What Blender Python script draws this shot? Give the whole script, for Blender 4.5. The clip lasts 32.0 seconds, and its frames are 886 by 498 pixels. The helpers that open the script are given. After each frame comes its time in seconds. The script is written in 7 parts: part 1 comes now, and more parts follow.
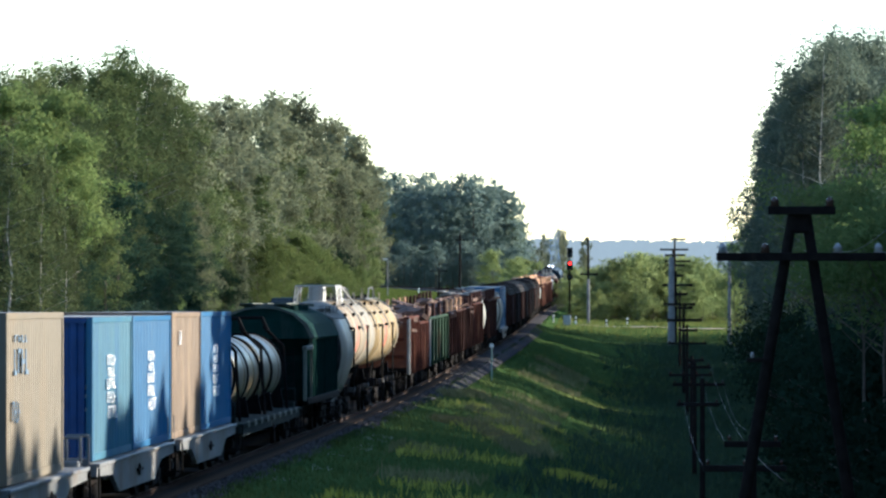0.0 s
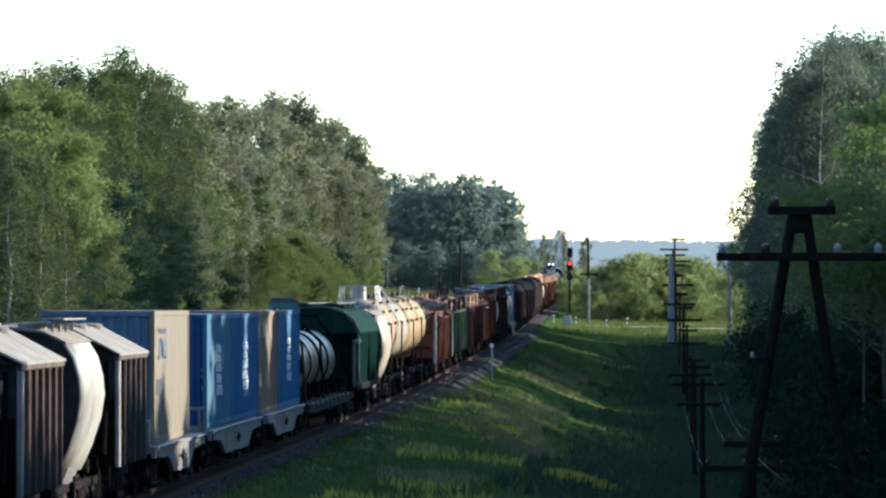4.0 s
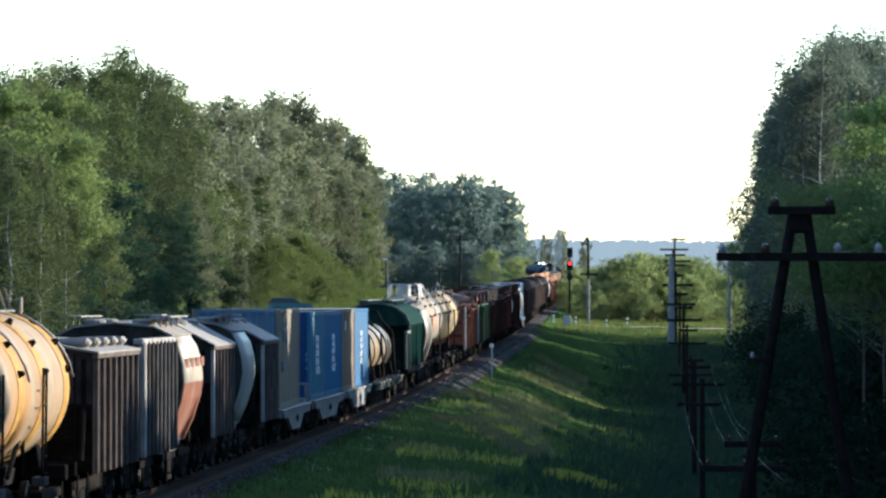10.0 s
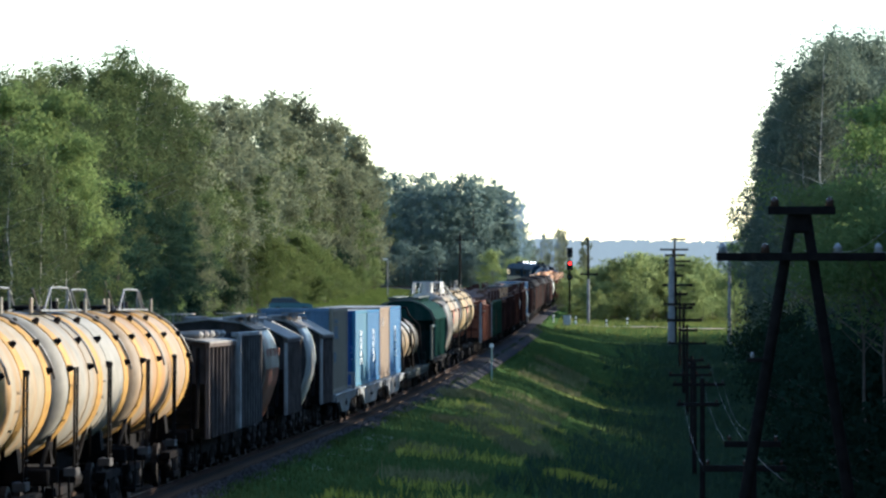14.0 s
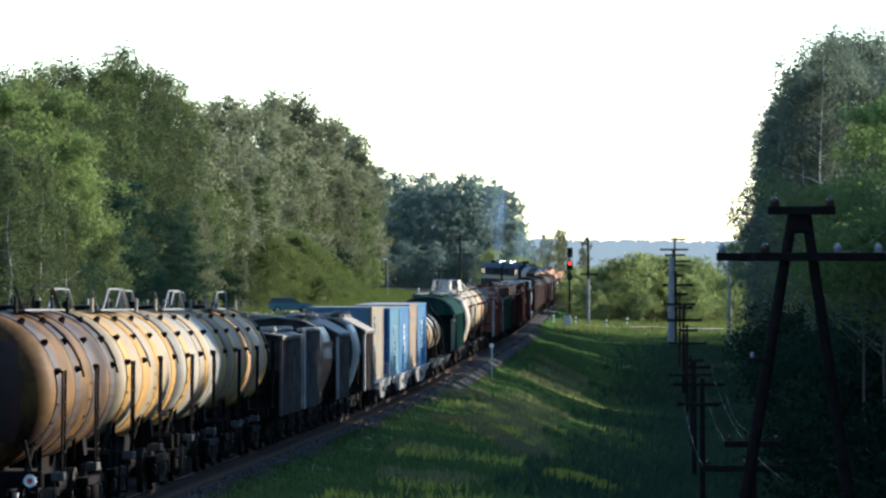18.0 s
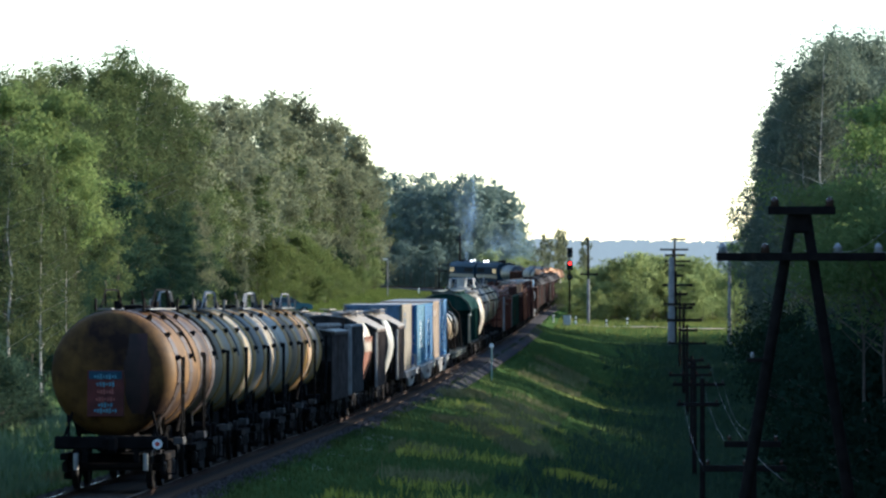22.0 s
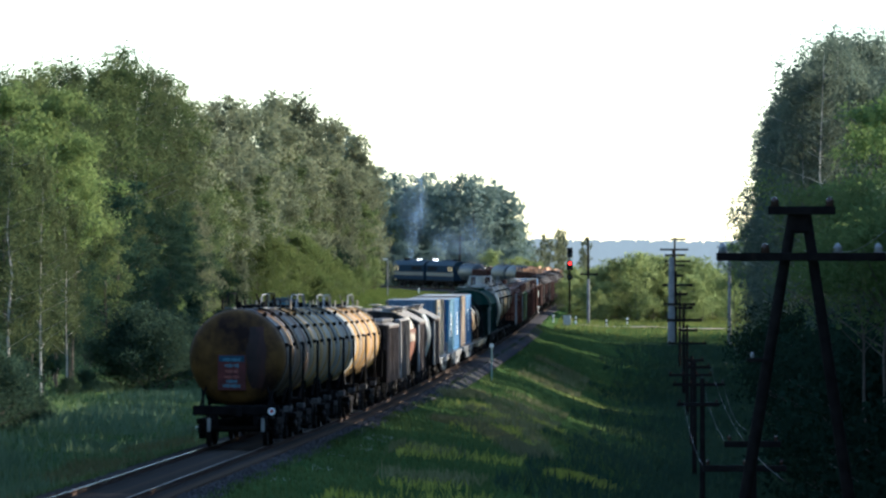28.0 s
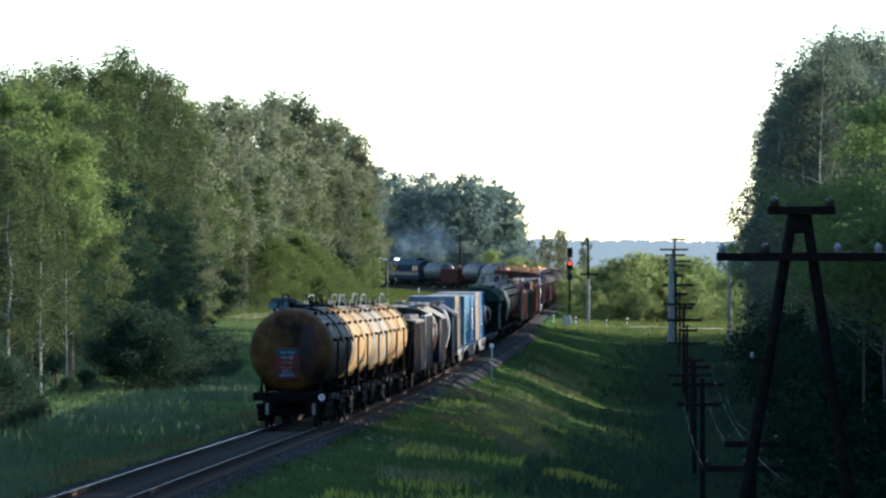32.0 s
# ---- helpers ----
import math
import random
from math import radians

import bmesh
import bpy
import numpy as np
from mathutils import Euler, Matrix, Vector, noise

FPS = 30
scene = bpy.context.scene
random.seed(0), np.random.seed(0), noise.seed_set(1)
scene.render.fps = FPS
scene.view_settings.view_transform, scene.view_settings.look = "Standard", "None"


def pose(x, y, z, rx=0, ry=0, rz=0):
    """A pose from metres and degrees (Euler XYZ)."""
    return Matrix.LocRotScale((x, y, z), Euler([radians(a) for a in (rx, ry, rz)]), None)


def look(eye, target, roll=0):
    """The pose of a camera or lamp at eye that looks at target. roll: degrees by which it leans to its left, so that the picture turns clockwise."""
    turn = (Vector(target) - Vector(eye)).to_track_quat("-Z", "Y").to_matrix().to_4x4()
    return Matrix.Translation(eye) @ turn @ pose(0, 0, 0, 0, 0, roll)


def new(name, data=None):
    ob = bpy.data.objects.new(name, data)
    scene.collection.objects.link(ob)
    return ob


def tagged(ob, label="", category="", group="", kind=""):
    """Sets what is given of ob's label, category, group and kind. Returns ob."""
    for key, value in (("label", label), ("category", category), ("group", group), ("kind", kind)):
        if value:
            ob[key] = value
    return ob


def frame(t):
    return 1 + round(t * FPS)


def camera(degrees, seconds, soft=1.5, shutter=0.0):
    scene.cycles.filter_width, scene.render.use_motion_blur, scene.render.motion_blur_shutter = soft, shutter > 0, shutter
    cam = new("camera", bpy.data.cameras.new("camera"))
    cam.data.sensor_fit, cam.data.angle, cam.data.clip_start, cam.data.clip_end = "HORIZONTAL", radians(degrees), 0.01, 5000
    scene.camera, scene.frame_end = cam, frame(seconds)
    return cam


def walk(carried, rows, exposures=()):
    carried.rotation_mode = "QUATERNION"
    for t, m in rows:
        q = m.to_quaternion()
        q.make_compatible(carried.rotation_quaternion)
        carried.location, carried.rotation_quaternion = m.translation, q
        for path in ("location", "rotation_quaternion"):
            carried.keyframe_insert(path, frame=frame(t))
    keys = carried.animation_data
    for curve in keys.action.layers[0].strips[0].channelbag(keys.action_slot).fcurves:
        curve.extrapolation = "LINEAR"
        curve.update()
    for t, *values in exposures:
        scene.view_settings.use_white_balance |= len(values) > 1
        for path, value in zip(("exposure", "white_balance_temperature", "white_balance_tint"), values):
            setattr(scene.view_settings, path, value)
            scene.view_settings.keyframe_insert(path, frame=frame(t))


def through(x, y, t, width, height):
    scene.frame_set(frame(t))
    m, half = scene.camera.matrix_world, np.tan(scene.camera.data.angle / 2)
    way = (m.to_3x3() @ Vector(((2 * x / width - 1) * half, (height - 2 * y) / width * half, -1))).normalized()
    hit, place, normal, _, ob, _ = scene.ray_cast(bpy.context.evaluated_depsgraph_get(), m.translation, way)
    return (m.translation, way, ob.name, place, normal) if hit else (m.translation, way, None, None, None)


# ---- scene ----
import itertools

# the line of the track, fitted: curvature at 0, 150, 300, 420, 500, 580, 700 m and height at -60, 0, 100, 250, 450, 700 m
KNOTS = [-0.000056, -0.000002, 0.000159, -0.00029, 0.000367, 0.003221, 0.002745]
ZKNOTS = [0.289, 0.0, -0.482, 0.360, 1.239, 4.082]
HEADING, X0 = 0.043038, -7.565
SPEED, SLOW = 5.530, -0.0249      # metres a second, and how it slackens

LENS = 11.093          # degrees across
EYE = (0.0, 0.0, 4.334)
cam = camera(LENS, 32.0, soft=2.5)
still = pose(*EYE, 90.4187, 0, 0)
walk(cam, [(0.0, still), (32.0, still)], exposures=[(0.0, 1.79, 5500, 10), (32.0, 1.79, 5500, 10)])

# ---- light ----
SUN_AZ, SUN_EL = radians(62), radians(16)     # azimuth from the view direction towards the right
sky = bpy.data.worlds.new("sky")
scene.world = sky
sky.use_nodes = True
wn = sky.node_tree.nodes
wsky = wn.new("ShaderNodeTexSky")
wsky.sky_type = "NISHITA"
wsky.sun_disc = False
wsky.sun_elevation, wsky.sun_rotation = SUN_EL, SUN_AZ
wsky.air_density, wsky.dust_density, wsky.ozone_density = 1.0, 0.12, 1.0
wn["Background"].inputs["Strength"].default_value = 0.108
sky.node_tree.links.new(wsky.outputs["Color"], wn["Background"].inputs["Color"])
sun = new("sun", bpy.data.lights.new("sun", "SUN"))
sun.data.energy, sun.data.angle, sun.data.color = 4.4, radians(0.6), (1.0, 0.83, 0.60)
sun_dir = Vector((math.sin(SUN_AZ) * math.cos(SUN_EL), math.cos(SUN_AZ) * math.cos(SUN_EL), math.sin(SUN_EL)))
sun.matrix_world = look(sun_dir * 300, (0, 0, 0))

# ---- materials ----


def mat(name, colour, rough=0.6, metal=0.0, vary=0.25, scale=3.0, stain=None, stain_amount=0.0, stain_scale=(1.2, 1.2, 0.25),
        bump=0.0, bump_scale=20.0, rand=0.0, spec=0.3):
    """A painted or raw surface: base colour with fine mottling, a second stain colour in patches, light relief."""
    m = bpy.data.materials.new(name)
    m.use_nodes = True
    n, l = m.node_tree.nodes, m.node_tree.links
    b = n["Principled BSDF"]
    b.inputs["Roughness"].default_value = rough
    b.inputs["Metallic"].default_value = metal
    b.inputs["Specular IOR Level"].default_value = spec
    tc = n.new("ShaderNodeTexCoord")
    fine = n.new("ShaderNodeTexNoise")
    fine.inputs["Scale"].default_value, fine.inputs["Detail"].default_value = scale, 6
    l.new(tc.outputs["Object"], fine.inputs["Vector"])
    ramp = n.new("ShaderNodeMapRange")
    ramp.inputs["From Min"].default_value, ramp.inputs["From Max"].default_value = 0.28, 0.72
    ramp.inputs["To Min"].default_value, ramp.inputs["To Max"].default_value = 1 - vary, 1 + vary
    l.new(fine.outputs["Fac"], ramp.inputs["Value"])
    hsv = n.new("ShaderNodeHueSaturation")
    hsv.inputs["Color"].default_value = (*colour, 1)
    l.new(ramp.outputs["Result"], hsv.inputs["Value"])
    out = hsv.outputs["Color"]
    if rand:
        info = n.new("ShaderNodeObjectInfo")
        r2 = n.new("ShaderNodeMapRange")
        r2.inputs["To Min"].default_value, r2.inputs["To Max"].default_value = 0.5 - rand * 0.12, 0.5 + rand * 0.12
        l.new(info.outputs["Random"], r2.inputs["Value"])
        l.new(r2.outputs["Result"], hsv.inputs["Hue"])
    if stain_amount:
        mp = n.new("ShaderNodeMapping")
        mp.inputs["Scale"].default_value = stain_scale
        l.new(tc.outputs["Object"], mp.inputs["Vector"])
        big = n.new("ShaderNodeTexNoise")
        big.inputs["Scale"].default_value, big.inputs["Detail"].default_value, big.inputs["Roughness"].default_value = 1.0, 8, 0.65
        l.new(mp.outputs["Vector"], big.inputs["Vector"])
        cut = n.new("ShaderNodeMapRange")
        cut.inputs["From Min"].default_value, cut.inputs["From Max"].default_value = 0.72 - 0.4 * stain_amount, 0.86 - 0.4 * stain_amount
        cut.clamp = True
        l.new(big.outputs["Fac"], cut.inputs["Value"])
        mix = n.new("ShaderNodeMix")
        mix.data_type = "RGBA"
        l.new(cut.outputs["Result"], mix.inputs["Factor"])
        l.new(out, mix.inputs["A"])
        mix.inputs["B"].default_value = (*stain, 1)
        out = mix.outputs["Result"]
    l.new(out, b.inputs["Base Color"])
    if bump:
        bn = n.new("ShaderNodeTexNoise")
        bn.inputs["Scale"].default_value, bn.inputs["Detail"].default_value = bump_scale, 5
        l.new(tc.outputs["Object"], bn.inputs["Vector"])
        bp = n.new("ShaderNodeBump")
        bp.inputs["Strength"].default_value, bp.inputs["Distance"].default_value = bump, 0.05
        l.new(bn.outputs["Fac"], bp.inputs["Height"])
        l.new(bp.outputs["Normal"], b.inputs["Normal"])
    return m


def leaf_mat(name, a, b, through=0.35):
    """Leaves: two greens mixed leaf by leaf and tree by tree, light passing through."""
    m = bpy.data.materials.new(name)
    m.use_nodes = True
    n, l = m.node_tree.nodes, m.node_tree.links
    n.remove(n["Principled BSDF"])
    geo, info = n.new("ShaderNodeNewGeometry"), n.new("ShaderNodeObjectInfo")
    add = n.new("ShaderNodeMath")
    add.operation = "ADD"
    tc = n.new("ShaderNodeTexCoord")
    drift = n.new("ShaderNodeTexNoise")
    drift.inputs["Scale"].default_value, drift.inputs["Detail"].default_value = 0.45, 2
    l.new(tc.outputs["Object"], drift.inputs["Vector"])
    spread = n.new("ShaderNodeMapRange")
    spread.inputs["From Min"].default_value, spread.inputs["From Max"].default_value = 0.3, 0.7
    spread.inputs["To Min"].default_value, spread.inputs["To Max"].default_value = -0.22, 0.22
    l.new(drift.outputs["Fac"], spread.inputs["Value"])
    add2 = n.new("ShaderNodeMath")
    add2.operation = "ADD"
    add2.use_clamp = True
    s1 = n.new("ShaderNodeMath")
    s1.operation = "MULTIPLY"
    s1.inputs[1].default_value = 0.55
    s2 = n.new("ShaderNodeMath")
    s2.operation = "MULTIPLY"
    s2.inputs[1].default_value = 0.45
    l.new(geo.outputs["Random Per Island"], s1.inputs[0])
    l.new(info.outputs["Random"], s2.inputs[0])
    l.new(s1.outputs[0], add.inputs[0])
    l.new(s2.outputs[0], add.inputs[1])
    mix = n.new("ShaderNodeMix")
    mix.data_type = "RGBA"
    mix.inputs["A"].default_value, mix.inputs["B"].default_value = (*a, 1), (*b, 1)
    l.new(add.outputs[0], add2.inputs[0])
    l.new(spread.outputs["Result"], add2.inputs[1])
    l.new(add2.outputs[0], mix.inputs["Factor"])
    each = n.new("ShaderNodeMapRange")
    each.inputs["To Min"].default_value, each.inputs["To Max"].default_value = 0.72, 1.25
    twist = n.new("ShaderNodeMath")
    twist.operation = "FRACT"
    seven = n.new("ShaderNodeMath")
    seven.operation = "MULTIPLY"
    seven.inputs[1].default_value = 7.31
    l.new(info.outputs["Random"], seven.inputs[0])
    l.new(seven.outputs[0], twist.inputs[0])
    l.new(twist.outputs[0], each.inputs["Value"])
    tone = n.new("ShaderNodeHueSaturation")
    l.new(mix.outputs["Result"], tone.inputs["Color"])
    l.new(each.outputs["Result"], tone.inputs["Value"])
    d, t = n.new("ShaderNodeBsdfDiffuse"), n.new("ShaderNodeBsdfTranslucent")
    l.new(tone.outputs["Color"], d.inputs["Color"])
    l.new(tone.outputs["Color"], t.inputs["Color"])
    ms = n.new("ShaderNodeMixShader")
    ms.inputs["Fac"].default_value = through
    l.new(d.outputs["BSDF"], ms.inputs[1])
    l.new(t.outputs["BSDF"], ms.inputs[2])
    l.new(ms.outputs["Shader"], n["Material Output"].inputs["Surface"])
    return m


def glow(name, colour, power):
    m = bpy.data.materials.new(name)
    m.use_nodes = True
    b = m.node_tree.nodes["Principled BSDF"]
    b.inputs["Base Color"].default_value = (*colour, 1)
    b.inputs["Emission Color"].default_value = (*colour, 1)
    b.inputs["Emission Strength"].default_value = power
    return m


def ground_mat():
    """Meadow: several greens, dry yellow patches, dark damp patches and fine relief."""
    m = bpy.data.materials.new("meadow")
    m.use_nodes = True
    n, l = m.node_tree.nodes, m.node_tree.links
    b = n["Principled BSDF"]
    b.inputs["Roughness"].default_value = 0.95
    b.inputs["Specular IOR Level"].default_value = 0.0
    tc = n.new("ShaderNodeTexCoord")

    def noise_tex(scale, detail, stretch=(1, 1, 1)):
        mp = n.new("ShaderNodeMapping")
        mp.inputs["Scale"].default_value = stretch
        t = n.new("ShaderNodeTexNoise")
        t.inputs["Scale"].default_value, t.inputs["Detail"].default_value = scale, detail
        l.new(tc.outputs["Object"], mp.inputs["Vector"])
        l.new(mp.outputs["Vector"], t.inputs["Vector"])
        return t.outputs["Fac"]

    def mixed(a, bcol, fac, lo, hi):
        r = n.new("ShaderNodeMapRange")
        r.inputs["From Min"].default_value, r.inputs["From Max"].default_value = lo, hi
        l.new(fac, r.inputs["Value"])
        x = n.new("ShaderNodeMix")
        x.data_type = "RGBA"
        l.new(r.outputs["Result"], x.inputs["Factor"])
        if isinstance(a, tuple):
            x.inputs["A"].default_value = (*a, 1)
        else:
            l.new(a, x.inputs["A"])
        x.inputs["B"].default_value = (*bcol, 1)
        return x.outputs["Result"]

    c = mixed((0.034, 0.070, 0.024), (0.070, 0.110, 0.034), noise_tex(0.25, 5), 0.35, 0.65)
    c = mixed(c, (0.15, 0.15, 0.045), noise_tex(0.11, 6, (1, 0.35, 1)), 0.56, 0.72)
    c = mixed(c, (0.028, 0.06, 0.015), noise_tex(1.7, 4, (1, 0.5, 1)), 0.52, 0.7)
    l.new(c, b.inputs["Base Color"])
    bp = n.new("ShaderNodeBump")
    bp.inputs["Strength"].default_value, bp.inputs["Distance"].default_value = 0.8, 0.25
    l.new(noise_tex(3.0, 6), bp.inputs["Height"])
    l.new(bp.outputs["Normal"], b.inputs["Normal"])
    return m


M_MEADOW = ground_mat()
M_BALLAST = mat("ballast", (0.066, 0.063, 0.064), 0.95, spec=0.0, vary=0.5, scale=9, stain=(0.05, 0.040, 0.034), stain_amount=0.45, stain_scale=(0.5, 0.15, 1), bump=1.0, bump_scale=14)
M_RAIL = mat("rail_steel", (0.030, 0.019, 0.014), 0.85, 0.0, spec=0.05, stain=(0.055, 0.035, 0.025), stain_amount=0.3)
M_RAILHEAD = mat("rail_head", (0.42, 0.39, 0.36), 0.24, 1.0, vary=0.2)
M_RAILDULL = mat("rail_head_dull", (0.16, 0.125, 0.10), 0.5, 0.5, vary=0.3)
M_SLEEPER = mat("sleeper", (0.05, 0.045, 0.04), 0.9, spec=0.0, stain=(0.1, 0.07, 0.05), stain_amount=0.5, rand=0.1)
M_DIRT = mat("dirt_road", (0.27, 0.22, 0.15), 0.95, vary=0.4, scale=2, stain=(0.1, 0.14, 0.05), stain_amount=0.35, stain_scale=(1, 1, 1))
M_BARK = mat("bark", (0.085, 0.07, 0.055), 0.9, vary=0.4, scale=4, bump=0.6)
M_BIRCH = mat("birch_bark", (0.40, 0.38, 0.34), 0.8, vary=0.25, scale=3, stain=(0.05, 0.045, 0.04), stain_amount=0.42, stain_scale=(2, 2, 5))
M_LEAF = leaf_mat("leaf_green", (0.050, 0.080, 0.032), (0.132, 0.156, 0.062), 0.48)
# Yellow-green leaves, brightened to put sunlight into the colour
M_LEAF_LIME_LIT = leaf_mat("leaf_lime_lit", (0.085, 0.140, 0.045), (0.195, 0.238, 0.085), 0.45)
# Near-black leaves: deep shade of the undergrowth is put into the colour
M_LEAF_DEEPSHADE = leaf_mat("leaf_deep_shade", (0.008, 0.018, 0.012), (0.019, 0.034, 0.020), 0.2)
M_LEAF_GREY = leaf_mat("leaf_willow", (0.092, 0.110, 0.070), (0.178, 0.188, 0.114), 0.5)
# Far leaves: distance haze is put in as a paler, bluer colour
M_LEAF_HAZE = leaf_mat("leaf_haze_tint", (0.130, 0.185, 0.168), (0.205, 0.255, 0.218), 0.54)
M_LEAF_FIELD = leaf_mat("leaf_field", (0.130, 0.172, 0.066), (0.205, 0.238, 0.095), 0.6)
# Alder leaves darkened: shade of the lower wood is in the colour
M_LEAF_ALDER_DIM = leaf_mat("leaf_alder_dimmed", (0.018, 0.040, 0.028), (0.046, 0.074, 0.044), 0.3)
M_LEAF_BUSH = leaf_mat("leaf_sallow", (0.026, 0.048, 0.034), (0.058, 0.086, 0.052), 0.3)
# Right-wood birches: haze is put in as lighter, greyer leaves
M_LEAF_GREYED = leaf_mat("leaf_birch_greyed", (0.070, 0.098, 0.080), (0.135, 0.160, 0.112), 0.5)
# Dark ditch blades: the hollow's shade is put into the colour
M_WEED_SHADE = leaf_mat("ditch_weeds", (0.024, 0.048, 0.030), (0.050, 0.080, 0.048), 0.2)
# Birch leaves darkened: shade missing at the wood's foot is in the colour
M_LEAF_BIRCH_DIM = leaf_mat("leaf_birch_dimmed", (0.036, 0.056, 0.026), (0.096, 0.112, 0.050), 0.45)
M_LEAF_OLIVE = leaf_mat("leaf_olive", (0.052, 0.082, 0.028), (0.130, 0.150, 0.052), 0.5)
M_LEAF_BRIGHT = leaf_mat("leaf_bright", (0.17, 0.23, 0.07), (0.27, 0.32, 0.11), 0.6)
M_GRASS = leaf_mat("grass_blades", (0.046, 0.082, 0.026), (0.104, 0.134, 0.044), 0.3)
# Left meadow blades lightened: light missing there is put into the colour
M_GRASS_LIFTED = leaf_mat("grass_meadow_lifted", (0.070, 0.115, 0.048), (0.140, 0.175, 0.080), 0.35)
# Far grass blades: sunlight is put in as a brighter, yellower green
M_GRASS_SUNTINT = leaf_mat("grass_sun_tint", (0.070, 0.105, 0.026), (0.150, 0.165, 0.050), 0.4)
M_GRASS_DRY = leaf_mat("grass_dry", (0.12, 0.13, 0.05), (0.20, 0.19, 0.10), 0.3)
M_FLOWER = leaf_mat("meadow_flowers", (0.35, 0.35, 0.05), (0.5, 0.48, 0.12), 0.2)
M_WHITEFLOWER = leaf_mat("white_flowers", (0.5, 0.52, 0.45), (0.65, 0.66, 0.6), 0.2)
M_BLACK = mat("grimy_black_steel", (0.0075, 0.0070, 0.0070), 0.85, 0.0, spec=0.04, vary=0.5, stain=(0.020, 0.014, 0.011), stain_amount=0.35)
M_WHEEL = mat("wheel_steel", (0.013, 0.011, 0.010), 0.6, 0.2, spec=0.1, vary=0.4, stain=(0.045, 0.032, 0.024), stain_amount=0.28)
M_GREYFRAME = mat("grey_frame_paint", (0.135, 0.142, 0.145), 0.55, vary=0.25, stain=(0.10, 0.078, 0.06), stain_amount=0.46, stain_scale=(0.9, 0.9, 0.4))
M_ZINC = mat("zinc", (0.30, 0.31, 0.31), 0.45, 0.5, vary=0.2, stain=(0.18, 0.14, 0.10), stain_amount=0.4)
M_REDPAINT = mat("red_paint", (0.45, 0.05, 0.035), 0.5)
M_WHITEPAINT = mat("white_paint", (0.8, 0.8, 0.78), 0.5, vary=0.1)
M_LAMPRED = glow("signal_red", (1.0, 0.03, 0.02), 1.2)
M_LAMPWHITE = glow("marker_light", (1.0, 0.97, 0.9), 1.3)
M_GLASS = mat("dark_glass", (0.03, 0.04, 0.045), 0.08)
M_CONCRETE = mat("concrete", (0.20, 0.20, 0.195), 0.85, vary=0.25, stain=(0.25, 0.23, 0.2), stain_amount=0.4)
M_OLDWOOD = mat("tarred_wood", (0.013, 0.0105, 0.0095), 0.85, vary=0.4, scale=6, spec=0.08, stain=(0.034, 0.022, 0.015), stain_amount=0.3, stain_scale=(4, 4, 0.4))
M_CERAMIC = mat("white_ceramic", (0.27, 0.27, 0.265), 0.25, vary=0.05)
M_DARKCERAMIC = mat("brown_ceramic", (0.06, 0.035, 0.025), 0.2, vary=0.1)
M_WIRE = mat("wire", (0.075, 0.075, 0.075), 0.6)


# ---- mesh helpers ----
def mesh_object(name, bm, material, smooth=False):
    me = bpy.data.meshes.new(name)
    if smooth:
        for f in bm.faces:
            f.smooth = True
    bm.to_mesh(me)
    bm.free()
    for m in (material if isinstance(material, (list, tuple)) else [material]):
        me.materials.append(m)
    return new(name, me)


def part(name, bm, material, parent, label="", smooth=False):
    ob = mesh_object(name, bm, material, smooth)
    ob.parent = parent
    if label:
        tagged(ob, label)
    return ob


def shared(name, data, parent, m):
    ob = new(name, data)
    ob.parent = parent
    ob.matrix_basis = m
    return ob


def thing(name, label, category, group=""):
    return tagged(new(name), label, category, group)


def box(bm, cx, cy, cz, sx, sy, sz, bevel=0.0, m=None):
    r = bmesh.ops.create_cube(bm, size=1.0)
    vs = r["verts"]
    bmesh.ops.scale(bm, vec=(sx, sy, sz), verts=vs)
    if bevel:
        es = {e for v in vs for e in v.link_edges}
        g = bmesh.ops.bevel(bm, geom=list(es), offset=bevel, segments=1, affect="EDGES", profile=0.5)
        vs = list({v for f in g["faces"] for v in f.verts} | {v for v in vs if v.is_valid})
    bmesh.ops.translate(bm, vec=(cx, cy, cz), verts=vs)
    if m is not None:
        bmesh.ops.transform(bm, matrix=m, verts=vs)
    return vs


def rod(bm, a, b, r, r2=None, seg=8):
    a, b = Vector(a), Vector(b)
    d = b - a
    q = d.to_track_quat("Z", "Y").to_matrix().to_4x4()
    bmesh.ops.create_cone(bm, cap_ends=True, segments=seg, radius1=r, radius2=r if r2 is None else r2, depth=d.length,
                          matrix=Matrix.Translation((a + b) / 2) @ q)


def tube(bm, pts, r, seg=6):
    """A round bar bent through pts, in one piece."""
    pts = [Vector(p) for p in pts]
    rings = []
    for i, p in enumerate(pts):
        d = pts[min(i + 1, len(pts) - 1)] - pts[max(i - 1, 0)]
        q = d.to_track_quat("Z", "Y")
        rings.append([bm.verts.new(p + q @ Vector((r * math.cos(a), r * math.sin(a), 0))) for a in (2 * math.pi * k / seg for k in range(seg))])
    for a, b in zip(rings, rings[1:]):
        for k in range(seg):
            bm.faces.new((a[k], a[(k + 1) % seg], b[(k + 1) % seg], b[k]))
    bm.faces.new(rings[0][::-1])
    bm.faces.new(rings[-1])
    bmesh.ops.recalc_face_normals(bm, faces=bm.faces)


def profile(bm, pts, y0, y1, caps=True):
    """Closes the outline pts, in x and z, and draws it out along y."""
    a = [bm.verts.new((x, y0, z)) for x, z in pts]
    b = [bm.verts.new((x, y1, z)) for x, z in pts]
    k = len(pts)
    for i in range(k):
        bm.faces.new((a[i], a[(i + 1) % k], b[(i + 1) % k], b[i]))
    if caps:
        bm.faces.new(a[::-1])
        bm.faces.new(b)
    bmesh.ops.recalc_face_normals(bm, faces=bm.faces)


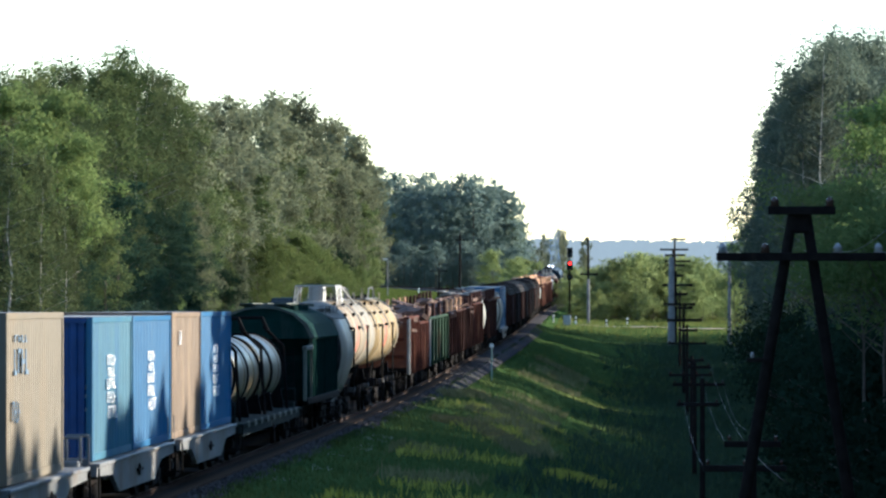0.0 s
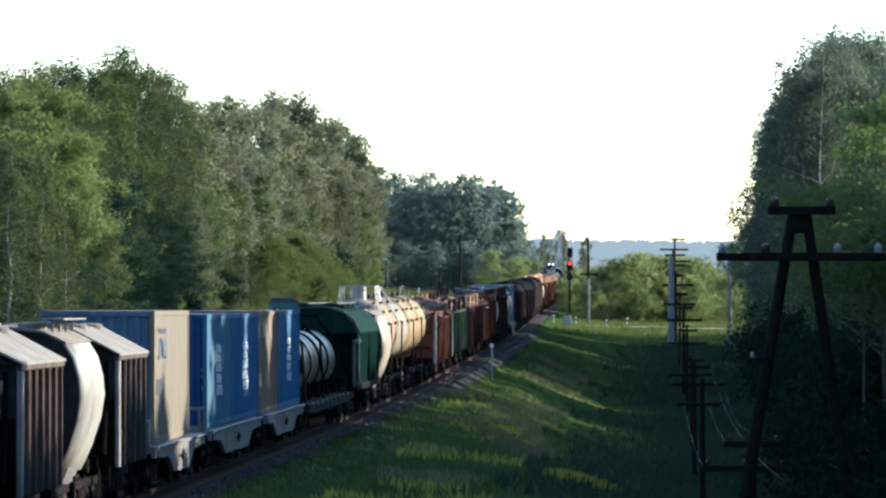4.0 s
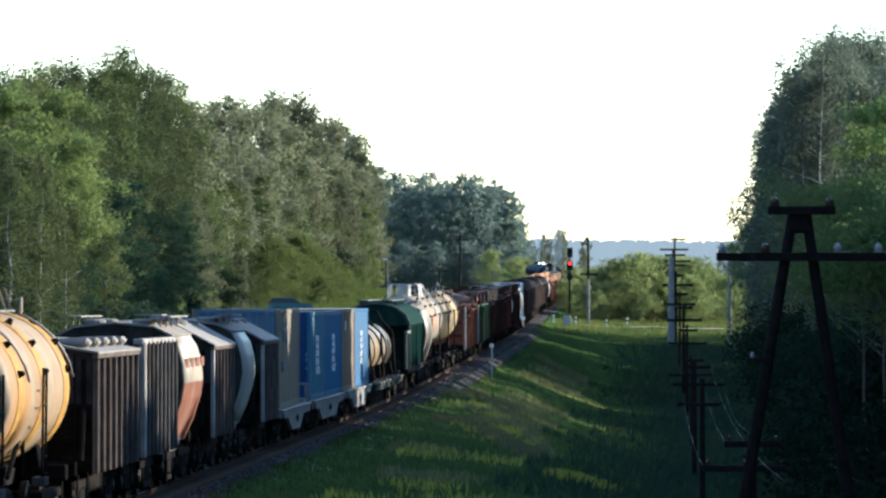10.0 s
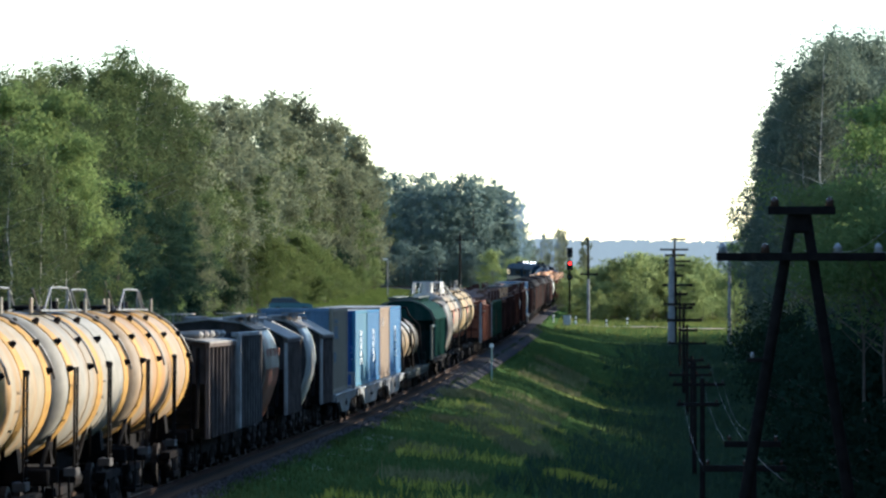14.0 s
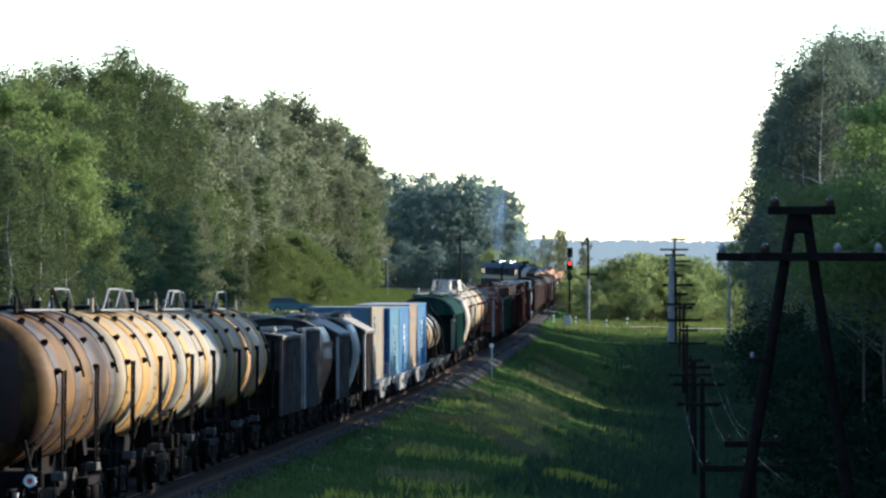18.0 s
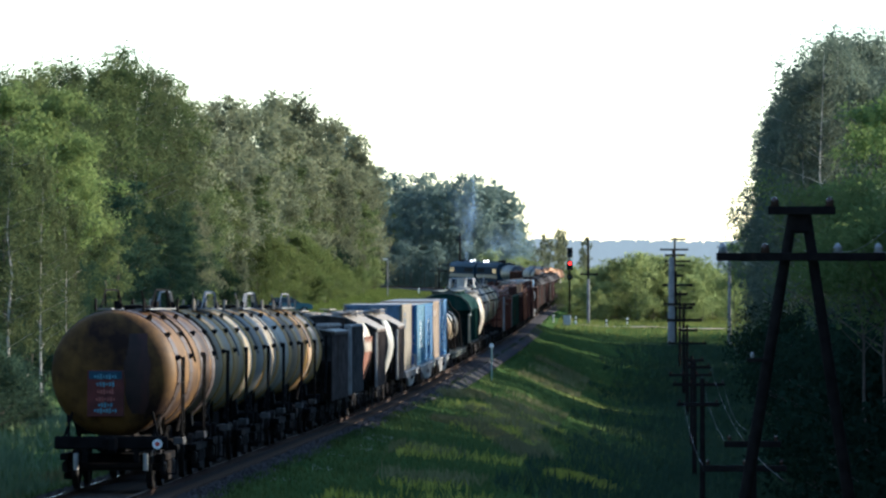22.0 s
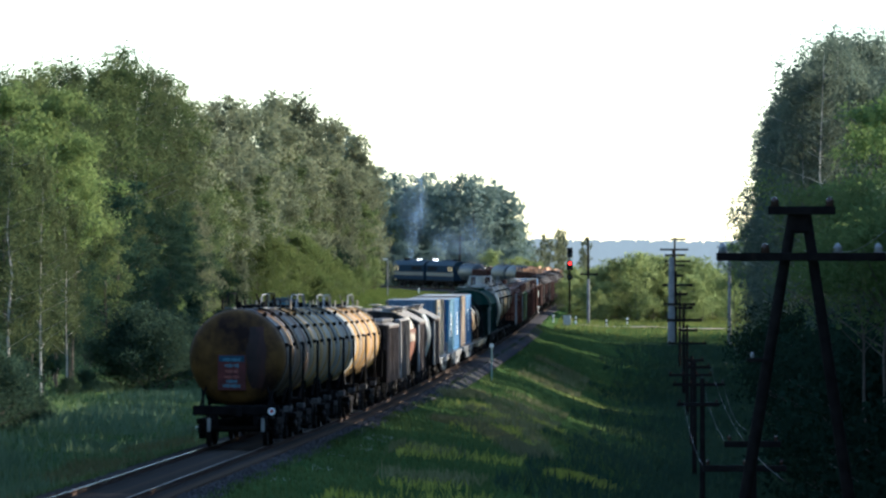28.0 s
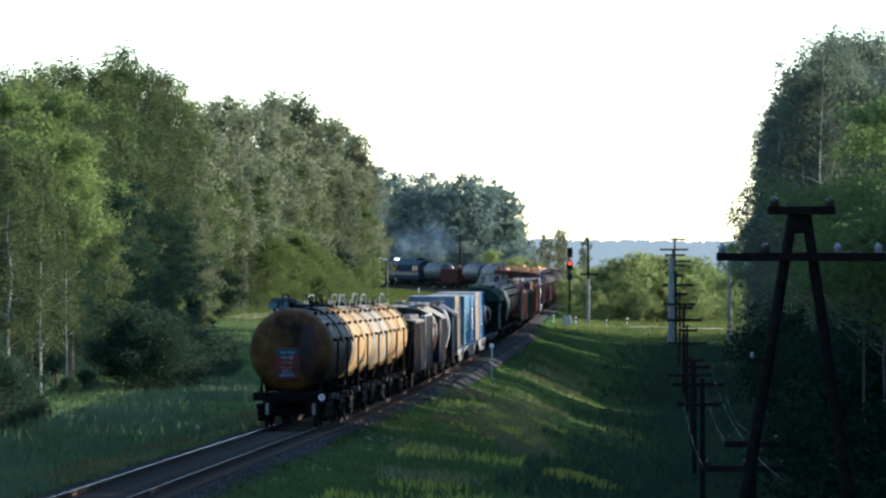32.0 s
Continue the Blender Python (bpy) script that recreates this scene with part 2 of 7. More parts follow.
def lathe(bm, pts, seg=32, axis="Y", centre=(0, 0, 0), caps=True):
    """Turns pts (along, radius) round an axis through centre."""
    rings = []
    for d, r in pts:
        ring = []
        for i in range(seg):
            a = 2 * math.pi * i / seg
            if axis == "Y":
                co = (centre[0] + r * math.cos(a), centre[1] + d, centre[2] + r * math.sin(a))
            elif axis == "X":
                co = (centre[0] + d, centre[1] + r * math.cos(a), centre[2] + r * math.sin(a))
            else:
                co = (centre[0] + r * math.cos(a), centre[1] + r * math.sin(a), centre[2] + d)
            ring.append(bm.verts.new(co))
        rings.append(ring)
    for a, b in zip(rings, rings[1:]):
        for i in range(seg):
            bm.faces.new((a[i], a[(i + 1) % seg], b[(i + 1) % seg], b[i]))
    if caps:
        bm.faces.new(rings[0][::-1])
        bm.faces.new(rings[-1])
    bmesh.ops.recalc_face_normals(bm, faces=bm.faces)


# ---- the line of the track ----
STEP = 2.0
S = np.arange(-200, 900, STEP)
_k = np.interp(S, [0, 150, 300, 420, 500, 580, 700], KNOTS)
_th = HEADING - np.cumsum(_k) * STEP
_th -= np.interp(0, S, _th) - HEADING
_x = np.cumsum(np.sin(_th)) * STEP
_y = np.cumsum(np.cos(_th)) * STEP
_x += X0 - np.interp(0, S, _x)
_y += 84.0 - np.interp(0, S, _y)
_z = np.interp(S, [-60, 0, 100, 250, 450, 700], ZKNOTS)
_z = np.convolve(np.pad(_z, 20, mode="edge"), np.ones(41) / 41, "valid")


def track(s, side=0.0, up=0.0):
    th = float(np.interp(s, S, _th))
    return Vector((float(np.interp(s, S, _x)) + side * math.cos(th), float(np.interp(s, S, _y)) - side * math.sin(th), float(np.interp(s, S, _z)) + up)), th


def travel(t):
    return SPEED * t + 0.5 * SLOW * t * t


def ride(s, half):
    """The pose of a wagon whose middle is at s and whose bogies are half from it."""
    a, _ = track(s - half)
    b, _ = track(s + half)
    d = b - a
    rz = -math.degrees(math.atan2(d.x, d.y))
    rx = math.degrees(math.atan2(d.z, math.hypot(d.x, d.y)))
    c = (a + b) / 2
    return pose(c.x, c.y, c.z, rx, 0, rz)


# ---- ground ----
def ground_z(x, y):
    """Height of the land (arrays)."""
    xt = np.interp(y, _y, _x)
    th = np.interp(y, _y, _th)
    zt = np.interp(y, _y, _z)
    u = (x - xt) * np.cos(th)
    far = np.clip((y - 300) / 160, 0, 1)
    deep = np.clip((y - 330) / 110, 0, 1)
    # on the right a grassy shelf, wide near the camera, then a slope down into the ditch
    shelf = np.interp(y, [60, 100, 140, 183, 215, 260], [9.4, 9.2, 8.4, 6.0, 3.8, 3.0])
    bench = -0.225 - 0.755 * np.clip((u - 1.8) / (shelf - 1.8), 0, 1) ** 0.7
    fall = np.interp(u - shelf, [0, 0.8, 2.5, 5.5, 8.5, 12], [0, -0.16, -0.95, -2.1, -2.55, -2.65])
    right = np.where(u < 1.8, np.interp(u, [0, 1.5, 1.8], [-0.9, -0.6, -0.225]), bench + fall + np.interp(u, [20, 40, 400], [0, 0.6, 2.6]))
    right_far = np.interp(u, [0, 1.5, 1.8, 3.2, 8.0, 20.0, 60, 400], [-0.9, -0.6, -0.225, -0.62, -0.95, -1.2, -1.3, -1.0])
    left = np.interp(-u, [2.0, 2.6, 3.8, 7.0, 12.0, 40, 400], [-0.70, -0.55, -0.85, -1.15, -1.0, -0.7, 2.0])
    left_far = np.interp(-u, [2.0, 2.6, 3.8, 9.0, 20.0, 60, 400], [-0.70, -0.55, -0.6, -0.5, 0.42, 0.75, 1.5])
    r = np.where(u > 0, right * (1 - deep) + right_far * deep, left * (1 - far) + left_far * far)
    back = np.clip((y - 700) / 500, 0, 1)
    z = zt * (1 - back) + 3.0 * back + r * (1 - back) - 1.0 * back
    bumps = 0.07 * np.sin(x * 0.9 + y * 0.13) * np.sin(y * 0.083 + 1.3) + 0.05 * np.sin(x * 0.37 - y * 0.11)
    return z + bumps * np.clip((np.abs(u) - 4) / 4, 0, 1)


def gz(x, y):
    return float(ground_z(np.array([float(x)]), np.array([float(y)]))[0])


def axis_steps(parts):
    out = []
    for a, b, n in parts:
        out += list(np.linspace(a, b, n, endpoint=False))
    return np.array(out + [parts[-1][1]])


gx = axis_steps([(-4000, -300, 14), (-300, -40, 26), (-40, 40, 160), (40, 300, 26), (300, 4000, 14)])
gy = axis_steps([(-300, 40, 20), (40, 320, 140), (320, 800, 120), (800, 1500, 20), (1500, 4800, 10)])
GX, GY = np.meshgrid(gx, gy)
GX = GX + np.interp(GY, _y, _x)
GZ = ground_z(GX, GY)
me = bpy.data.meshes.new("ground")
nx, ny = len(gx), len(gy)
idx = np.arange(nx * ny).reshape(ny, nx)
quads = np.stack([idx[:-1, :-1], idx[:-1, 1:], idx[1:, 1:], idx[1:, :-1]], -1).reshape(-1, 4)
me.from_pydata(np.stack([GX, GY, GZ], -1).reshape(-1, 3).tolist(), [], quads.tolist())
me.polygons.foreach_set("use_smooth", np.ones(len(quads), bool))
me.materials.append(M_MEADOW)
ground = tagged(new("ground", me), "uneven green meadow and railway bank with dry patches", "ground", kind="structure")


def ribbon(name, pts_of, s0, s1, step, material, label, category):
    """A strip that follows the track; pts_of gives the outline as (side, up)."""
    bm = bmesh.new()
    rows = []
    for s in np.arange(s0, s1 + 0.01, step):
        rows.append([bm.verts.new(track(s, a, b)[0]) for a, b in pts_of])
    for r, q in zip(rows, rows[1:]):
        for i in range(len(pts_of) - 1):
            bm.faces.new((r[i], r[i + 1], q[i + 1], q[i]))
    bmesh.ops.recalc_face_normals(bm, faces=bm.faces)
    return tagged(mesh_object(name, bm, material), label, category, kind="structure")


ballast = ribbon("ballast", [(-2.9, -0.80), (-1.9, -0.26), (-1.3, -0.19), (1.3, -0.19), (1.9, -0.26), (2.4, -0.52)], -190, 760, 2.0, M_BALLAST,
                 "grey crushed stone track bed with rusty dust", "track bed")
for side in (-0.79, 0.79):
    foot = [(side - 0.075, -0.17), (side - 0.075, -0.155), (side - 0.012, -0.13), (side - 0.012, -0.045), (side - 0.037, -0.035), (side - 0.037, 0.0)]
    foot = foot + [(2 * side - a, b) for a, b in foot[::-1]]
    rail = ribbon("rail", foot, -190, 760, 2.0, M_RAIL, "rusty steel rail with a polished running head", "rail")
    bm = bmesh.new()
    rows = [[bm.verts.new(track(s, side + d, 0.004)[0]) for d in (-0.014, 0.014)] for s in np.arange(-190, 760, 2.0)]
    for r, q in zip(rows, rows[1:]):
        bm.faces.new((r[0], r[1], q[1], q[0]))
    part("running_head", bm, M_RAILHEAD if side < 0 else M_RAILDULL, rail, "polished bright steel top" if side < 0 else "dull worn steel top")
bm = bmesh.new()
box(bm, 0, 0, -0.2, 2.6, 0.23, 0.14, 0.02)
sleeper_mesh = bpy.data.meshes.new("sleeper")
bm.to_mesh(sleeper_mesh)
bm.free()
sleeper_mesh.materials.append(M_SLEEPER)
for i in range(290):
    p, th = track(-10 + 0.55 * i)
    shared("sleeper", sleeper_mesh, ballast, pose(p.x, p.y, p.z + 0.015, 0, 0, -math.degrees(th)))


# ---- trees ----
def quad_cloud(name, centres, sizes, material, rng, flat=0.0):
    """One mesh of many small four-sided leaves at centres."""
    n = len(centres)
    a = rng.normal(size=(n, 3))
    a /= np.linalg.norm(a, axis=1)[:, None]
    h = rng.normal(size=(n, 3))
    h[:, 2] *= 1 - flat
    b = np.cross(a, h)
    b /= np.linalg.norm(b, axis=1)[:, None] + 1e-9
    a, b = a * sizes[:, None], b * sizes[:, None] * 0.7
    v = np.stack([centres - a, centres + b * 0.8, centres + a, centres - b * 0.8], 1).reshape(-1, 3)
    me = bpy.data.meshes.new(name)
    me.vertices.add(4 * n)
    me.vertices.foreach_set("co", v.ravel())
    me.loops.add(4 * n)
    me.loops.foreach_set("vertex_index", np.arange(4 * n))
    me.polygons.add(n)
    me.polygons.foreach_set("loop_start", np.arange(n) * 4)
    me.polygons.foreach_set("loop_total", np.full(n, 4))
    me.update(calc_edges=True)
    me.materials.append(material)
    return me


def tree_model(seed, height, spread, base, limbs, leaves, leaf, bark, foliage, droop=0.0, shape=1.0, girth=0.006):
    """Trunk with limbs that carry small leaf clumps along their outer half. Returns the two meshes."""
    rng = np.random.default_rng(seed)
    bm = bmesh.new()
    pts = [Vector((0, 0, -0.6))]
    lean = rng.normal(0, 0.012, 2)
    for i in range(1, 7):
        z = height * 0.95 * i / 6
        pts.append(Vector((lean[0] * z + rng.normal(0, 0.09), lean[1] * z + rng.normal(0, 0.09), z)))
    r0 = height * girth + 0.02
    for i in range(6):
        rod(bm, pts[i], pts[i + 1], r0 * (1 - i / 6.6), r0 * (1 - (i + 1) / 6.6), 7)
    centres, sizes = [], []
    for i in range(limbs):
        f = base + (1 - base) * ((i + rng.random()) / limbs) ** 0.9
        g = (f - base) / (1 - base)
        wide = math.sin(math.pi * min(1, 0.14 + 0.73 * g) ** shape) ** 0.75
        reach = spread * wide * (0.40 + 0.85 * rng.random())
        a = i * 2.4 + rng.normal(0, 0.5)
        k = max(0.06, f - 0.05 - 0.06 * rng.random())
        root = Vector((lean[0] * k * height, lean[1] * k * height, k * height))
        rise = (0.55 - 0.5 * droop) * reach + 0.04 * height * (1 - g)
        tip = root + Vector((math.cos(a) * reach, math.sin(a) * reach, rise))
        rod(bm, root, tip, r0 * 0.24 * (1.1 - f) + 0.008, 0.01, 5)
        for j in range(5):
            q = 0.35 + 0.16 * (j + rng.random())
            c = root + (tip - root) * q
            c.z += reach * 0.30 * math.sin(q * 2.6) - droop * 0.9 * max(0, q - 0.5)
            centres.append(c + Vector(rng.normal(0, 0.10 * spread, 3)))
            sizes.append(spread * (0.09 + 0.08 * rng.random()) * (1.1 - 0.3 * g))
    for j in range(3):      # leader shoots
        centres.append(Vector((rng.normal(0, 0.12), rng.normal(0, 0.12), height * (0.91 + 0.03 * j))))
        sizes.append(spread * 0.12)
    trunk = bpy.data.meshes.new("trunk")
    bm.to_mesh(trunk)
    bm.free()
    trunk.materials.append(bark)
    c, size = np.array(centres), np.array(sizes)
    where = np.repeat(np.arange(len(c)), leaves)
    off = np.clip(rng.normal(size=(len(where), 3)), -2.0, 2.0) * np.array([1 - 0.35 * droop, 1 - 0.35 * droop, 0.75 + 1.3 * droop])
    pos = c[where] + off * size[where][:, None]
    if droop:
        pos[:, 2] -= droop * np.abs(rng.normal(0, 0.6, len(where)))
    return trunk, quad_cloud("crown", pos, leaf * (0.6 + 0.8 * rng.random(len(where))), foliage, rng)


TREES = {
    "aspen": [tree_model(11 + i, 20, 3.0, 0.14, 38, 74, 0.098, M_BARK, M_LEAF, 0.0, 0.75) for i in range(3)],
    "birch": [tree_model(31 + i, 20, 2.5, 0.26, 36, 78, 0.088, M_BIRCH, M_LEAF_BIRCH_DIM, 0.6, 0.8, 0.0048) for i in range(3)],
    "willow": [tree_model(51 + i, 18, 3.0, 0.10, 38, 74, 0.096, M_BARK, M_LEAF_GREY, 0.35, 0.7, 0.0048) for i in range(3)],
    "alder": [tree_model(71 + i, 20, 3.3, 0.08, 36, 72, 0.115, M_BARK, M_LEAF_ALDER_DIM, 0.0, 0.75) for i in range(3)],
    "shaded": [tree_model(171 + i, 20, 2.9, 0.10, 38, 96, 0.085, M_BIRCH, M_LEAF_GREYED, 0.5, 0.75, 0.005) for i in range(3)],
    "aspen_far": [tree_model(13 + i, 20, 3.2, 0.14, 34, 46, 0.150, M_BARK, M_LEAF, 0.0, 0.75) for i in range(2)],
    "willow_far": [tree_model(53 + i, 18, 3.1, 0.10, 34, 46, 0.145, M_BARK, M_LEAF_GREY, 0.3, 0.7, 0.005) for i in range(3)],
    "alder_far": [tree_model(73 + i, 20, 3.6, 0.08, 30, 17, 0.27, M_BARK, M_LEAF_HAZE, 0.0, 0.75) for i in range(3)],
    "birch_far": [tree_model(33 + i, 20, 2.2, 0.14, 26, 18, 0.20, M_BARK, M_LEAF_GREY, 0.4, 0.8) for i in range(2)],
    "young_far": [tree_model(93 + i, 8, 2.8, 0.0, 30, 34, 0.125, M_BARK, M_LEAF_FIELD, 0.0, 0.6) for i in range(3)],
    "lime": [tree_model(131 + i, 18, 2.7, 0.52, 30, 70, 0.105, M_BARK, M_LEAF_LIME_LIT, 0.1, 0.7, 0.005) for i in range(2)],
    "young": [tree_model(91 + i, 8, 2.4, 0.0, 28, 44, 0.10, M_BARK, M_LEAF_BRIGHT, 0.0, 0.6) for i in range(2)],
    "maple": [tree_model(211 + i, 8, 2.6, 0.0, 34, 60, 0.085, M_BARK, M_LEAF_OLIVE, 0.0, 0.6) for i in range(2)],
    # high crowns only: bright leaves imitate sun falling on the tops
    "thicket": [tree_model(191 + i, 8, 2.0, 0.68, 26, 130, 0.042, M_BARK, M_LEAF_LIME_LIT, 0.0, 0.6) for i in range(2)],
    "bush": [tree_model(111 + i, 4.0, 2.5, 0.0, 30, 74, 0.075, M_BARK, M_LEAF_DEEPSHADE, 0.0, 0.5) for i in range(2)],
    "sallow": [tree_model(151 + i, 4.0, 2.6, 0.0, 34, 80, 0.068, M_BARK, M_LEAF_BUSH, 0.0, 0.42) for i in range(2)],
}
TREE_TEXT = {
    "aspen": ("tall aspen with a full green crown at the forest edge", "tree"),
    "birch": ("tall birch with white bark and hanging green twigs", "tree"),
    "willow": ("tall grey-green willow in the forest edge", "tree"),
    "alder": ("broad alder with the wood's shade put into its dark green leaves", "tree"),
    "lime": ("tall yellow-green aspen with sunlight put into its leaves", "tree"),
    "shaded": ("tall birch with hanging twigs in the shaded wood", "tree"),
    "sallow": ("rounded grey-green sallow bush on the meadow", "bush"),
    "maple": ("olive green young maple at the forest edge", "tree"),
    "thicket": ("young tree with sunlight put into its yellow-green leaves", "tree"),
    "young": ("bright green young tree on the meadow edge", "tree"),
    "bush": ("dense rounded bush with deep shade put into its dark green leaves", "bush"),
}
tree_rng = random.Random(5)


def plant(kind, x, y, height, sink=0.0, group="", coarse=False):
    far = kind + "_far"
    trunk, crown = tree_rng.choice(TREES[far if (y > 430 or coarse and kind in ("aspen", "willow")) and far in TREES else kind])
    own = {"aspen": 20, "birch": 20, "willow": 18, "alder": 20, "shaded": 20, "lime": 18, "young": 8, "maple": 8, "thicket": 8, "bush": 4, "sallow": 4}[kind]
    label, cat = TREE_TEXT[kind]
    ob = thing("bush" if cat == "bush" else "tree", label, cat, group)
    k = height / own
    w = k * tree_rng.uniform(0.9, 1.2)
    ob.matrix_basis = pose(x, y, gz(x, y) - sink, 0, 0, tree_rng.uniform(0, 360)) @ Matrix.Diagonal((w, w, k, 1))
    shared("trunk", trunk, ob, Matrix())
    shared("crown", crown, ob, Matrix())
    return ob


def sight_x(px, y):
    return (px - 784) / 8073 * y


def skyline(bearing):
    """How high the wood on the left stands against the sky, as a slope, over the bearing x / y."""
    px = 784 + 8073 * bearing
    ys = np.interp(px, [-100, 0, 60, 100, 160, 210, 270, 310, 345, 410, 440, 500, 560, 610, 650, 690, 720, 760, 830, 890, 912, 930, 975, 1035],
                   [100, 110, 120, 100, 100, 90, 115, 150, 185, 170, 185, 160, 200, 220, 270, 300, 315, 310, 305, 325, 350, 405, 390, 415])
    return (500 - float(ys)) / 8073


def top_at(x, y, drop):
    return 4.334 + skyline(x / y) * y - gz(x, y) - drop


# left wood: edge row and rows behind it, along the line (x, y)
EDGE = [(-21.5, 190), (-20.5, 250), (-20.0, 330), (-22.5, 430), (-19.0, 540), (-10.5, 640), (-13.0, 690)]


def edge_point(f):
    ys = [p[1] for p in EDGE]
    y = ys[0] + f * (ys[-1] - ys[0])
    return float(np.interp(y, ys, [p[0] for p in EDGE])), y


for row, (back, count, drop) in enumerate([(0.5, 42, 4.5), (5.0, 32, 2.0), (11.0, 20, 0.2)]):
    for i in range(count):
        x, y = edge_point((i + tree_rng.uniform(0, 0.9)) / count)
        x -= back + tree_rng.uniform(-1.8, 1.8)
        px = 784 + 8073 * x / y
        if px < -130:
            continue
        kind = tree_rng.choice(["birch", "aspen", "aspen"] if px < 180 else ["aspen", "alder", "birch"] if px < 330 else ["willow", "willow", "aspen"])
        if kind == "alder" and y > 400:
            kind = "willow"
        h = top_at(x, y, drop + tree_rng.uniform(1.2, 4.2))
        plant(kind, x, y, max(7.0, h), group="wood on the left of the line", coarse=row == 2 and y > 300)
# the crowns that stand out against the sky: bearing and height of each top
for px, top in ((-30, 100), (10, 105), (45, 117), (72, 112), (100, 96), (132, 99), (165, 102), (205, 88), (240, 91), (262, 104), (290, 124), (313, 146),
                (345, 176), (378, 186), (400, 170), (422, 178), (455, 188), (490, 160), (524, 164), (548, 200), (575, 205), (600, 216), (622, 250), (640, 264), (656, 284)):
    y = float(np.interp(px, [-129, 122, 295, 362, 500, 652], [190, 250, 330, 430, 540, 640])) + 26 + tree_rng.uniform(-6, 6)
    x = sight_x(px, y)
    kind = ("aspen" if px % 2 else "birch") if px < 335 else "willow"
    plant(kind, x, y, (4.334 + (500 - top) * y / 8073 - gz(x, y)) * 1.015, group="wood on the left of the line")
for px, y, top in ((10, 214, 150), (100, 236, 160), (128, 240, 225)):
    x = (px - 784) / 8073 * y
    plant("lime", x, y, 4.334 + (500 - top) * y / 8073 - gz(x, y), group="wood on the left of the line")
for px, y, top in ((14, 205, 235), (72, 208, 250), (118, 226, 330)):
    x = sight_x(px, y)
    plant("birch", x, y, 4.334 + (500 - top) * y / 8073 - gz(x, y), group="wood on the left of the line")
for px, y, top in ((395, 436, 470), (430, 455, 455), (455, 470, 440), (480, 490, 420), (505, 505, 430), (530, 520, 408), (552, 530, 425), (575, 540, 440), (596, 552, 455), (420, 446, 500), (470, 476, 490), (520, 500, 480), (560, 520, 485), (610, 575, 470), (632, 600, 470)):
    x = sight_x(px, y)
    plant("maple" if px > 440 else "willow", x, y, 4.334 + (500 - top) * y / 8073 - gz(x, y), 0.3, group="undergrowth of the wood")
for i in range(46):
    x, y = edge_point(tree_rng.random())
    x += tree_rng.uniform(-1.0, 2.0)
    if y < 300 or 395 < y < 570:
        continue
    plant(tree_rng.choice(["bush", "young", "young"]) if y > 300 else "bush", x, y, tree_rng.uniform(2.5, 6.0) if y > 300 else tree_rng.uniform(2.5, 5.0), group="undergrowth of the wood")
# dark-leaved alders added for shade low in the left wood
for i in range(26):
    x, y = edge_point(0.10 + 0.36 * (i + tree_rng.random()) / 26)
    plant("alder", x + tree_rng.uniform(-0.5, 1.4), y, tree_rng.uniform(6.5, 11.0), group="wood on the left of the line")
for i in range(20):
    x, y = edge_point(0.12 * (i + tree_rng.random()) / 20)
    plant("alder", x + tree_rng.uniform(-1.5, 1.0), y, tree_rng.uniform(5.5, 9.5), group="wood on the left of the line")
def far_wood(spots):
    """The wood beyond the bend: many trees joined, their leaves in one mesh and their trunks in another."""
    vs, kinds = [], []
    bm = bmesh.new()
    for kind, x, y, height in spots:
        crown = tree_rng.choice(TREES[kind])[1]
        co = np.empty(len(crown.vertices) * 3)
        crown.vertices.foreach_get("co", co)
        k = height / 20
        wide = k * tree_rng.uniform(1.0, 1.35)
        m = np.array(pose(x, y, gz(x, y), 0, 0, tree_rng.uniform(0, 360)) @ Matrix.Diagonal((wide, wide, k, 1)))
        co = co.reshape(-1, 3) @ m[:3, :3].T + m[:3, 3]
        vs.append(co)
        kinds.append(np.full(len(co) // 4, 0 if kind == "alder_far" else 1))
        rod(bm, (x, y, gz(x, y) - 0.4), (x, y, gz(x, y) + height * 0.85), 0.2, 0.05, 6)
    v, kinds = np.concatenate(vs), np.concatenate(kinds)
    n = len(kinds)
    me = bpy.data.meshes.new("far_wood")
    me.vertices.add(4 * n)
    me.vertices.foreach_set("co", v.ravel())
    me.loops.add(4 * n)
    me.loops.foreach_set("vertex_index", np.arange(4 * n))
    me.polygons.add(n)
    me.polygons.foreach_set("loop_start", np.arange(n) * 4)
    me.polygons.foreach_set("loop_total", np.full(n, 4))
    me.materials.append(M_LEAF_HAZE)
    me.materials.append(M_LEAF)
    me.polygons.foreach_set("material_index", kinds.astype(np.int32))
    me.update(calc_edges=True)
    ob = tagged(new("far_wood", me), "blue-green wood beyond the bend with haze put into the leaf colour", "trees", kind="stuff")
    part("trunks", bm, M_BARK, ob)


# wood beyond the bend
far_spots = []
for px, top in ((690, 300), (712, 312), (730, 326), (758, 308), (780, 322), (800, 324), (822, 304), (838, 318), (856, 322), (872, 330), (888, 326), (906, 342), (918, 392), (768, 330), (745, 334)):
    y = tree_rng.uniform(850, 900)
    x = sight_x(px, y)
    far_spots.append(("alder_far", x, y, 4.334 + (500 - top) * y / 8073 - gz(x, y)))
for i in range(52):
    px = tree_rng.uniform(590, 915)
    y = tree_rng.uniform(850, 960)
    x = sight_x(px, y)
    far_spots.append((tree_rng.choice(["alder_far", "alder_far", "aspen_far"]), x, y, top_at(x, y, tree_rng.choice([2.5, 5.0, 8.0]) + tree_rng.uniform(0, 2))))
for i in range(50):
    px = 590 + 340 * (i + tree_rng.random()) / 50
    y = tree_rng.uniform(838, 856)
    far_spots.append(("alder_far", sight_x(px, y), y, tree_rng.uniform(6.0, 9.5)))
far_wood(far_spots)
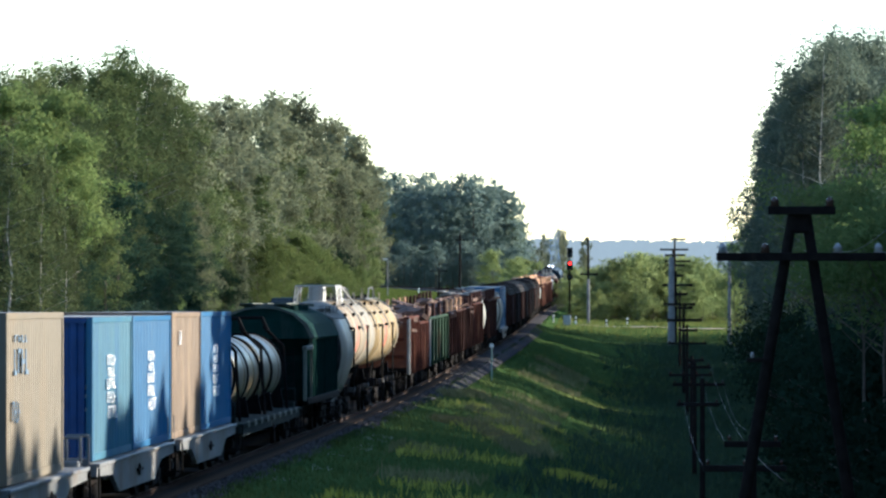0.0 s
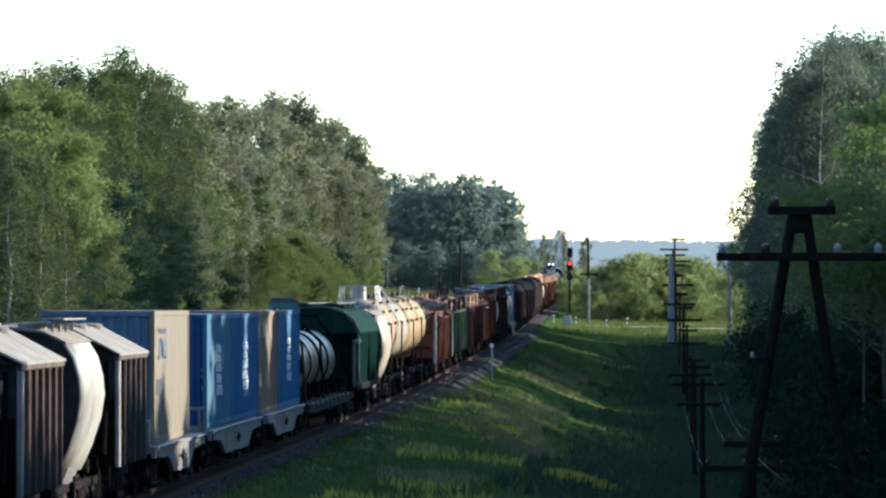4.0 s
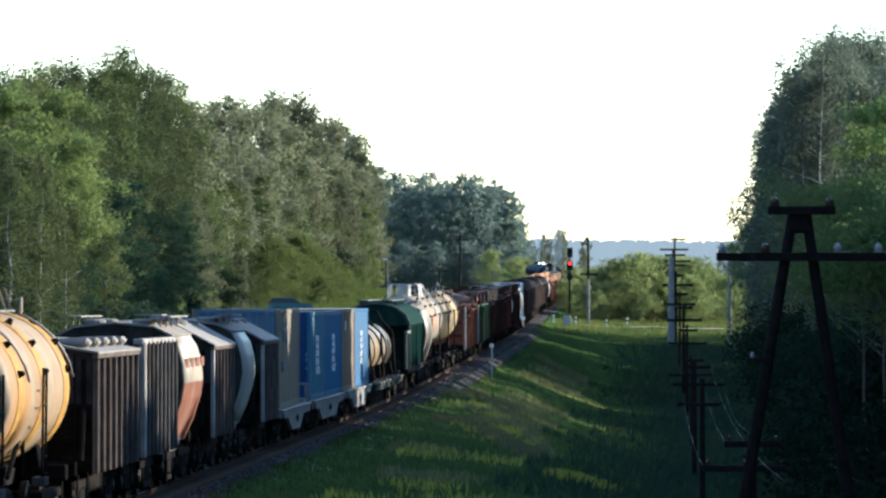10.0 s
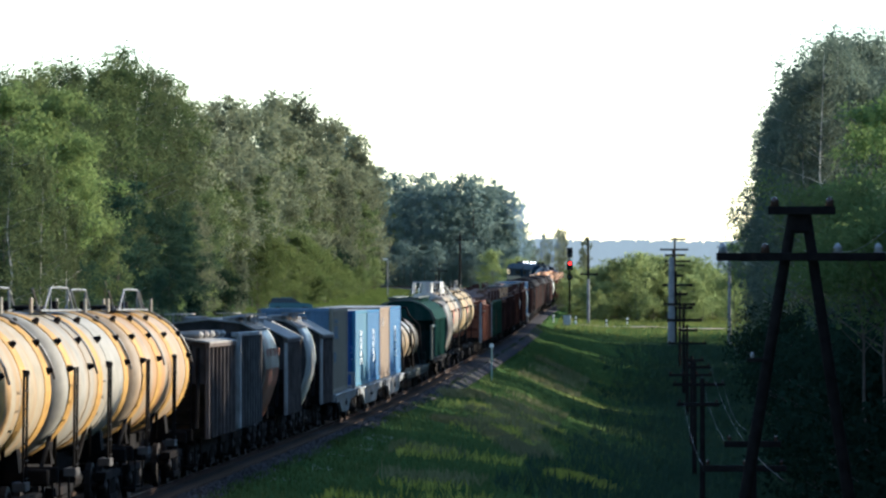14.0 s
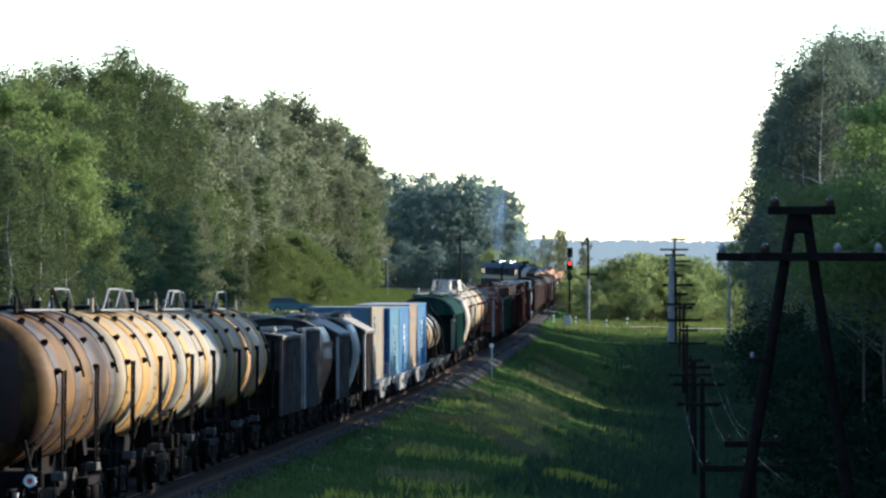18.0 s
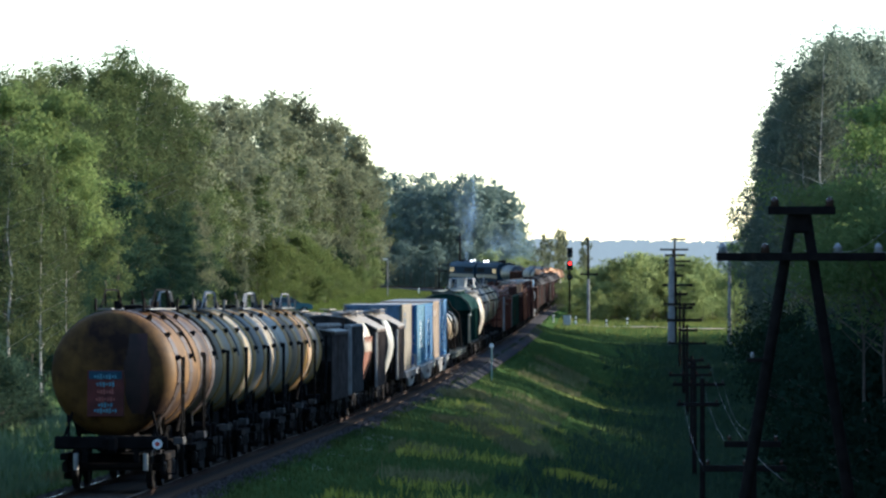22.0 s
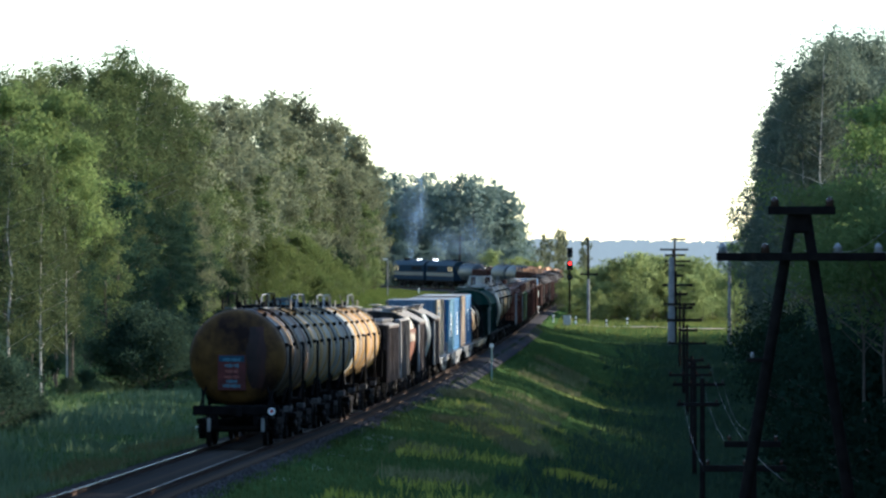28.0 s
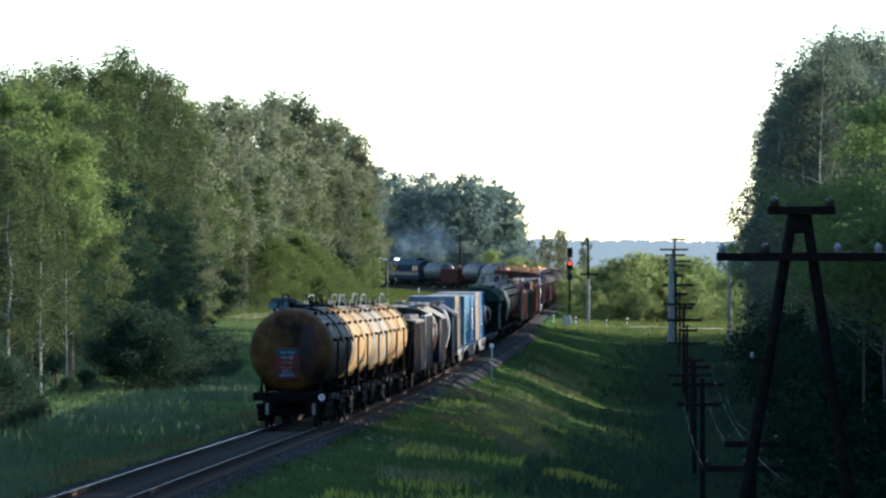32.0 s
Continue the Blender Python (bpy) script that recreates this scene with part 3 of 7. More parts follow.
for i in range(16):
    px = tree_rng.uniform(935, 1040)
    y = tree_rng.uniform(900, 1000)
    x = (px - 784) / 8073 * y
    plant("birch", x, y, top_at(x, y, tree_rng.uniform(0, 5)), group="thin birches beyond the signal")
for px, y, top in ((1002, 540, 492), (1020, 560, 478), (1036, 545, 484), (1050, 570, 470), (1012, 600, 470)):
    x = sight_x(px, y)
    plant("young", x, y, 4.334 + (500 - top) * y / 8073 - gz(x, y), 0.3, group="young trees on the field")
for i in range(6):
    px = tree_rng.uniform(860, 960)
    y = tree_rng.uniform(800, 840)
    plant("young", (px - 784) / 8073 * y, y, tree_rng.uniform(5, 8), group="young trees beyond the bend")
# young trees and bushes beyond the road on the right
for i in range(56):
    px = 1048 + 285 * (i + tree_rng.random()) / 56
    y = tree_rng.uniform(490, 565)
    x = sight_x(px, y)
    top = float(np.interp(px, [1040, 1062, 1100, 1140, 1180, 1240, 1262, 1300, 1330], [500, 470, 450, 446, 452, 455, 474, 470, 460])) + tree_rng.choice([0, 8, 26]) + tree_rng.uniform(0, 8)
    plant("young", x, y, max(2.5, 4.334 + (500 - top) * y / 8073 - gz(x, y)), 0.3, group="young trees on the field")
# shaded wood on the right of the ditch
RIGHT = [(15.5, 150), (16.5, 200), (19.5, 260), (24.5, 340), (29.0, 430)]


def right_top(x, y):
    px = 784 + 8073 * x / y
    ys = np.interp(px, [1290, 1330, 1368, 1388, 1408, 1430, 1462, 1510, 1600, 1700], [480, 400, 260, 210, 150, 85, 50, 70, 55, 30])
    return 4.334 + (500 - float(ys)) / 8073 * y - gz(x, y)


def low_sun(x):
    """Height that lets the low sun over onto the wagons but shades the bank; now and then a gap."""
    return tree_rng.uniform(5, 8) if tree_rng.random() < 0.05 else 3.7 + 0.325 * (x + 7) + tree_rng.uniform(-1.2, 0.2)


for i in range(58):
    f = tree_rng.random()
    y = 150 + 290 * f
    x = float(np.interp(y, [p[1] for p in RIGHT], [p[0] for p in RIGHT])) + 1.0 + tree_rng.random() ** 1.3 * 16
    h = right_top(x, y) + 0.6 - tree_rng.uniform(0, 2.2)
    if 158 < y - 0.534 * (x + 7) < 235 or y - 0.534 * (x + 7) > 385:
        h = min(h, low_sun(x))
    if h > 4:
        plant("shaded" if h > 9 else "bush", x, y, min(h, 30), group="shaded wood on the right")
for px, y, top in ((1384, 330, 172), (1416, 312, 68), (1448, 306, 110), (1466, 304, 44), (1490, 308, 80), (1514, 312, 62), (1540, 318, 75), (1562, 320, 54), (1360, 345, 250), (1394, 320, 190), (1366, 400, 345)):
    x = sight_x(px, y)
    plant("shaded", x, y, (4.334 + (500 - top) * y / 8073 - gz(x, y)) * 1.02, group="shaded wood on the right")
for px, y, top, kind in ((1322, 420, 392, "lime"), (1350, 425, 372, "lime"), (1300, 430, 430, "lime"), (1535, 118, 350, "thicket"), (1566, 112, 375, "thicket"), (1562, 240, 165, "lime")):
    x = sight_x(px, y)
    plant(kind, x, y, 4.334 + (500 - top) * y / 8073 - gz(x, y), group="sunlit trees at the edge of the right wood")
for i in range(40):
    y = tree_rng.uniform(180, 410)
    x = 0.0690 * y + 3.0 + tree_rng.random() * 5.0
    plant("bush", x, y, tree_rng.uniform(4.0, 6.5), group="undergrowth by the ditch")
for i in range(30):
    y = tree_rng.uniform(95, 300)
    x = 0.0680 * y + 2.6 + tree_rng.random() * 4.0
    plant("bush", x, y, tree_rng.uniform(3.0, 6.0), group="undergrowth by the ditch")


def joined_wood(name, spots, label, foliage, n=520, leaf=0.70):
    """Out-of-view woods added at sides and behind to block light: many trees, one mesh."""
    rng = np.random.default_rng(77)
    cs, ss = [], []
    bm = bmesh.new()
    for x, y, h in spots:
        z = gz(x, y)
        rod(bm, (x, y, z - 0.4), (x, y, z + h * 0.9), 0.22, 0.05, 6)
        f = rng.random(n) ** 0.8
        r = 3.4 * np.sin(np.pi * np.minimum(1, 0.12 + 0.86 * f) ** 0.7) ** 0.7 * np.sqrt(rng.random(n)) * (0.75 + 0.25 * np.sin(9 * f))
        a = rng.random(n) * 2 * np.pi
        cs.append(np.stack([x + r * np.cos(a), y + r * np.sin(a), z + h * (0.06 + 0.94 * f)], -1))
        ss.append(leaf * (0.6 + 0.8 * rng.random(n)))
    ob = tagged(new(name, quad_cloud(name, np.concatenate(cs), np.concatenate(ss), foliage, rng)), label, "trees", kind="stuff")
    part("trunks", bm, M_BARK, ob)


spots = []
for i in range(90):
    y = tree_rng.uniform(60, 445)
    c = y - 0.534 * (0.1 * y + 17)
    spots.append((0.1 * y + 8.5 + tree_rng.random() * 14, y + 3, 3.0 if 71 < c < 106 else tree_rng.uniform(5, 8)))
backs = []
for i in range(150):
    y = tree_rng.uniform(130, 445)
    x = 0.1 * y + 7.5 + tree_rng.random() * 24
    c = y + 3 - 0.534 * (x + 7)
    backs.append((x, y + 3, low_sun(x) if 158 < c < 208 or c > 385 or 132 < c < 262 and i % 2 else tree_rng.uniform(20, 26) if c > 262 else tree_rng.uniform(15, 22)))
for i in range(190):
    y = tree_rng.uniform(-70, 175)
    x = max(0.1 * y + 8.5, 12.0) + tree_rng.random() * 26
    c = y - 0.534 * (x + 7)      # trees kept low here so the low sun reaches the track
    h = tree_rng.uniform(16, 23)
    spots.append((x, y, 4.4 + 0.325 * (x + 7) + tree_rng.uniform(-0.9, 0.4) if 71 < c < 106 else h))
for i in range(90):
    y = tree_rng.uniform(-70, 185)
    spots.append((min(-0.115 * y - 3.0, -17.0) - tree_rng.random() * 16, y, tree_rng.uniform(14, 20)))
for i in range(40):
    spots.append((tree_rng.uniform(-35, 35), tree_rng.uniform(-110, -60), tree_rng.uniform(14, 20)))
for i in range(60):      # an added thicket just out of view beside the poles, closing the sky
    y = tree_rng.uniform(28, 140)
    x = 0.1 * y + 4.6 + tree_rng.random() * 6
    c = y - 0.534 * (x + 7)
    spots.append((x, y, 4.0 + 0.3 * (x + 7) if 69 < c < 108 else tree_rng.uniform(12, 18)))
joined_wood("woods", [q for q in spots if abs(q[0] + 11) > 4.5 or q[1] > 0], "out-of-view woods added to shade both sides of the line", M_LEAF_DEEPSHADE)
joined_wood("woods", backs, "out-of-view birches added behind the telegraph line to block the sun", M_LEAF_GREYED, 1100, 0.34)
for px, y, h in ((262, 232, 3.9), (232, 233, 3.5), (300, 234, 3.7), (325, 236, 3.0), (212, 234, 2.7), (282, 229, 3.3)):
    plant("sallow", sight_x(px, y), y, h, 0.2, group="sallows on the meadow")
for px, y, h in ((2, 176, 2.6), (-24, 170, 3.2), (38, 178, 1.9), (60, 184, 1.2), (150, 226, 1.2), (120, 222, 1.0), (385, 250, 1.6), (400, 262, 2.2)):
    plant("sallow", sight_x(px, y), y, h, 0.2, group="sallows on the meadow")

# distant ridge of woods under the sky, with haze put in as glow
bm = bmesh.new()
rng = random.Random(8)
low, high = [], []
for i in range(1201):
    x = -900 + i * 1.83
    z = 43.0 + 1.0 * math.sin(i * 0.017) + 0.5 * math.sin(i * 0.13) + 2.2 * abs(math.sin(i * 0.71 + 2 * math.sin(i * 0.37))) + rng.uniform(-0.8, 1.0)
    low.append(bm.verts.new((x, 4300, -40)))
    high.append(bm.verts.new((x, 4300, z)))
for i in range(1200):
    bm.faces.new((low[i], low[i + 1], high[i + 1], high[i]))
M_RIDGE_HAZE = mat("distant_woods_haze", (0.05, 0.07, 0.07), 1.0, vary=0.3, scale=0.06, spec=0.0)
M_RIDGE_HAZE.node_tree.nodes["Principled BSDF"].inputs["Emission Color"].default_value = (0.58, 0.67, 0.70, 1)
M_RIDGE_HAZE.node_tree.nodes["Principled BSDF"].inputs["Emission Strength"].default_value = 0.20
tagged(mesh_object("backdrop", bm, M_RIDGE_HAZE), "distant wooded ridge on the horizon, glowing pale blue for haze", "hills", kind="structure")


# ---- grass ----
def grass(name, n, region, blade, material, label, seed, lean=0.35):
    rng = np.random.default_rng(seed)
    x, y = region(rng, n)
    keep = ~((y > 443.5) & (y < 457) & (np.abs(x - 25) < 40))
    x, y = x[keep], y[keep]
    n = len(x)
    z = ground_z(x, y)
    a = rng.random(n) * 2 * math.pi
    h = blade * (0.5 + rng.random(n))
    w = h * 0.10 + 0.008
    dx, dy = np.cos(a) * w, np.sin(a) * w
    lx, ly = rng.normal(0, lean, n) * h, rng.normal(0, lean, n) * h
    v = np.stack([np.stack([x - dx, y - dy, z - 0.03], -1), np.stack([x + dx, y + dy, z - 0.03], -1), np.stack([x + lx, y + ly, z + h], -1)], 1).reshape(-1, 3)
    me = bpy.data.meshes.new(name)
    me.vertices.add(3 * n)
    me.vertices.foreach_set("co", v.ravel())
    me.loops.add(3 * n)
    me.loops.foreach_set("vertex_index", np.arange(3 * n))
    me.polygons.add(n)
    me.polygons.foreach_set("loop_start", np.arange(n) * 3)
    me.polygons.foreach_set("loop_total", np.full(n, 3))
    me.update(calc_edges=True)
    me.materials.append(material)
    return tagged(new(name, me), label, "grass", kind="stuff")


def beside(s0, s1, u0, u1, power=1.0):
    def pick(rng, n):
        s = s0 + (s1 - s0) * rng.random(n) ** power
        u = u0 + (u1 - u0) * rng.random(n)
        th = np.interp(s, S, _th)
        return np.interp(s, S, _x) + u * np.cos(th), np.interp(s, S, _y) - u * np.sin(th)
    return pick


def patches(s0, s1, u0, u1, count, radius, seed):
    def pick(rng, n):
        r = np.random.default_rng(seed)
        cs, cu = s0 + (s1 - s0) * r.random(count), u0 + (u1 - u0) * r.random(count)
        k = rng.integers(0, count, n)
        s = cs[k] + rng.normal(0, radius * 2.2, n)
        u = np.clip(cu[k] + rng.normal(0, radius, n), min(u0, u1), max(u0, u1))
        th = np.interp(s, S, _th)
        return np.interp(s, S, _x) + u * np.cos(th), np.interp(s, S, _y) - u * np.sin(th)
    return pick


def ditch(s0, s1):
    """Thickest in the bottom of the ditch, thinning out up the bank."""
    def pick(rng, n):
        s = s0 + (s1 - s0) * rng.random(n) ** 1.4
        u = 15.5 + np.clip(rng.normal(0, 1, n), -2.2, 2) * 3.2 + 0.8 * np.sin(s * 0.11) + 0.5 * np.sin(s * 0.31)
        th = np.interp(s, S, _th)
        return np.interp(s, S, _x) + u * np.cos(th), np.interp(s, S, _y) - u * np.sin(th)
    return pick


grass("grass", 170000, beside(-5, 330, 1.85, 24.0, 1.5), 0.13, M_GRASS, "tall green grass on the railway bank", 1)
# Added dark blades stand in for the shade in the ditch
grass("ditch_weeds", 80000, ditch(-5, 320), 0.32, M_WEED_SHADE, "dark weeds added in the ditch to stand in for shade", 15)
grass("grass", 80000, beside(-5, 360, -30.0, -2.6, 1.4), 0.21, M_GRASS_LIFTED, "green meadow grass beside the track", 2)
grass("grass", 7000, patches(20, 230, 3.6, 7.0, 16, 0.8, 4), 0.24, M_GRASS_DRY, "pale dry grass on the bank", 3)
grass("grass", 9000, patches(-5, 330, 1.6, 2.2, 110, 0.16, 21), 0.10, M_GRASS, "weeds creeping into the track bed", 22)
grass("grass", 9000, patches(-5, 240, -3.3, -1.9, 60, 0.25, 23), 0.16, M_GRASS, "weeds creeping into the track bed", 24)


def loose_stones(n, seed):
    """Coarse stones on top of the track bed."""
    rng = np.random.default_rng(seed)
    s = -8 + 190 * rng.random(n) ** 1.4
    u = rng.uniform(-2.9, 1.95, n)
    keep = (np.abs(np.abs(u) - 0.79) > 0.1)
    s, u = s[keep], u[keep]
    n = len(s)
    th = np.interp(s, S, _th)
    x, y = np.interp(s, S, _x) + u * np.cos(th), np.interp(s, S, _y) - u * np.sin(th)
    z = np.interp(s, S, _z) + np.interp(np.abs(u), [0, 1.3, 1.9, 3.2], [-0.19, -0.19, -0.26, -0.95])
    r = rng.uniform(0.03, 0.075, n)
    base = np.array([[1, 0, 0], [-0.4, 0.9, 0], [-0.6, -0.8, 0], [0.1, 0.1, 0.9]])
    a = rng.random(n) * 6.28
    c, q = np.cos(a), np.sin(a)
    v = np.stack([np.stack([x + r * (b[0] * c - b[1] * q), y + r * (b[0] * q + b[1] * c), z + r * b[2] - 0.005], -1) for b in base], 1).reshape(-1, 3)
    f = (np.array([[0, 1, 3], [1, 2, 3], [2, 0, 3]])[None] + 4 * np.arange(n)[:, None, None]).reshape(-1, 3)
    me = bpy.data.meshes.new("ballast_stones")
    me.from_pydata(v.tolist(), [], f.tolist())
    me.materials.append(M_STONE)
    tagged(new("ballast_stones", me), "loose grey crushed stones on the track bed", "stones", kind="stuff")


M_STONE = leaf_mat("stone_mix", (0.030, 0.028, 0.028), (0.105, 0.10, 0.10), 0.0)
loose_stones(26000, 31)
grass("meadow_flowers", 2500, patches(20, 120, 4.0, 7.5, 14, 0.6, 6), 0.20, M_FLOWER, "yellow meadow flowers in the grass", 5)
grass("meadow_flowers", 220, patches(10, 70, 2.3, 3.0, 10, 0.25, 9), 0.07, M_WHITEFLOWER, "small white flowers along the track bed", 7)


def ground_below(px, py):
    """Where the line of sight at this bearing and dip meets the land."""
    lo, hi = 40.0, 400.0
    for k in range(40):
        y = (lo + hi) / 2
        if 4.334 + (500 - py) / 8073 * y > gz((px - 784) / 8073 * y, y):
            lo = y
        else:
            hi = y
    return (px - 784) / 8073 * lo, lo


def along(points, spread):
    """Scatters over a winding band through the points."""
    def pick(rng, n):
        pts = np.array(points)
        f = rng.random(n) * (len(pts) - 1)
        k = f.astype(int)
        g = (f - k)[:, None]
        p = pts[k] * (1 - g) + pts[k + 1] * g + rng.normal(size=(n, 2)) * np.array([spread, spread * 4])
        return p[:, 0], p[:, 1]
    return pick


grass("grass", 9000, along([ground_below(*q) for q in ((780, 745), (840, 755), (890, 780), (940, 810))], 0.22), 0.2, M_GRASS_DRY, "pale dry grass in a band on the bank", 41)
grass("grass", 6000, along([ground_below(*q) for q in ((785, 700), (850, 700), (900, 735), (975, 812))], 0.16), 0.22, M_GRASS_DRY, "pale dry grass in a band on the bank", 42)
grass("meadow_flowers", 1800, along([ground_below(*q) for q in ((980, 843), (1030, 855), (1075, 868))], 0.14), 0.2, M_FLOWER, "yellow meadow flowers on the bank", 43)
grass("meadow_flowers", 500, along([ground_below(*q) for q in ((780, 722), (850, 718), (880, 740))], 0.3), 0.2, M_FLOWER, "yellow meadow flowers on the bank", 44)
M_GRASS_GREY = leaf_mat("grass_grey_green", (0.055, 0.095, 0.045), (0.11, 0.15, 0.085), 0.3)
grass("grass", 22000, patches(-5, 190, -17.0, -4.0, 46, 1.1, 51), 0.34, M_GRASS_GREY, "grey-green tall weeds on the meadow", 52)
grass("grass", 9000, patches(-5, 150, -6.0, -3.2, 40, 0.5, 53), 0.26, M_GRASS_DRY, "pale grass along the track bed", 54)
grass("grass", 90000, beside(325, 600, 3.2, 60.0), 0.26, M_GRASS_SUNTINT, "grass round the level crossing with sunlight put into its colour", 11)
grass("grass", 70000, beside(330, 660, -30.0, -3.2), 0.28, M_GRASS_SUNTINT, "far meadow grass with sunlight put into its colour", 12)


# ---- rolling stock ----
def dome_ends(r, half, depth, n=7):
    """Outline of a round tank with dished ends."""
    out = []
    for i in range(n + 1):
        a = math.pi / 2 * i / n
        out.append((-half + depth - depth * math.cos(a), max(0.02, r * math.sin(a) ** 0.62)))
    return out + [(-d, q) for d, q in out[::-1]]


bm = bmesh.new()
for q in (-1, 1):
    lathe(bm, [(q * 0.79 - 0.07, 0.40), (q * 0.79 - 0.065, 0.475), (q * 0.79 + 0.05, 0.475), (q * 0.79 + 0.06, 0.39), (q * 0.79 + 0.02, 0.36), (q * 0.79 + 0.03, 0.14)], 20, "X")
rod(bm, (-1.02, 0, 0), (1.02, 0, 0), 0.085)
for q in (-1, 1):
    for a in range(3):
        box(bm, q * 0.83, 0.25 * math.cos(a * 2.1), 0.25 * math.sin(a * 2.1), 0.02, 0.09, 0.09)
    box(bm, q * 1.03, 0, 0, 0.16, 0.24, 0.24, 0.04)
wheel_mesh = bpy.data.meshes.new("wheelset")
bm.to_mesh(wheel_mesh)
bm.free()
wheel_mesh.materials.append(M_WHEEL)

bm = bmesh.new()
for q in (-1, 1):
    profile(bm, [(q * 1.03 - 0.09, 0.62), (q * 1.03 + 0.09, 0.62), (q * 1.03 + 0.09, 0.76), (q * 1.03 - 0.09, 0.76)], -1.25, 1.25)
    box(bm, q * 1.03, -0.45, 0.45, 0.16, 0.16, 0.42)
    box(bm, q * 1.03, 0.45, 0.45, 0.16, 0.16, 0.42)
    box(bm, q * 1.03, 0, 0.26, 0.2, 1.1, 0.14, 0.02)
    for d in (-0.2, 0.0, 0.2):
        rod(bm, (q * 1.06, d, 0.33), (q * 1.06, d, 0.6), 0.07, seg=7)
box(bm, 0, 0, 0.62, 2.0, 0.42, 0.22, 0.03)
bogie_mesh = bpy.data.meshes.new("bogie")
bm.to_mesh(bogie_mesh)
bm.free()
bogie_mesh.materials.append(M_BLACK)

WHEELSETS = []
RIDING = []      # thing, middle at the start, half the bogie distance


def running_gear(w, half, length, frame_mat=None, sill=True, single=False):
    """Bogies, wheelsets, centre sill, headstocks, couplers and brake gear under a wagon."""
    frame_mat = frame_mat or M_BLACK
    for q in (-1, 1):
        b = shared("bogie", bogie_mesh, w, pose(0, q * half, 0))
        for e in (-0.92, 0.92):
            WHEELSETS.append((w, e, shared("wheelset", wheel_mesh, b, pose(0, e, 0.475))))
        bm = bmesh.new()
        y = q * (length / 2 - 0.62)
        box(bm, 0, y, 1.0, 2.4, 0.18, 0.28, 0.03)
        for e in (-0.55, 0.55):
            box(bm, e, y + q * 0.1, 0.72, 0.12, 0.1, 0.3)
        part("headstock", bm, frame_mat, w)
        bm = bmesh.new()
        box(bm, 0, y + q * 0.34, 0.98, 0.26, 0.5, 0.28, 0.05)
        box(bm, 0.1, y + q * 0.58, 0.98, 0.2, 0.16, 0.34, 0.05)
        part("coupler", bm, M_BLACK, w)
        bm = bmesh.new()
        rod(bm, (1.38, y, 0.95), (1.38, y, 0.35), 0.02, seg=5)
        rod(bm, (1.1, y, 0.35), (1.38, y, 0.35), 0.02, seg=5)
        rod(bm, (1.1, y, 0.95), (1.1, y, 0.35), 0.02, seg=5)
        part("step", bm, M_BLACK, w)
    if sill:
        bm = bmesh.new()
        box(bm, 0, 0, 0.98, 0.62, length - 1.3, 0.34, 0.02)
        part("centre_sill", bm, frame_mat, w)
        bm = bmesh.new()
        rod(bm, (0.75, -0.7, 0.75), (0.75, 0.3, 0.75), 0.2, seg=12)
        rod(bm, (-0.8, 0.2, 0.78), (-0.8, 0.9, 0.78), 0.14, seg=10)
        rod(bm, (0.3, -half, 0.7), (0.3, half, 0.7), 0.025, seg=5)
        part("brake_gear", bm, M_BLACK, w)


def place_wagon(w, s, half):
    w.matrix_basis = ride(s, half)
    RIDING.append((w, s, half))


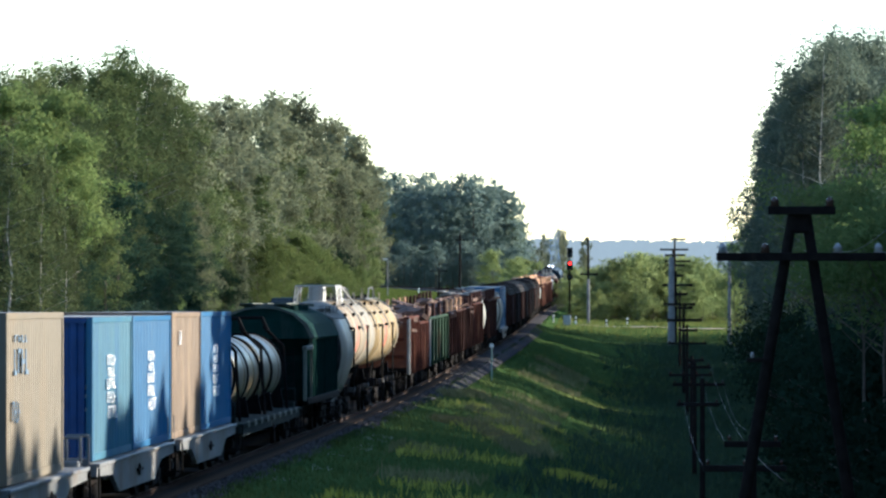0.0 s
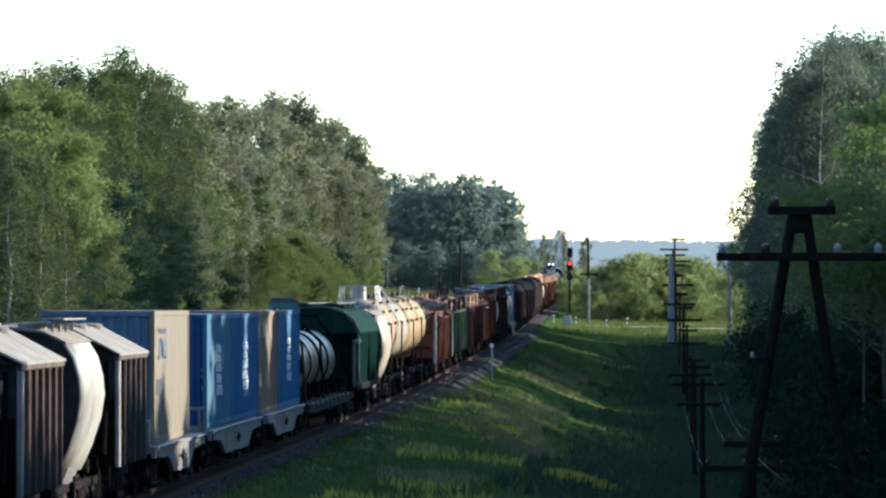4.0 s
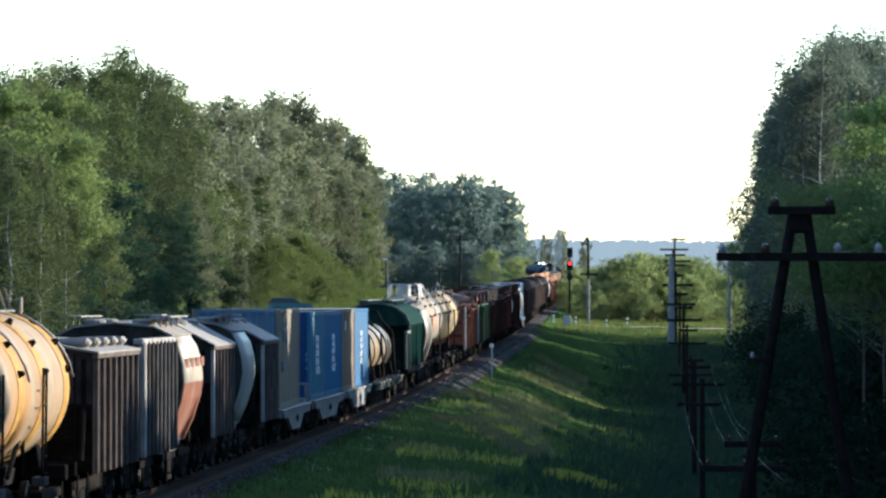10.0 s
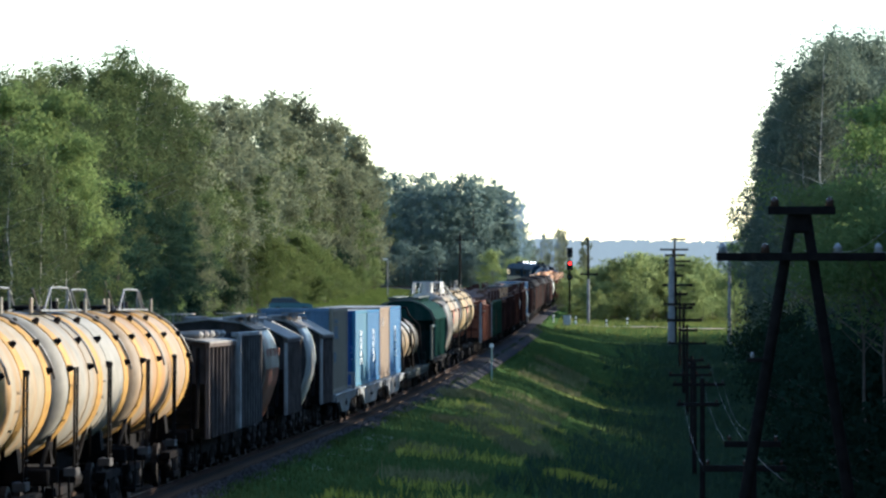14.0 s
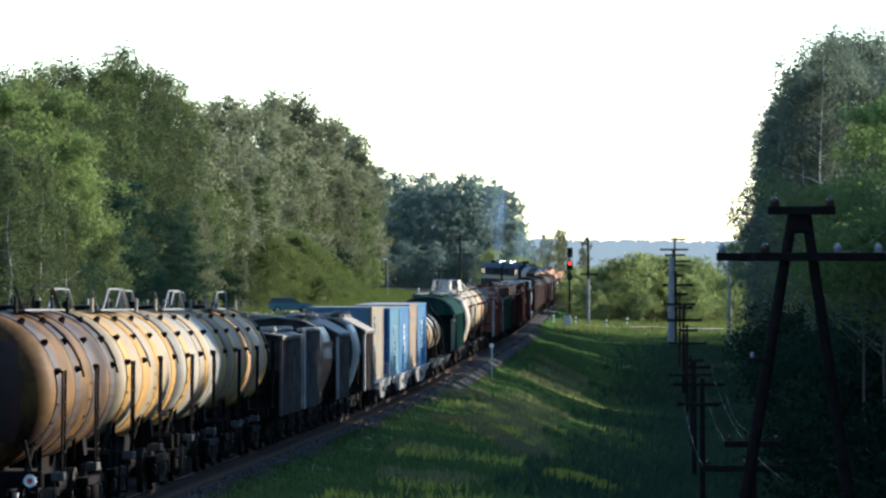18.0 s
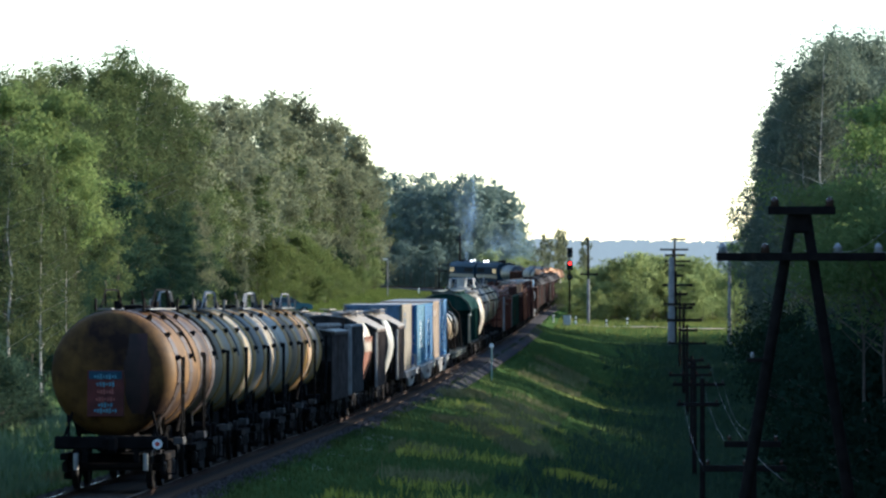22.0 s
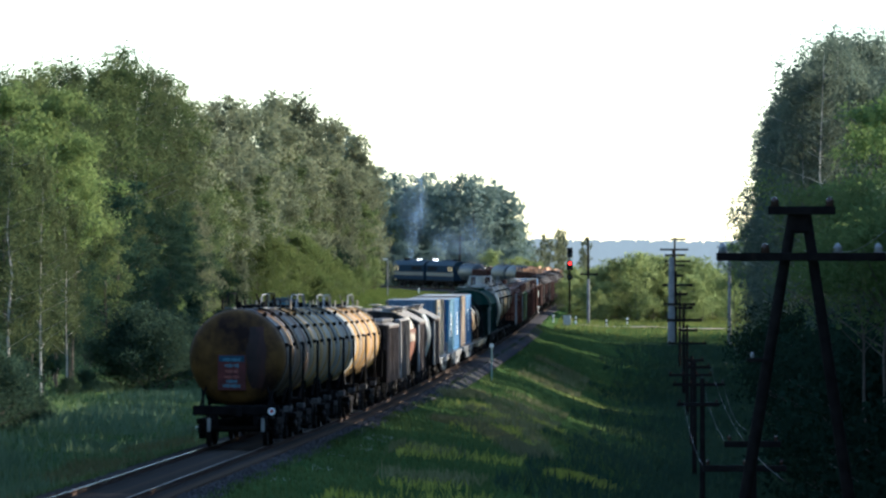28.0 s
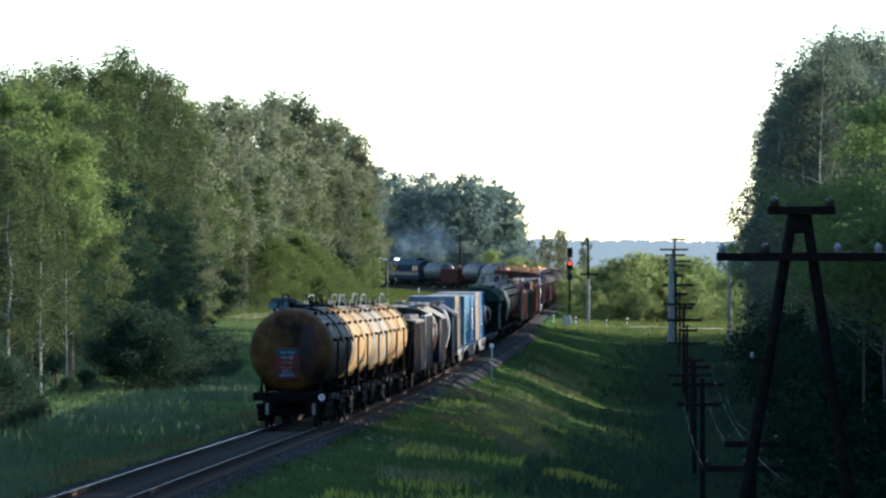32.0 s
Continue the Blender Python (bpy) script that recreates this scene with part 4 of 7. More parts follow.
def tank_wagon(s0, s1, paint, label, r=1.30, cz=2.49, cage=False, last=False, stripes=(), bands=0, band_mat=None):
    L = s1 - s0
    half = L / 2 - 2.1
    w = thing("tank_wagon", label, "tank wagon", "wagons of the freight train")
    running_gear(w, half, L)
    bm = bmesh.new()
    lathe(bm, dome_ends(r, L / 2 - 0.62, 0.55), 40, "Y", (0, 0, cz))
    shell = part("tank_shell", bm, paint, w, smooth=True)
    for y in (-L / 2 + 1.35, -1.6, 1.6, L / 2 - 1.35):
        bm = bmesh.new()
        lathe(bm, [(y - 0.04, r + 0.003), (y - 0.03, r + 0.016), (y + 0.03, r + 0.016), (y + 0.04, r + 0.003)], 40, "Y", (0, 0, cz))
        part("weld_band", bm, paint, shell, smooth=True)
    for y in (-L / 2 + 2.1, L / 2 - 2.1):
        for q in (-1, 1):
            bm = bmesh.new()
            profile(bm, [(q * 0.45, 1.14), (q * 0.92, 1.14), (q * 0.88, 1.55), (q * 0.45, 1.30)], y - 0.25, y + 0.25)
            part("saddle", bm, M_BLACK, w)
    for y in (-L / 2 + 1.5, 0.75):
        bm = bmesh.new()
        for d in (-0.2, 0.2):
            rod(bm, (r + 0.08, y + d, 1.0), (r + 0.10, y + d, cz + 0.35), 0.022, seg=6)
        for k in range(6):
            z = 1.15 + k * 0.28
            rod(bm, (r + 0.11, y - 0.2, z), (r + 0.11, y + 0.2, z), 0.016, seg=5)
        part("ladder", bm, M_BLACK, w)
        bm = bmesh.new()
        box(bm, r + 0.02, y, 1.02, 0.22, 0.55, 0.15, 0.015)
        part("step_box", bm, P_DARKRIB, w, "dented grey step box")
        for q in (-1, 1):
            for e in (-1, 1):
                bm = bmesh.new()
                rod(bm, (q * 0.9, y + e * 0.9, 1.1), (q * 1.0, y + e * 0.25, 1.75), 0.04, seg=6)
                part("brace", bm, M_BLACK, w)
    for y in np.linspace(-L / 2 + 1.3, L / 2 - 1.5, 4):
        for a in (14, 36, 58):
            bm = bmesh.new()
            c, sn = math.cos(radians(a)), math.sin(radians(a))
            rod(bm, (r * c * 0.99, y, cz + r * sn), ((r + 0.12) * c, y, cz + (r + 0.12) * sn), 0.075, 0.035, 4)
            part("bracket", bm, M_BLACK, w)
    for y in (L / 2 - 1.15, -0.9):      # rails of the climbing way, bent round the shoulder of the tank
        bm = bmesh.new()
        arc = [(0.30, y - 0.9, cz + r + 0.42)]
        for k in range(7):
            c = radians(74 - 11 * k)
            arc.append(((r + 0.07) * math.cos(c), y - 0.55 + 0.1 * k, cz + (r + 0.07) * math.sin(c)))
        tube(bm, arc, 0.024)
        part("climbing_rail", bm, M_BLACK if last else M_GREYFRAME, w)
    bm = bmesh.new()
    lathe(bm, [(cz + r - 0.12, 0.30), (cz + r + 0.06, 0.28), (cz + r + 0.07, 0.32), (cz + r + 0.11, 0.30), (cz + r + 0.13, 0.1)], 18, "Z")
    part("filler_hatch", bm, M_BLACK, w)
    bm = bmesh.new()
    for q in (-0.42, 0.42):
        box(bm, q, 0.2, cz + r + 0.03, 0.32, L * 0.5, 0.03)
    part("walkway", bm, M_GREYFRAME, w)
    top = cz + r + 0.04
    for q in (-0.55, 0.55):
        bm = bmesh.new()
        tube(bm, [(q, -2.1, top), (q, -1.2, top + 0.40), (q, 0, top + 0.41), (q, 1.2, top + 0.40), (q, 2.1, top)], 0.02)
        rail = part("handrail", bm, M_BLACK if last else M_GREYFRAME, w, "bent steel handrail")
        for y1 in (-1.2, 1.2):
            bm = bmesh.new()
            rod(bm, (q, y1, top), (q, y1, top + 0.39), 0.018, seg=6)
            part("stanchion", bm, M_BLACK if last else M_GREYFRAME, rail)
    for q in (-1, 1):
        bm = bmesh.new()
        rod(bm, (q * 0.2, q * 1.9, top - 0.02), (q * 0.2, q * 1.9, top + 0.16), 0.085)
        part("valve", bm, M_BLACK, w)
    for y in (-L / 2 + 1.9, L / 2 - 1.9):      # wide upright plates that carry the railing
        bm = bmesh.new()
        box(bm, 0.52, y + 0.25, top + 0.08, 0.05, 0.16, 0.28, 0.01)
        box(bm, -0.52, y + 0.25, top + 0.08, 0.05, 0.16, 0.28, 0.01)
        part("rail_plate", bm, M_BLACK if last else P_TANKGREY, w)
    for k, (y, wd, m) in enumerate(stripes):
        bm = bmesh.new()
        lathe_arc(bm, y, wd, r + 0.006, cz, -25, 25)
        part("stripe", bm, m, shell)
    for k in range(bands):
        y = -L / 2 + 1.6 + k * (L - 3.2) / (bands - 1)
        bm = bmesh.new()
        q = 0.36 if band_mat else 0.27
        lathe(bm, [(y - q, r + 0.004), (y - q + 0.02, r + 0.02), (y + q - 0.02, r + 0.02), (y + q, r + 0.004)], 40, "Y", (0, 0, cz))
        part("ring_band", bm, band_mat or P_TANKBAND, shell)
    if cage:
        for y in (-L / 2 + 2.2, -L / 2 + 3.4, -L / 2 + 4.6):
            bm = bmesh.new()
            for q in (-0.75, 0.75):
                rod(bm, (q, y, top - 0.15), (q * 0.9, y, top + 0.46), 0.03, seg=6)
            rod(bm, (-0.68, y, top + 0.46), (0.68, y, top + 0.46), 0.03, seg=6)
            part("cage_hoop", bm, M_ZINC, w, "bright steel hoop")
        for q in (-0.68, 0.68):
            bm = bmesh.new()
            rod(bm, (q, -L / 2 + 2.2, top + 0.46), (q, -L / 2 + 4.6, top + 0.46), 0.03, seg=6)
            rod(bm, (q, -L / 2 + 4.6, top + 0.46), (q * 1.6, -L / 2 + 6.2, top - 0.2), 0.035, seg=6)
            part("cage_rail", bm, M_ZINC, w, "bright steel rail of the cage")
        bm = bmesh.new()
        rod(bm, (0, -L / 2 + 3.0, top - 0.1), (0, -L / 2 + 3.0, top + 0.45), 0.3, seg=16)
        part("dome_cap", bm, M_ZINC, w)
    if last:
        y = -L / 2 + 0.60
        bm = bmesh.new()
        box(bm, -0.12, y + 0.01, cz - 0.42, 0.78, 0.06, 0.98, 0.01)
        plate = part("number_plate", bm, mat("plate_dark", (0.075, 0.016, 0.013), 0.6, vary=0.4), w, "dark red plate with unreadable pale lines")
        bm = bmesh.new()
        box(bm, -0.12, y - 0.026, cz - 0.03, 0.70, 0.012, 0.17)
        part("plate_head", bm, mat("plate_deep_blue", (0.012, 0.045, 0.075), 0.6), plate, "deep blue upper strip")
        for z, m, k in ((0.06, M_PLATEBLUE, 0.5), (-0.10, M_PLATEBLUE, 0.4), (-0.26, M_PLATERED, 0.36), (-0.42, M_PLATERED, 0.42), (-0.54, M_PLATEBLUE, 0.32), (-0.66, M_PLATEBLUE, 0.5)):
            bm = bmesh.new()
            n = int(k / 0.06)
            for j in range(n):
                box(bm, -0.12 - k / 2 + k * (j + 0.5) / n, y - 0.036, cz - 0.12 + z, 0.035, 0.014, 0.05 + 0.03 * ((j * 7) % 3))
            part("text_bar", bm, m, plate)
        bm = bmesh.new()
        rows = []
        for z in np.linspace(-0.85, 0.85, 9):
            wide = 0.30 * math.cos(z * 1.1) + 0.03 * math.sin(z * 9)
            row = []
            for x in np.linspace(0.58 - wide, 0.58 + wide * 0.8, 5):
                sa = (min(1.0, math.hypot(x, z) / r)) ** (1 / 0.62)
                row.append(bm.verts.new((x, -(L / 2 - 0.62) + 0.55 - 0.55 * math.sqrt(max(0.0, 1 - sa * sa)) - 0.012, cz + z)))
            rows.append(row)
        for p, q in zip(rows, rows[1:]):
            for i in range(4):
                bm.faces.new((p[i], p[i + 1], q[i + 1], q[i]))
        part("dark_panel", bm, P_SOOTBROWN, shell, "sooty dark brown patch on the tank end", smooth=True)
        for q in (-1, 1):
            bm = bmesh.new()
            rod(bm, (q * 0.74, y - 0.05, 0.78), (q * 0.74, y - 0.05, 0.42), 0.055, seg=8)
            part("air_hose", bm, M_ZINC, w, "bright hose fitting")
            bm = bmesh.new()
            rod(bm, (q * 1.0, y + 0.0, 1.1), (q * 0.78, y + 0.4, 1.9), 0.03, seg=6)
            part("stay", bm, M_BLACK, w)
        bm = bmesh.new()
        lathe(bm, [(-0.02, 0.05), (-0.02, 0.105), (0.02, 0.105), (0.02, 0.05)], 18, "Y", (1.0, y - 0.16, 0.98), False)
        part("tail_disc", bm, M_WHITEPAINT, w, "white ring of the tail marker")
        bm = bmesh.new()
        rod(bm, (1.0, y - 0.17, 0.98), (1.0, y - 0.12, 0.98), 0.05, seg=12)
        part("tail_lens", bm, M_REDPAINT, w)
    place_wagon(w, (s0 + s1) / 2, half)
    return w


def lathe_arc(bm, y, wd, r, cz, a0, a1, n=10):
    rows = []
    for i in range(n + 1):
        a = radians(a0 + (a1 - a0) * i / n)
        rows.append([bm.verts.new((r * math.cos(a), y + d, cz + r * math.sin(a))) for d in (-wd / 2, wd / 2)])
    for p, q in zip(rows, rows[1:]):
        bm.faces.new((p[0], p[1], q[1], q[0]))


def end_ladder(w, x, y, z0, z1, m):
    bm = bmesh.new()
    for d in (-0.2, 0.2):
        rod(bm, (x + d, y, z0), (x + d, y, z1), 0.02, seg=5)
    for k in range(int((z1 - z0) / 0.3)):
        rod(bm, (x - 0.2, y, z0 + 0.15 + k * 0.3), (x + 0.2, y, z0 + 0.15 + k * 0.3), 0.015, seg=5)
    part("ladder", bm, m, w)


def hatches(w, ys, z, m):
    for y in ys:
        for q in (-0.55, 0.55):
            bm = bmesh.new()
            lathe(bm, [(z - 0.1, 0.26), (z + 0.03, 0.27), (z + 0.06, 0.22), (z + 0.07, 0.05)], 14, "Z", (q, y, 0))
            part("roof_hatch", bm, m, w)


def barrel_hopper(s0, s1, paint, roof, end, label, top=3.55, bottom=0.95, band=None):
    """Hopper with a smooth bulging body."""
    L = s1 - s0
    half = max(1.6, L / 2 - 1.6)
    w = thing("hopper_wagon", label, "hopper wagon", "wagons of the freight train")
    running_gear(w, half, L + 0.9)
    out = [(1.08, bottom), (1.28, bottom + 0.45), (1.44, bottom + 0.95), (1.50, bottom + 1.35), (1.47, bottom + 1.70), (1.37, bottom + 2.05), (1.20, top - 0.28), (0.85, top - 0.09), (0.0, top)]
    pts = out + [(-x, z) for x, z in out[-2::-1]]
    bm = bmesh.new()
    profile(bm, pts, -L / 2 + 0.25, L / 2 - 0.25)
    for f in bm.faces:
        f.smooth = len(f.verts) == 4
    body = part("body", bm, paint, w)
    bm = bmesh.new()
    profile(bm, [(x * 0.985, z - 0.02) for x, z in pts], -L / 2 + 0.2, -L / 2 + 0.246)
    part("end_wall", bm, end, w, "dark end wall")
    bm = bmesh.new()
    profile(bm, [(x * 0.985, z - 0.02) for x, z in pts], L / 2 - 0.246, L / 2 - 0.2)
    part("end_wall", bm, end, w)
    roofpts = [(1.25, top - 0.27), (0.85, top - 0.08), (0, top + 0.01), (-0.85, top - 0.08), (-1.25, top - 0.27), (-1.24, top - 0.30), (-0.84, top - 0.12), (0, top - 0.03), (0.84, top - 0.12), (1.24, top - 0.30)]
    bm = bmesh.new()
    profile(bm, roofpts, -L / 2 + 0.15, L / 2 - 0.15)
    part("roof", bm, roof, w)
    hatches(w, [-L / 4, L / 4], top, roof)
    bm = bmesh.new()
    for q in (-1, 1):
        box(bm, q * 0.95, 0, top + 0.12, 0.45, L - 0.8, 0.03)
        for y in np.linspace(-L / 2 + 0.6, L / 2 - 0.6, 4):
            box(bm, q * 0.95, y, top + 0.01, 0.04, 0.04, 0.24)
    part("roof_walk", bm, roof, w)
    if band:
        bm = bmesh.new()
        rows = []
        for x, z in [(1.282, bottom + 0.45), (1.442, bottom + 0.95), (1.494, bottom + 1.30)]:
            rows.append([bm.verts.new((x + 0.006, d, z)) for d in (-L / 2 + 0.27, L / 2 - 0.27)])
        rows.insert(0, [bm.verts.new((1.088, d, bottom)) for d in (-L / 2 + 0.27, L / 2 - 0.27)])
        for p, q in zip(rows, rows[1:]):
            bm.faces.new((p[0], p[1], q[1], q[0]))
        part("lower_band", bm, band, body, "faded pink lower band")
        for k in range(4):
            bm = bmesh.new()
            z = bottom + 1.72
            xw = 1.474
            box(bm, xw, -L / 2 + 1.1 + k * 1.1, z, 0.02, 0.7, 0.2)
            part("text_bar", bm, band, body)
    bm = bmesh.new()
    for q in (-1, 1):
        rod(bm, (q * 0.6, -L / 2 + 0.25, bottom + 0.9), (q * 1.15, -L / 2 - 0.1, 1.15), 0.04, seg=6)
        rod(bm, (q * 1.15, -L / 2 - 0.1, 1.15), (q * 1.15, -L / 2 - 0.1, 2.2), 0.03, seg=6)
        profile(bm, [(q * 0.3, bottom - 0.3), (q * 1.0, bottom - 0.3), (q * 1.15, bottom + 0.1), (q * 0.3, bottom + 0.1)], -L / 5, L / 5)
    part("chute", bm, M_GREYFRAME, w)
    end_ladder(w, 0.9, -L / 2 + 0.12, 1.15, top - 0.4, M_BLACK)
    place_wagon(w, (s0 + s1) / 2, half)
    return w


def ribbed_hopper(s0, s1, paint, rib, roof, label, eave=2.95, ridge=3.45, bottom=0.9, ribs=7, post=None, bumps=False, end=None, wide=1.46):
    """Covered hopper with vertical ribs on flat sides and a low pitched roof."""
    L = s1 - s0
    half = max(1.6, L / 2 - 1.6)
    w = thing("hopper_wagon", label, "hopper wagon", "wagons of the freight train")
    running_gear(w, half, L + 0.9)
    h = L / 2 - 0.3
    bm = bmesh.new()
    a = [(-h, eave), (h, eave), (h, 2.15), (h - min(1.4, L * 0.2), bottom), (-h + min(1.4, L * 0.2), bottom), (-h, 2.15)]
    lo = [bm.verts.new((-wide, y, z)) for y, z in a]
    hi = [bm.verts.new((wide, y, z)) for y, z in a]
    bm.faces.new(lo)
    bm.faces.new(hi[::-1])
    for i in range(6):
        bm.faces.new((lo[i], lo[(i + 1) % 6], hi[(i + 1) % 6], hi[i]))
    bmesh.ops.recalc_face_normals(bm, faces=bm.faces)
    part("body", bm, end or paint, w)
    for q in (-1, 1):
        bm = bmesh.new()
        box(bm, q * (wide + 0.004), 0, (eave + bottom) / 2, 0.03, 2 * h, eave - bottom, 0.0)
        part("side_panel", bm, paint, w)
        for k in range(ribs):
            bm = bmesh.new()
            y = -h + 0.12 + (2 * h - 0.24) * k / (ribs - 1)
            m = post if post and k == 0 else rib
            box(bm, q * (wide + 0.05), y, (eave + bottom) / 2, 0.09, 0.24 if m is post else 0.055, eave - bottom - 0.02, 0.015)
            part("rib", bm, m, w)
        bm = bmesh.new()
        box(bm, q * (wide + 0.05), 0, eave - 0.04, 0.12, 2 * h + 0.06, 0.1, 0.02)
        part("top_rail", bm, rib, w)
    bm = bmesh.new()
    profile(bm, [(wide + 0.12, eave), (wide * 0.45, ridge - 0.05), (0, ridge), (-wide * 0.45, ridge - 0.05), (-wide - 0.12, eave), (-wide - 0.12, eave + 0.035), (-wide * 0.45, ridge), (0, ridge + 0.05), (wide * 0.45, ridge), (wide + 0.12, eave + 0.035)], -h - 0.12, h + 0.12)
    part("roof", bm, roof, w)
    for q in (-h - 0.06, h + 0.02):
        bm = bmesh.new()
        profile(bm, [(wide, eave), (wide * 0.45, ridge - 0.06), (-wide * 0.45, ridge - 0.06), (-wide, eave)], q, q + 0.04)
        part("gable", bm, end or paint, w)
    if bumps:
        for k in range(5):
            bm = bmesh.new()
            box(bm, wide * 0.72, -h + 0.6 + k * (2 * h - 1.2) / 4, (eave + ridge) / 2 + 0.09, 0.6, 0.5, 0.16, 0.06, None)
            part("roof_batten", bm, roof, w)
    if not bumps:
        hatches(w, [-h / 2, h / 2], ridge, roof)
    for q in (-1, 1):
        bm = bmesh.new()
        rod(bm, (q * 1.3, -h, 2.2), (q * 1.3, -L / 2 - 0.05, 1.15), 0.05, seg=6)
        rod(bm, (q * 1.3, -h, eave - 0.1), (q * 1.3, -h - 0.02, 2.15), 0.05, seg=6)
        part("end_strut", bm, M_BLACK, w)
        bm = bmesh.new()
        box(bm, q * 0.8, 0, bottom - 0.2, 0.7, L * 0.35, 0.4, 0.05)
        part("chute", bm, M_BLACK, w)
    end_ladder(w, 0.95, -h - 0.1, 1.1, eave, M_BLACK)
    place_wagon(w, (s0 + s1) / 2, half)
    return w


def gondola(s0, s1, paint, rib, label, top=3.2, ribs=7, load=None, load_top=0.35, post=None, wide=1.48, seed=0, stakes=None, rail=None):
    """Open wagon with ribbed sides and, where given, a heaped load of beams and scrap."""
    L = s1 - s0
    half = max(1.6, L / 2 - 2.3)
    w = thing("gondola_wagon", label, "freight wagon", "wagons of the freight train")
    running_gear(w, half, L)
    h = L / 2 - 0.45
    bm = bmesh.new()
    box(bm, 0, 0, 1.15, 2 * wide, 2 * h, 0.16)
    part("floor_panel", bm, M_BLACK, w)
    for q in (-1, 1):
        bm = bmesh.new()
        box(bm, q * wide, 0, (top + 1.1) / 2, 0.07, 2 * h, top - 1.1)
        part("side_wall", bm, paint, w)
        bm = bmesh.new()
        box(bm, 0, q * (h - 0.04), (top + 1.1) / 2, 2 * wide - 0.08, 0.07, top - 1.1)
        part("end_wall", bm, paint, w)
        bm = bmesh.new()
        box(bm, q * wide, 0, top, 0.2, 2 * h + 0.1, 0.12, 0.02)
        part("top_rail", bm, rail or rib, w)
        for k in range(ribs):
            bm = bmesh.new()
            m = post if post and k == 0 else rib
            y = -h + 0.1 + (2 * h - 0.2) * k / (ribs - 1)
            box(bm, q * (wide + 0.075), y, (top + 0.95) / 2, 0.13, 0.26 if m is post else 0.10, top - 0.95, 0.025)
            part("rib", bm, m, w)
        for z in (1.7, 2.4):
            bm = bmesh.new()
            box(bm, 0, q * (h + 0.03), z, 2 * wide - 0.2, 0.1, 0.14, 0.02)
            part("end_rib", bm, rib, w)
    if load is not None:
        rng = random.Random(seed)
        bm = bmesh.new()
        box(bm, 0, 0, top - 0.55, 2 * wide - 0.2, 2 * h - 0.4, 0.5)
        heap = part("load", bm, load, w, "heaped scrap and old beams")
        for k in range(44):
            x, y = rng.uniform(-wide + 0.3, wide - 0.3), rng.uniform(-h + 0.8, h - 0.8)
            z = top - 0.25 + rng.uniform(-0.2, load_top) * (1 - 0.5 * abs(x) / wide)
            bm = bmesh.new()
            box(bm, 0, 0, 0, rng.uniform(0.08, 0.4), rng.uniform(0.6, 2.6), rng.uniform(0.05, 0.25), 0.0,
                pose(x, y, z, rng.uniform(-14, 14), rng.uniform(-30, 30), rng.uniform(-40, 40)))
            part("beam", bm, load, heap)
    if stakes is not None:
        for k in range(4):
            for q in (-1, 1):
                bm = bmesh.new()
                box(bm, q * (wide - 0.05), -h + 0.5 + k * (2 * h - 1.0) / 3, top + 0.3, 0.14, 0.5, 0.75, 0.02)
                part("stake", bm, stakes, w)
    place_wagon(w, (s0 + s1) / 2, half)
    return w


def boxcar(s0, s1, paint, roof, label, eave=3.1, ridge=3.75):
    L = s1 - s0
    half = L / 2 - 2.2
    w = thing("covered_wagon", label, "freight wagon", "wagons of the freight train")
    running_gear(w, half, L)
    h = L / 2 - 0.45
    bm = bmesh.new()
    profile(bm, [(1.42, 1.05), (1.42, eave), (1.1, ridge - 0.22), (0.5, ridge - 0.04), (0, ridge), (-0.5, ridge - 0.04), (-1.1, ridge - 0.22), (-1.42, eave), (-1.42, 1.05)], -h, h)
    part("body", bm, paint, w)
    bm = bmesh.new()
    profile(bm, [(1.5, eave), (1.12, ridge - 0.19), (0.5, ridge), (0, ridge + 0.05), (-0.5, ridge), (-1.12, ridge - 0.19), (-1.5, eave), (-1.5, eave + 0.03), (-1.12, ridge - 0.14), (-0.5, ridge + 0.05), (0, ridge + 0.1), (0.5, ridge + 0.05), (1.12, ridge - 0.14), (1.5, eave + 0.03)], -h - 0.1, h + 0.1)
    part("roof", bm, roof, w)
    for k in range(6):
        bm = bmesh.new()
        y = -h + 0.4 + k * (2 * h - 0.8) / 5
        profile(bm, [(1.53, eave + 0.02), (1.14, ridge - 0.12), (0.5, ridge + 0.07), (0, ridge + 0.13), (0, ridge + 0.09), (0.5, ridge + 0.03), (1.12, ridge - 0.17), (1.5, eave)], y - 0.05, y + 0.05)
        part("roof_rib", bm, roof, w)
    for q in (-1, 1):
        for k in range(9):
            bm = bmesh.new()
            box(bm, q * 1.45, -h + 0.1 + k * (2 * h - 0.2) / 8, (1.05 + eave) / 2, 0.08, 0.12, eave - 1.05, 0.02)
            part("rib", bm, paint, w)
        bm = bmesh.new()
        box(bm, q * 1.47, 0, 2.05, 0.08, 2.4, 2.0, 0.02)
        part("sliding_door", bm, paint, w)
    place_wagon(w, (s0 + s1) / 2, half)
    return w


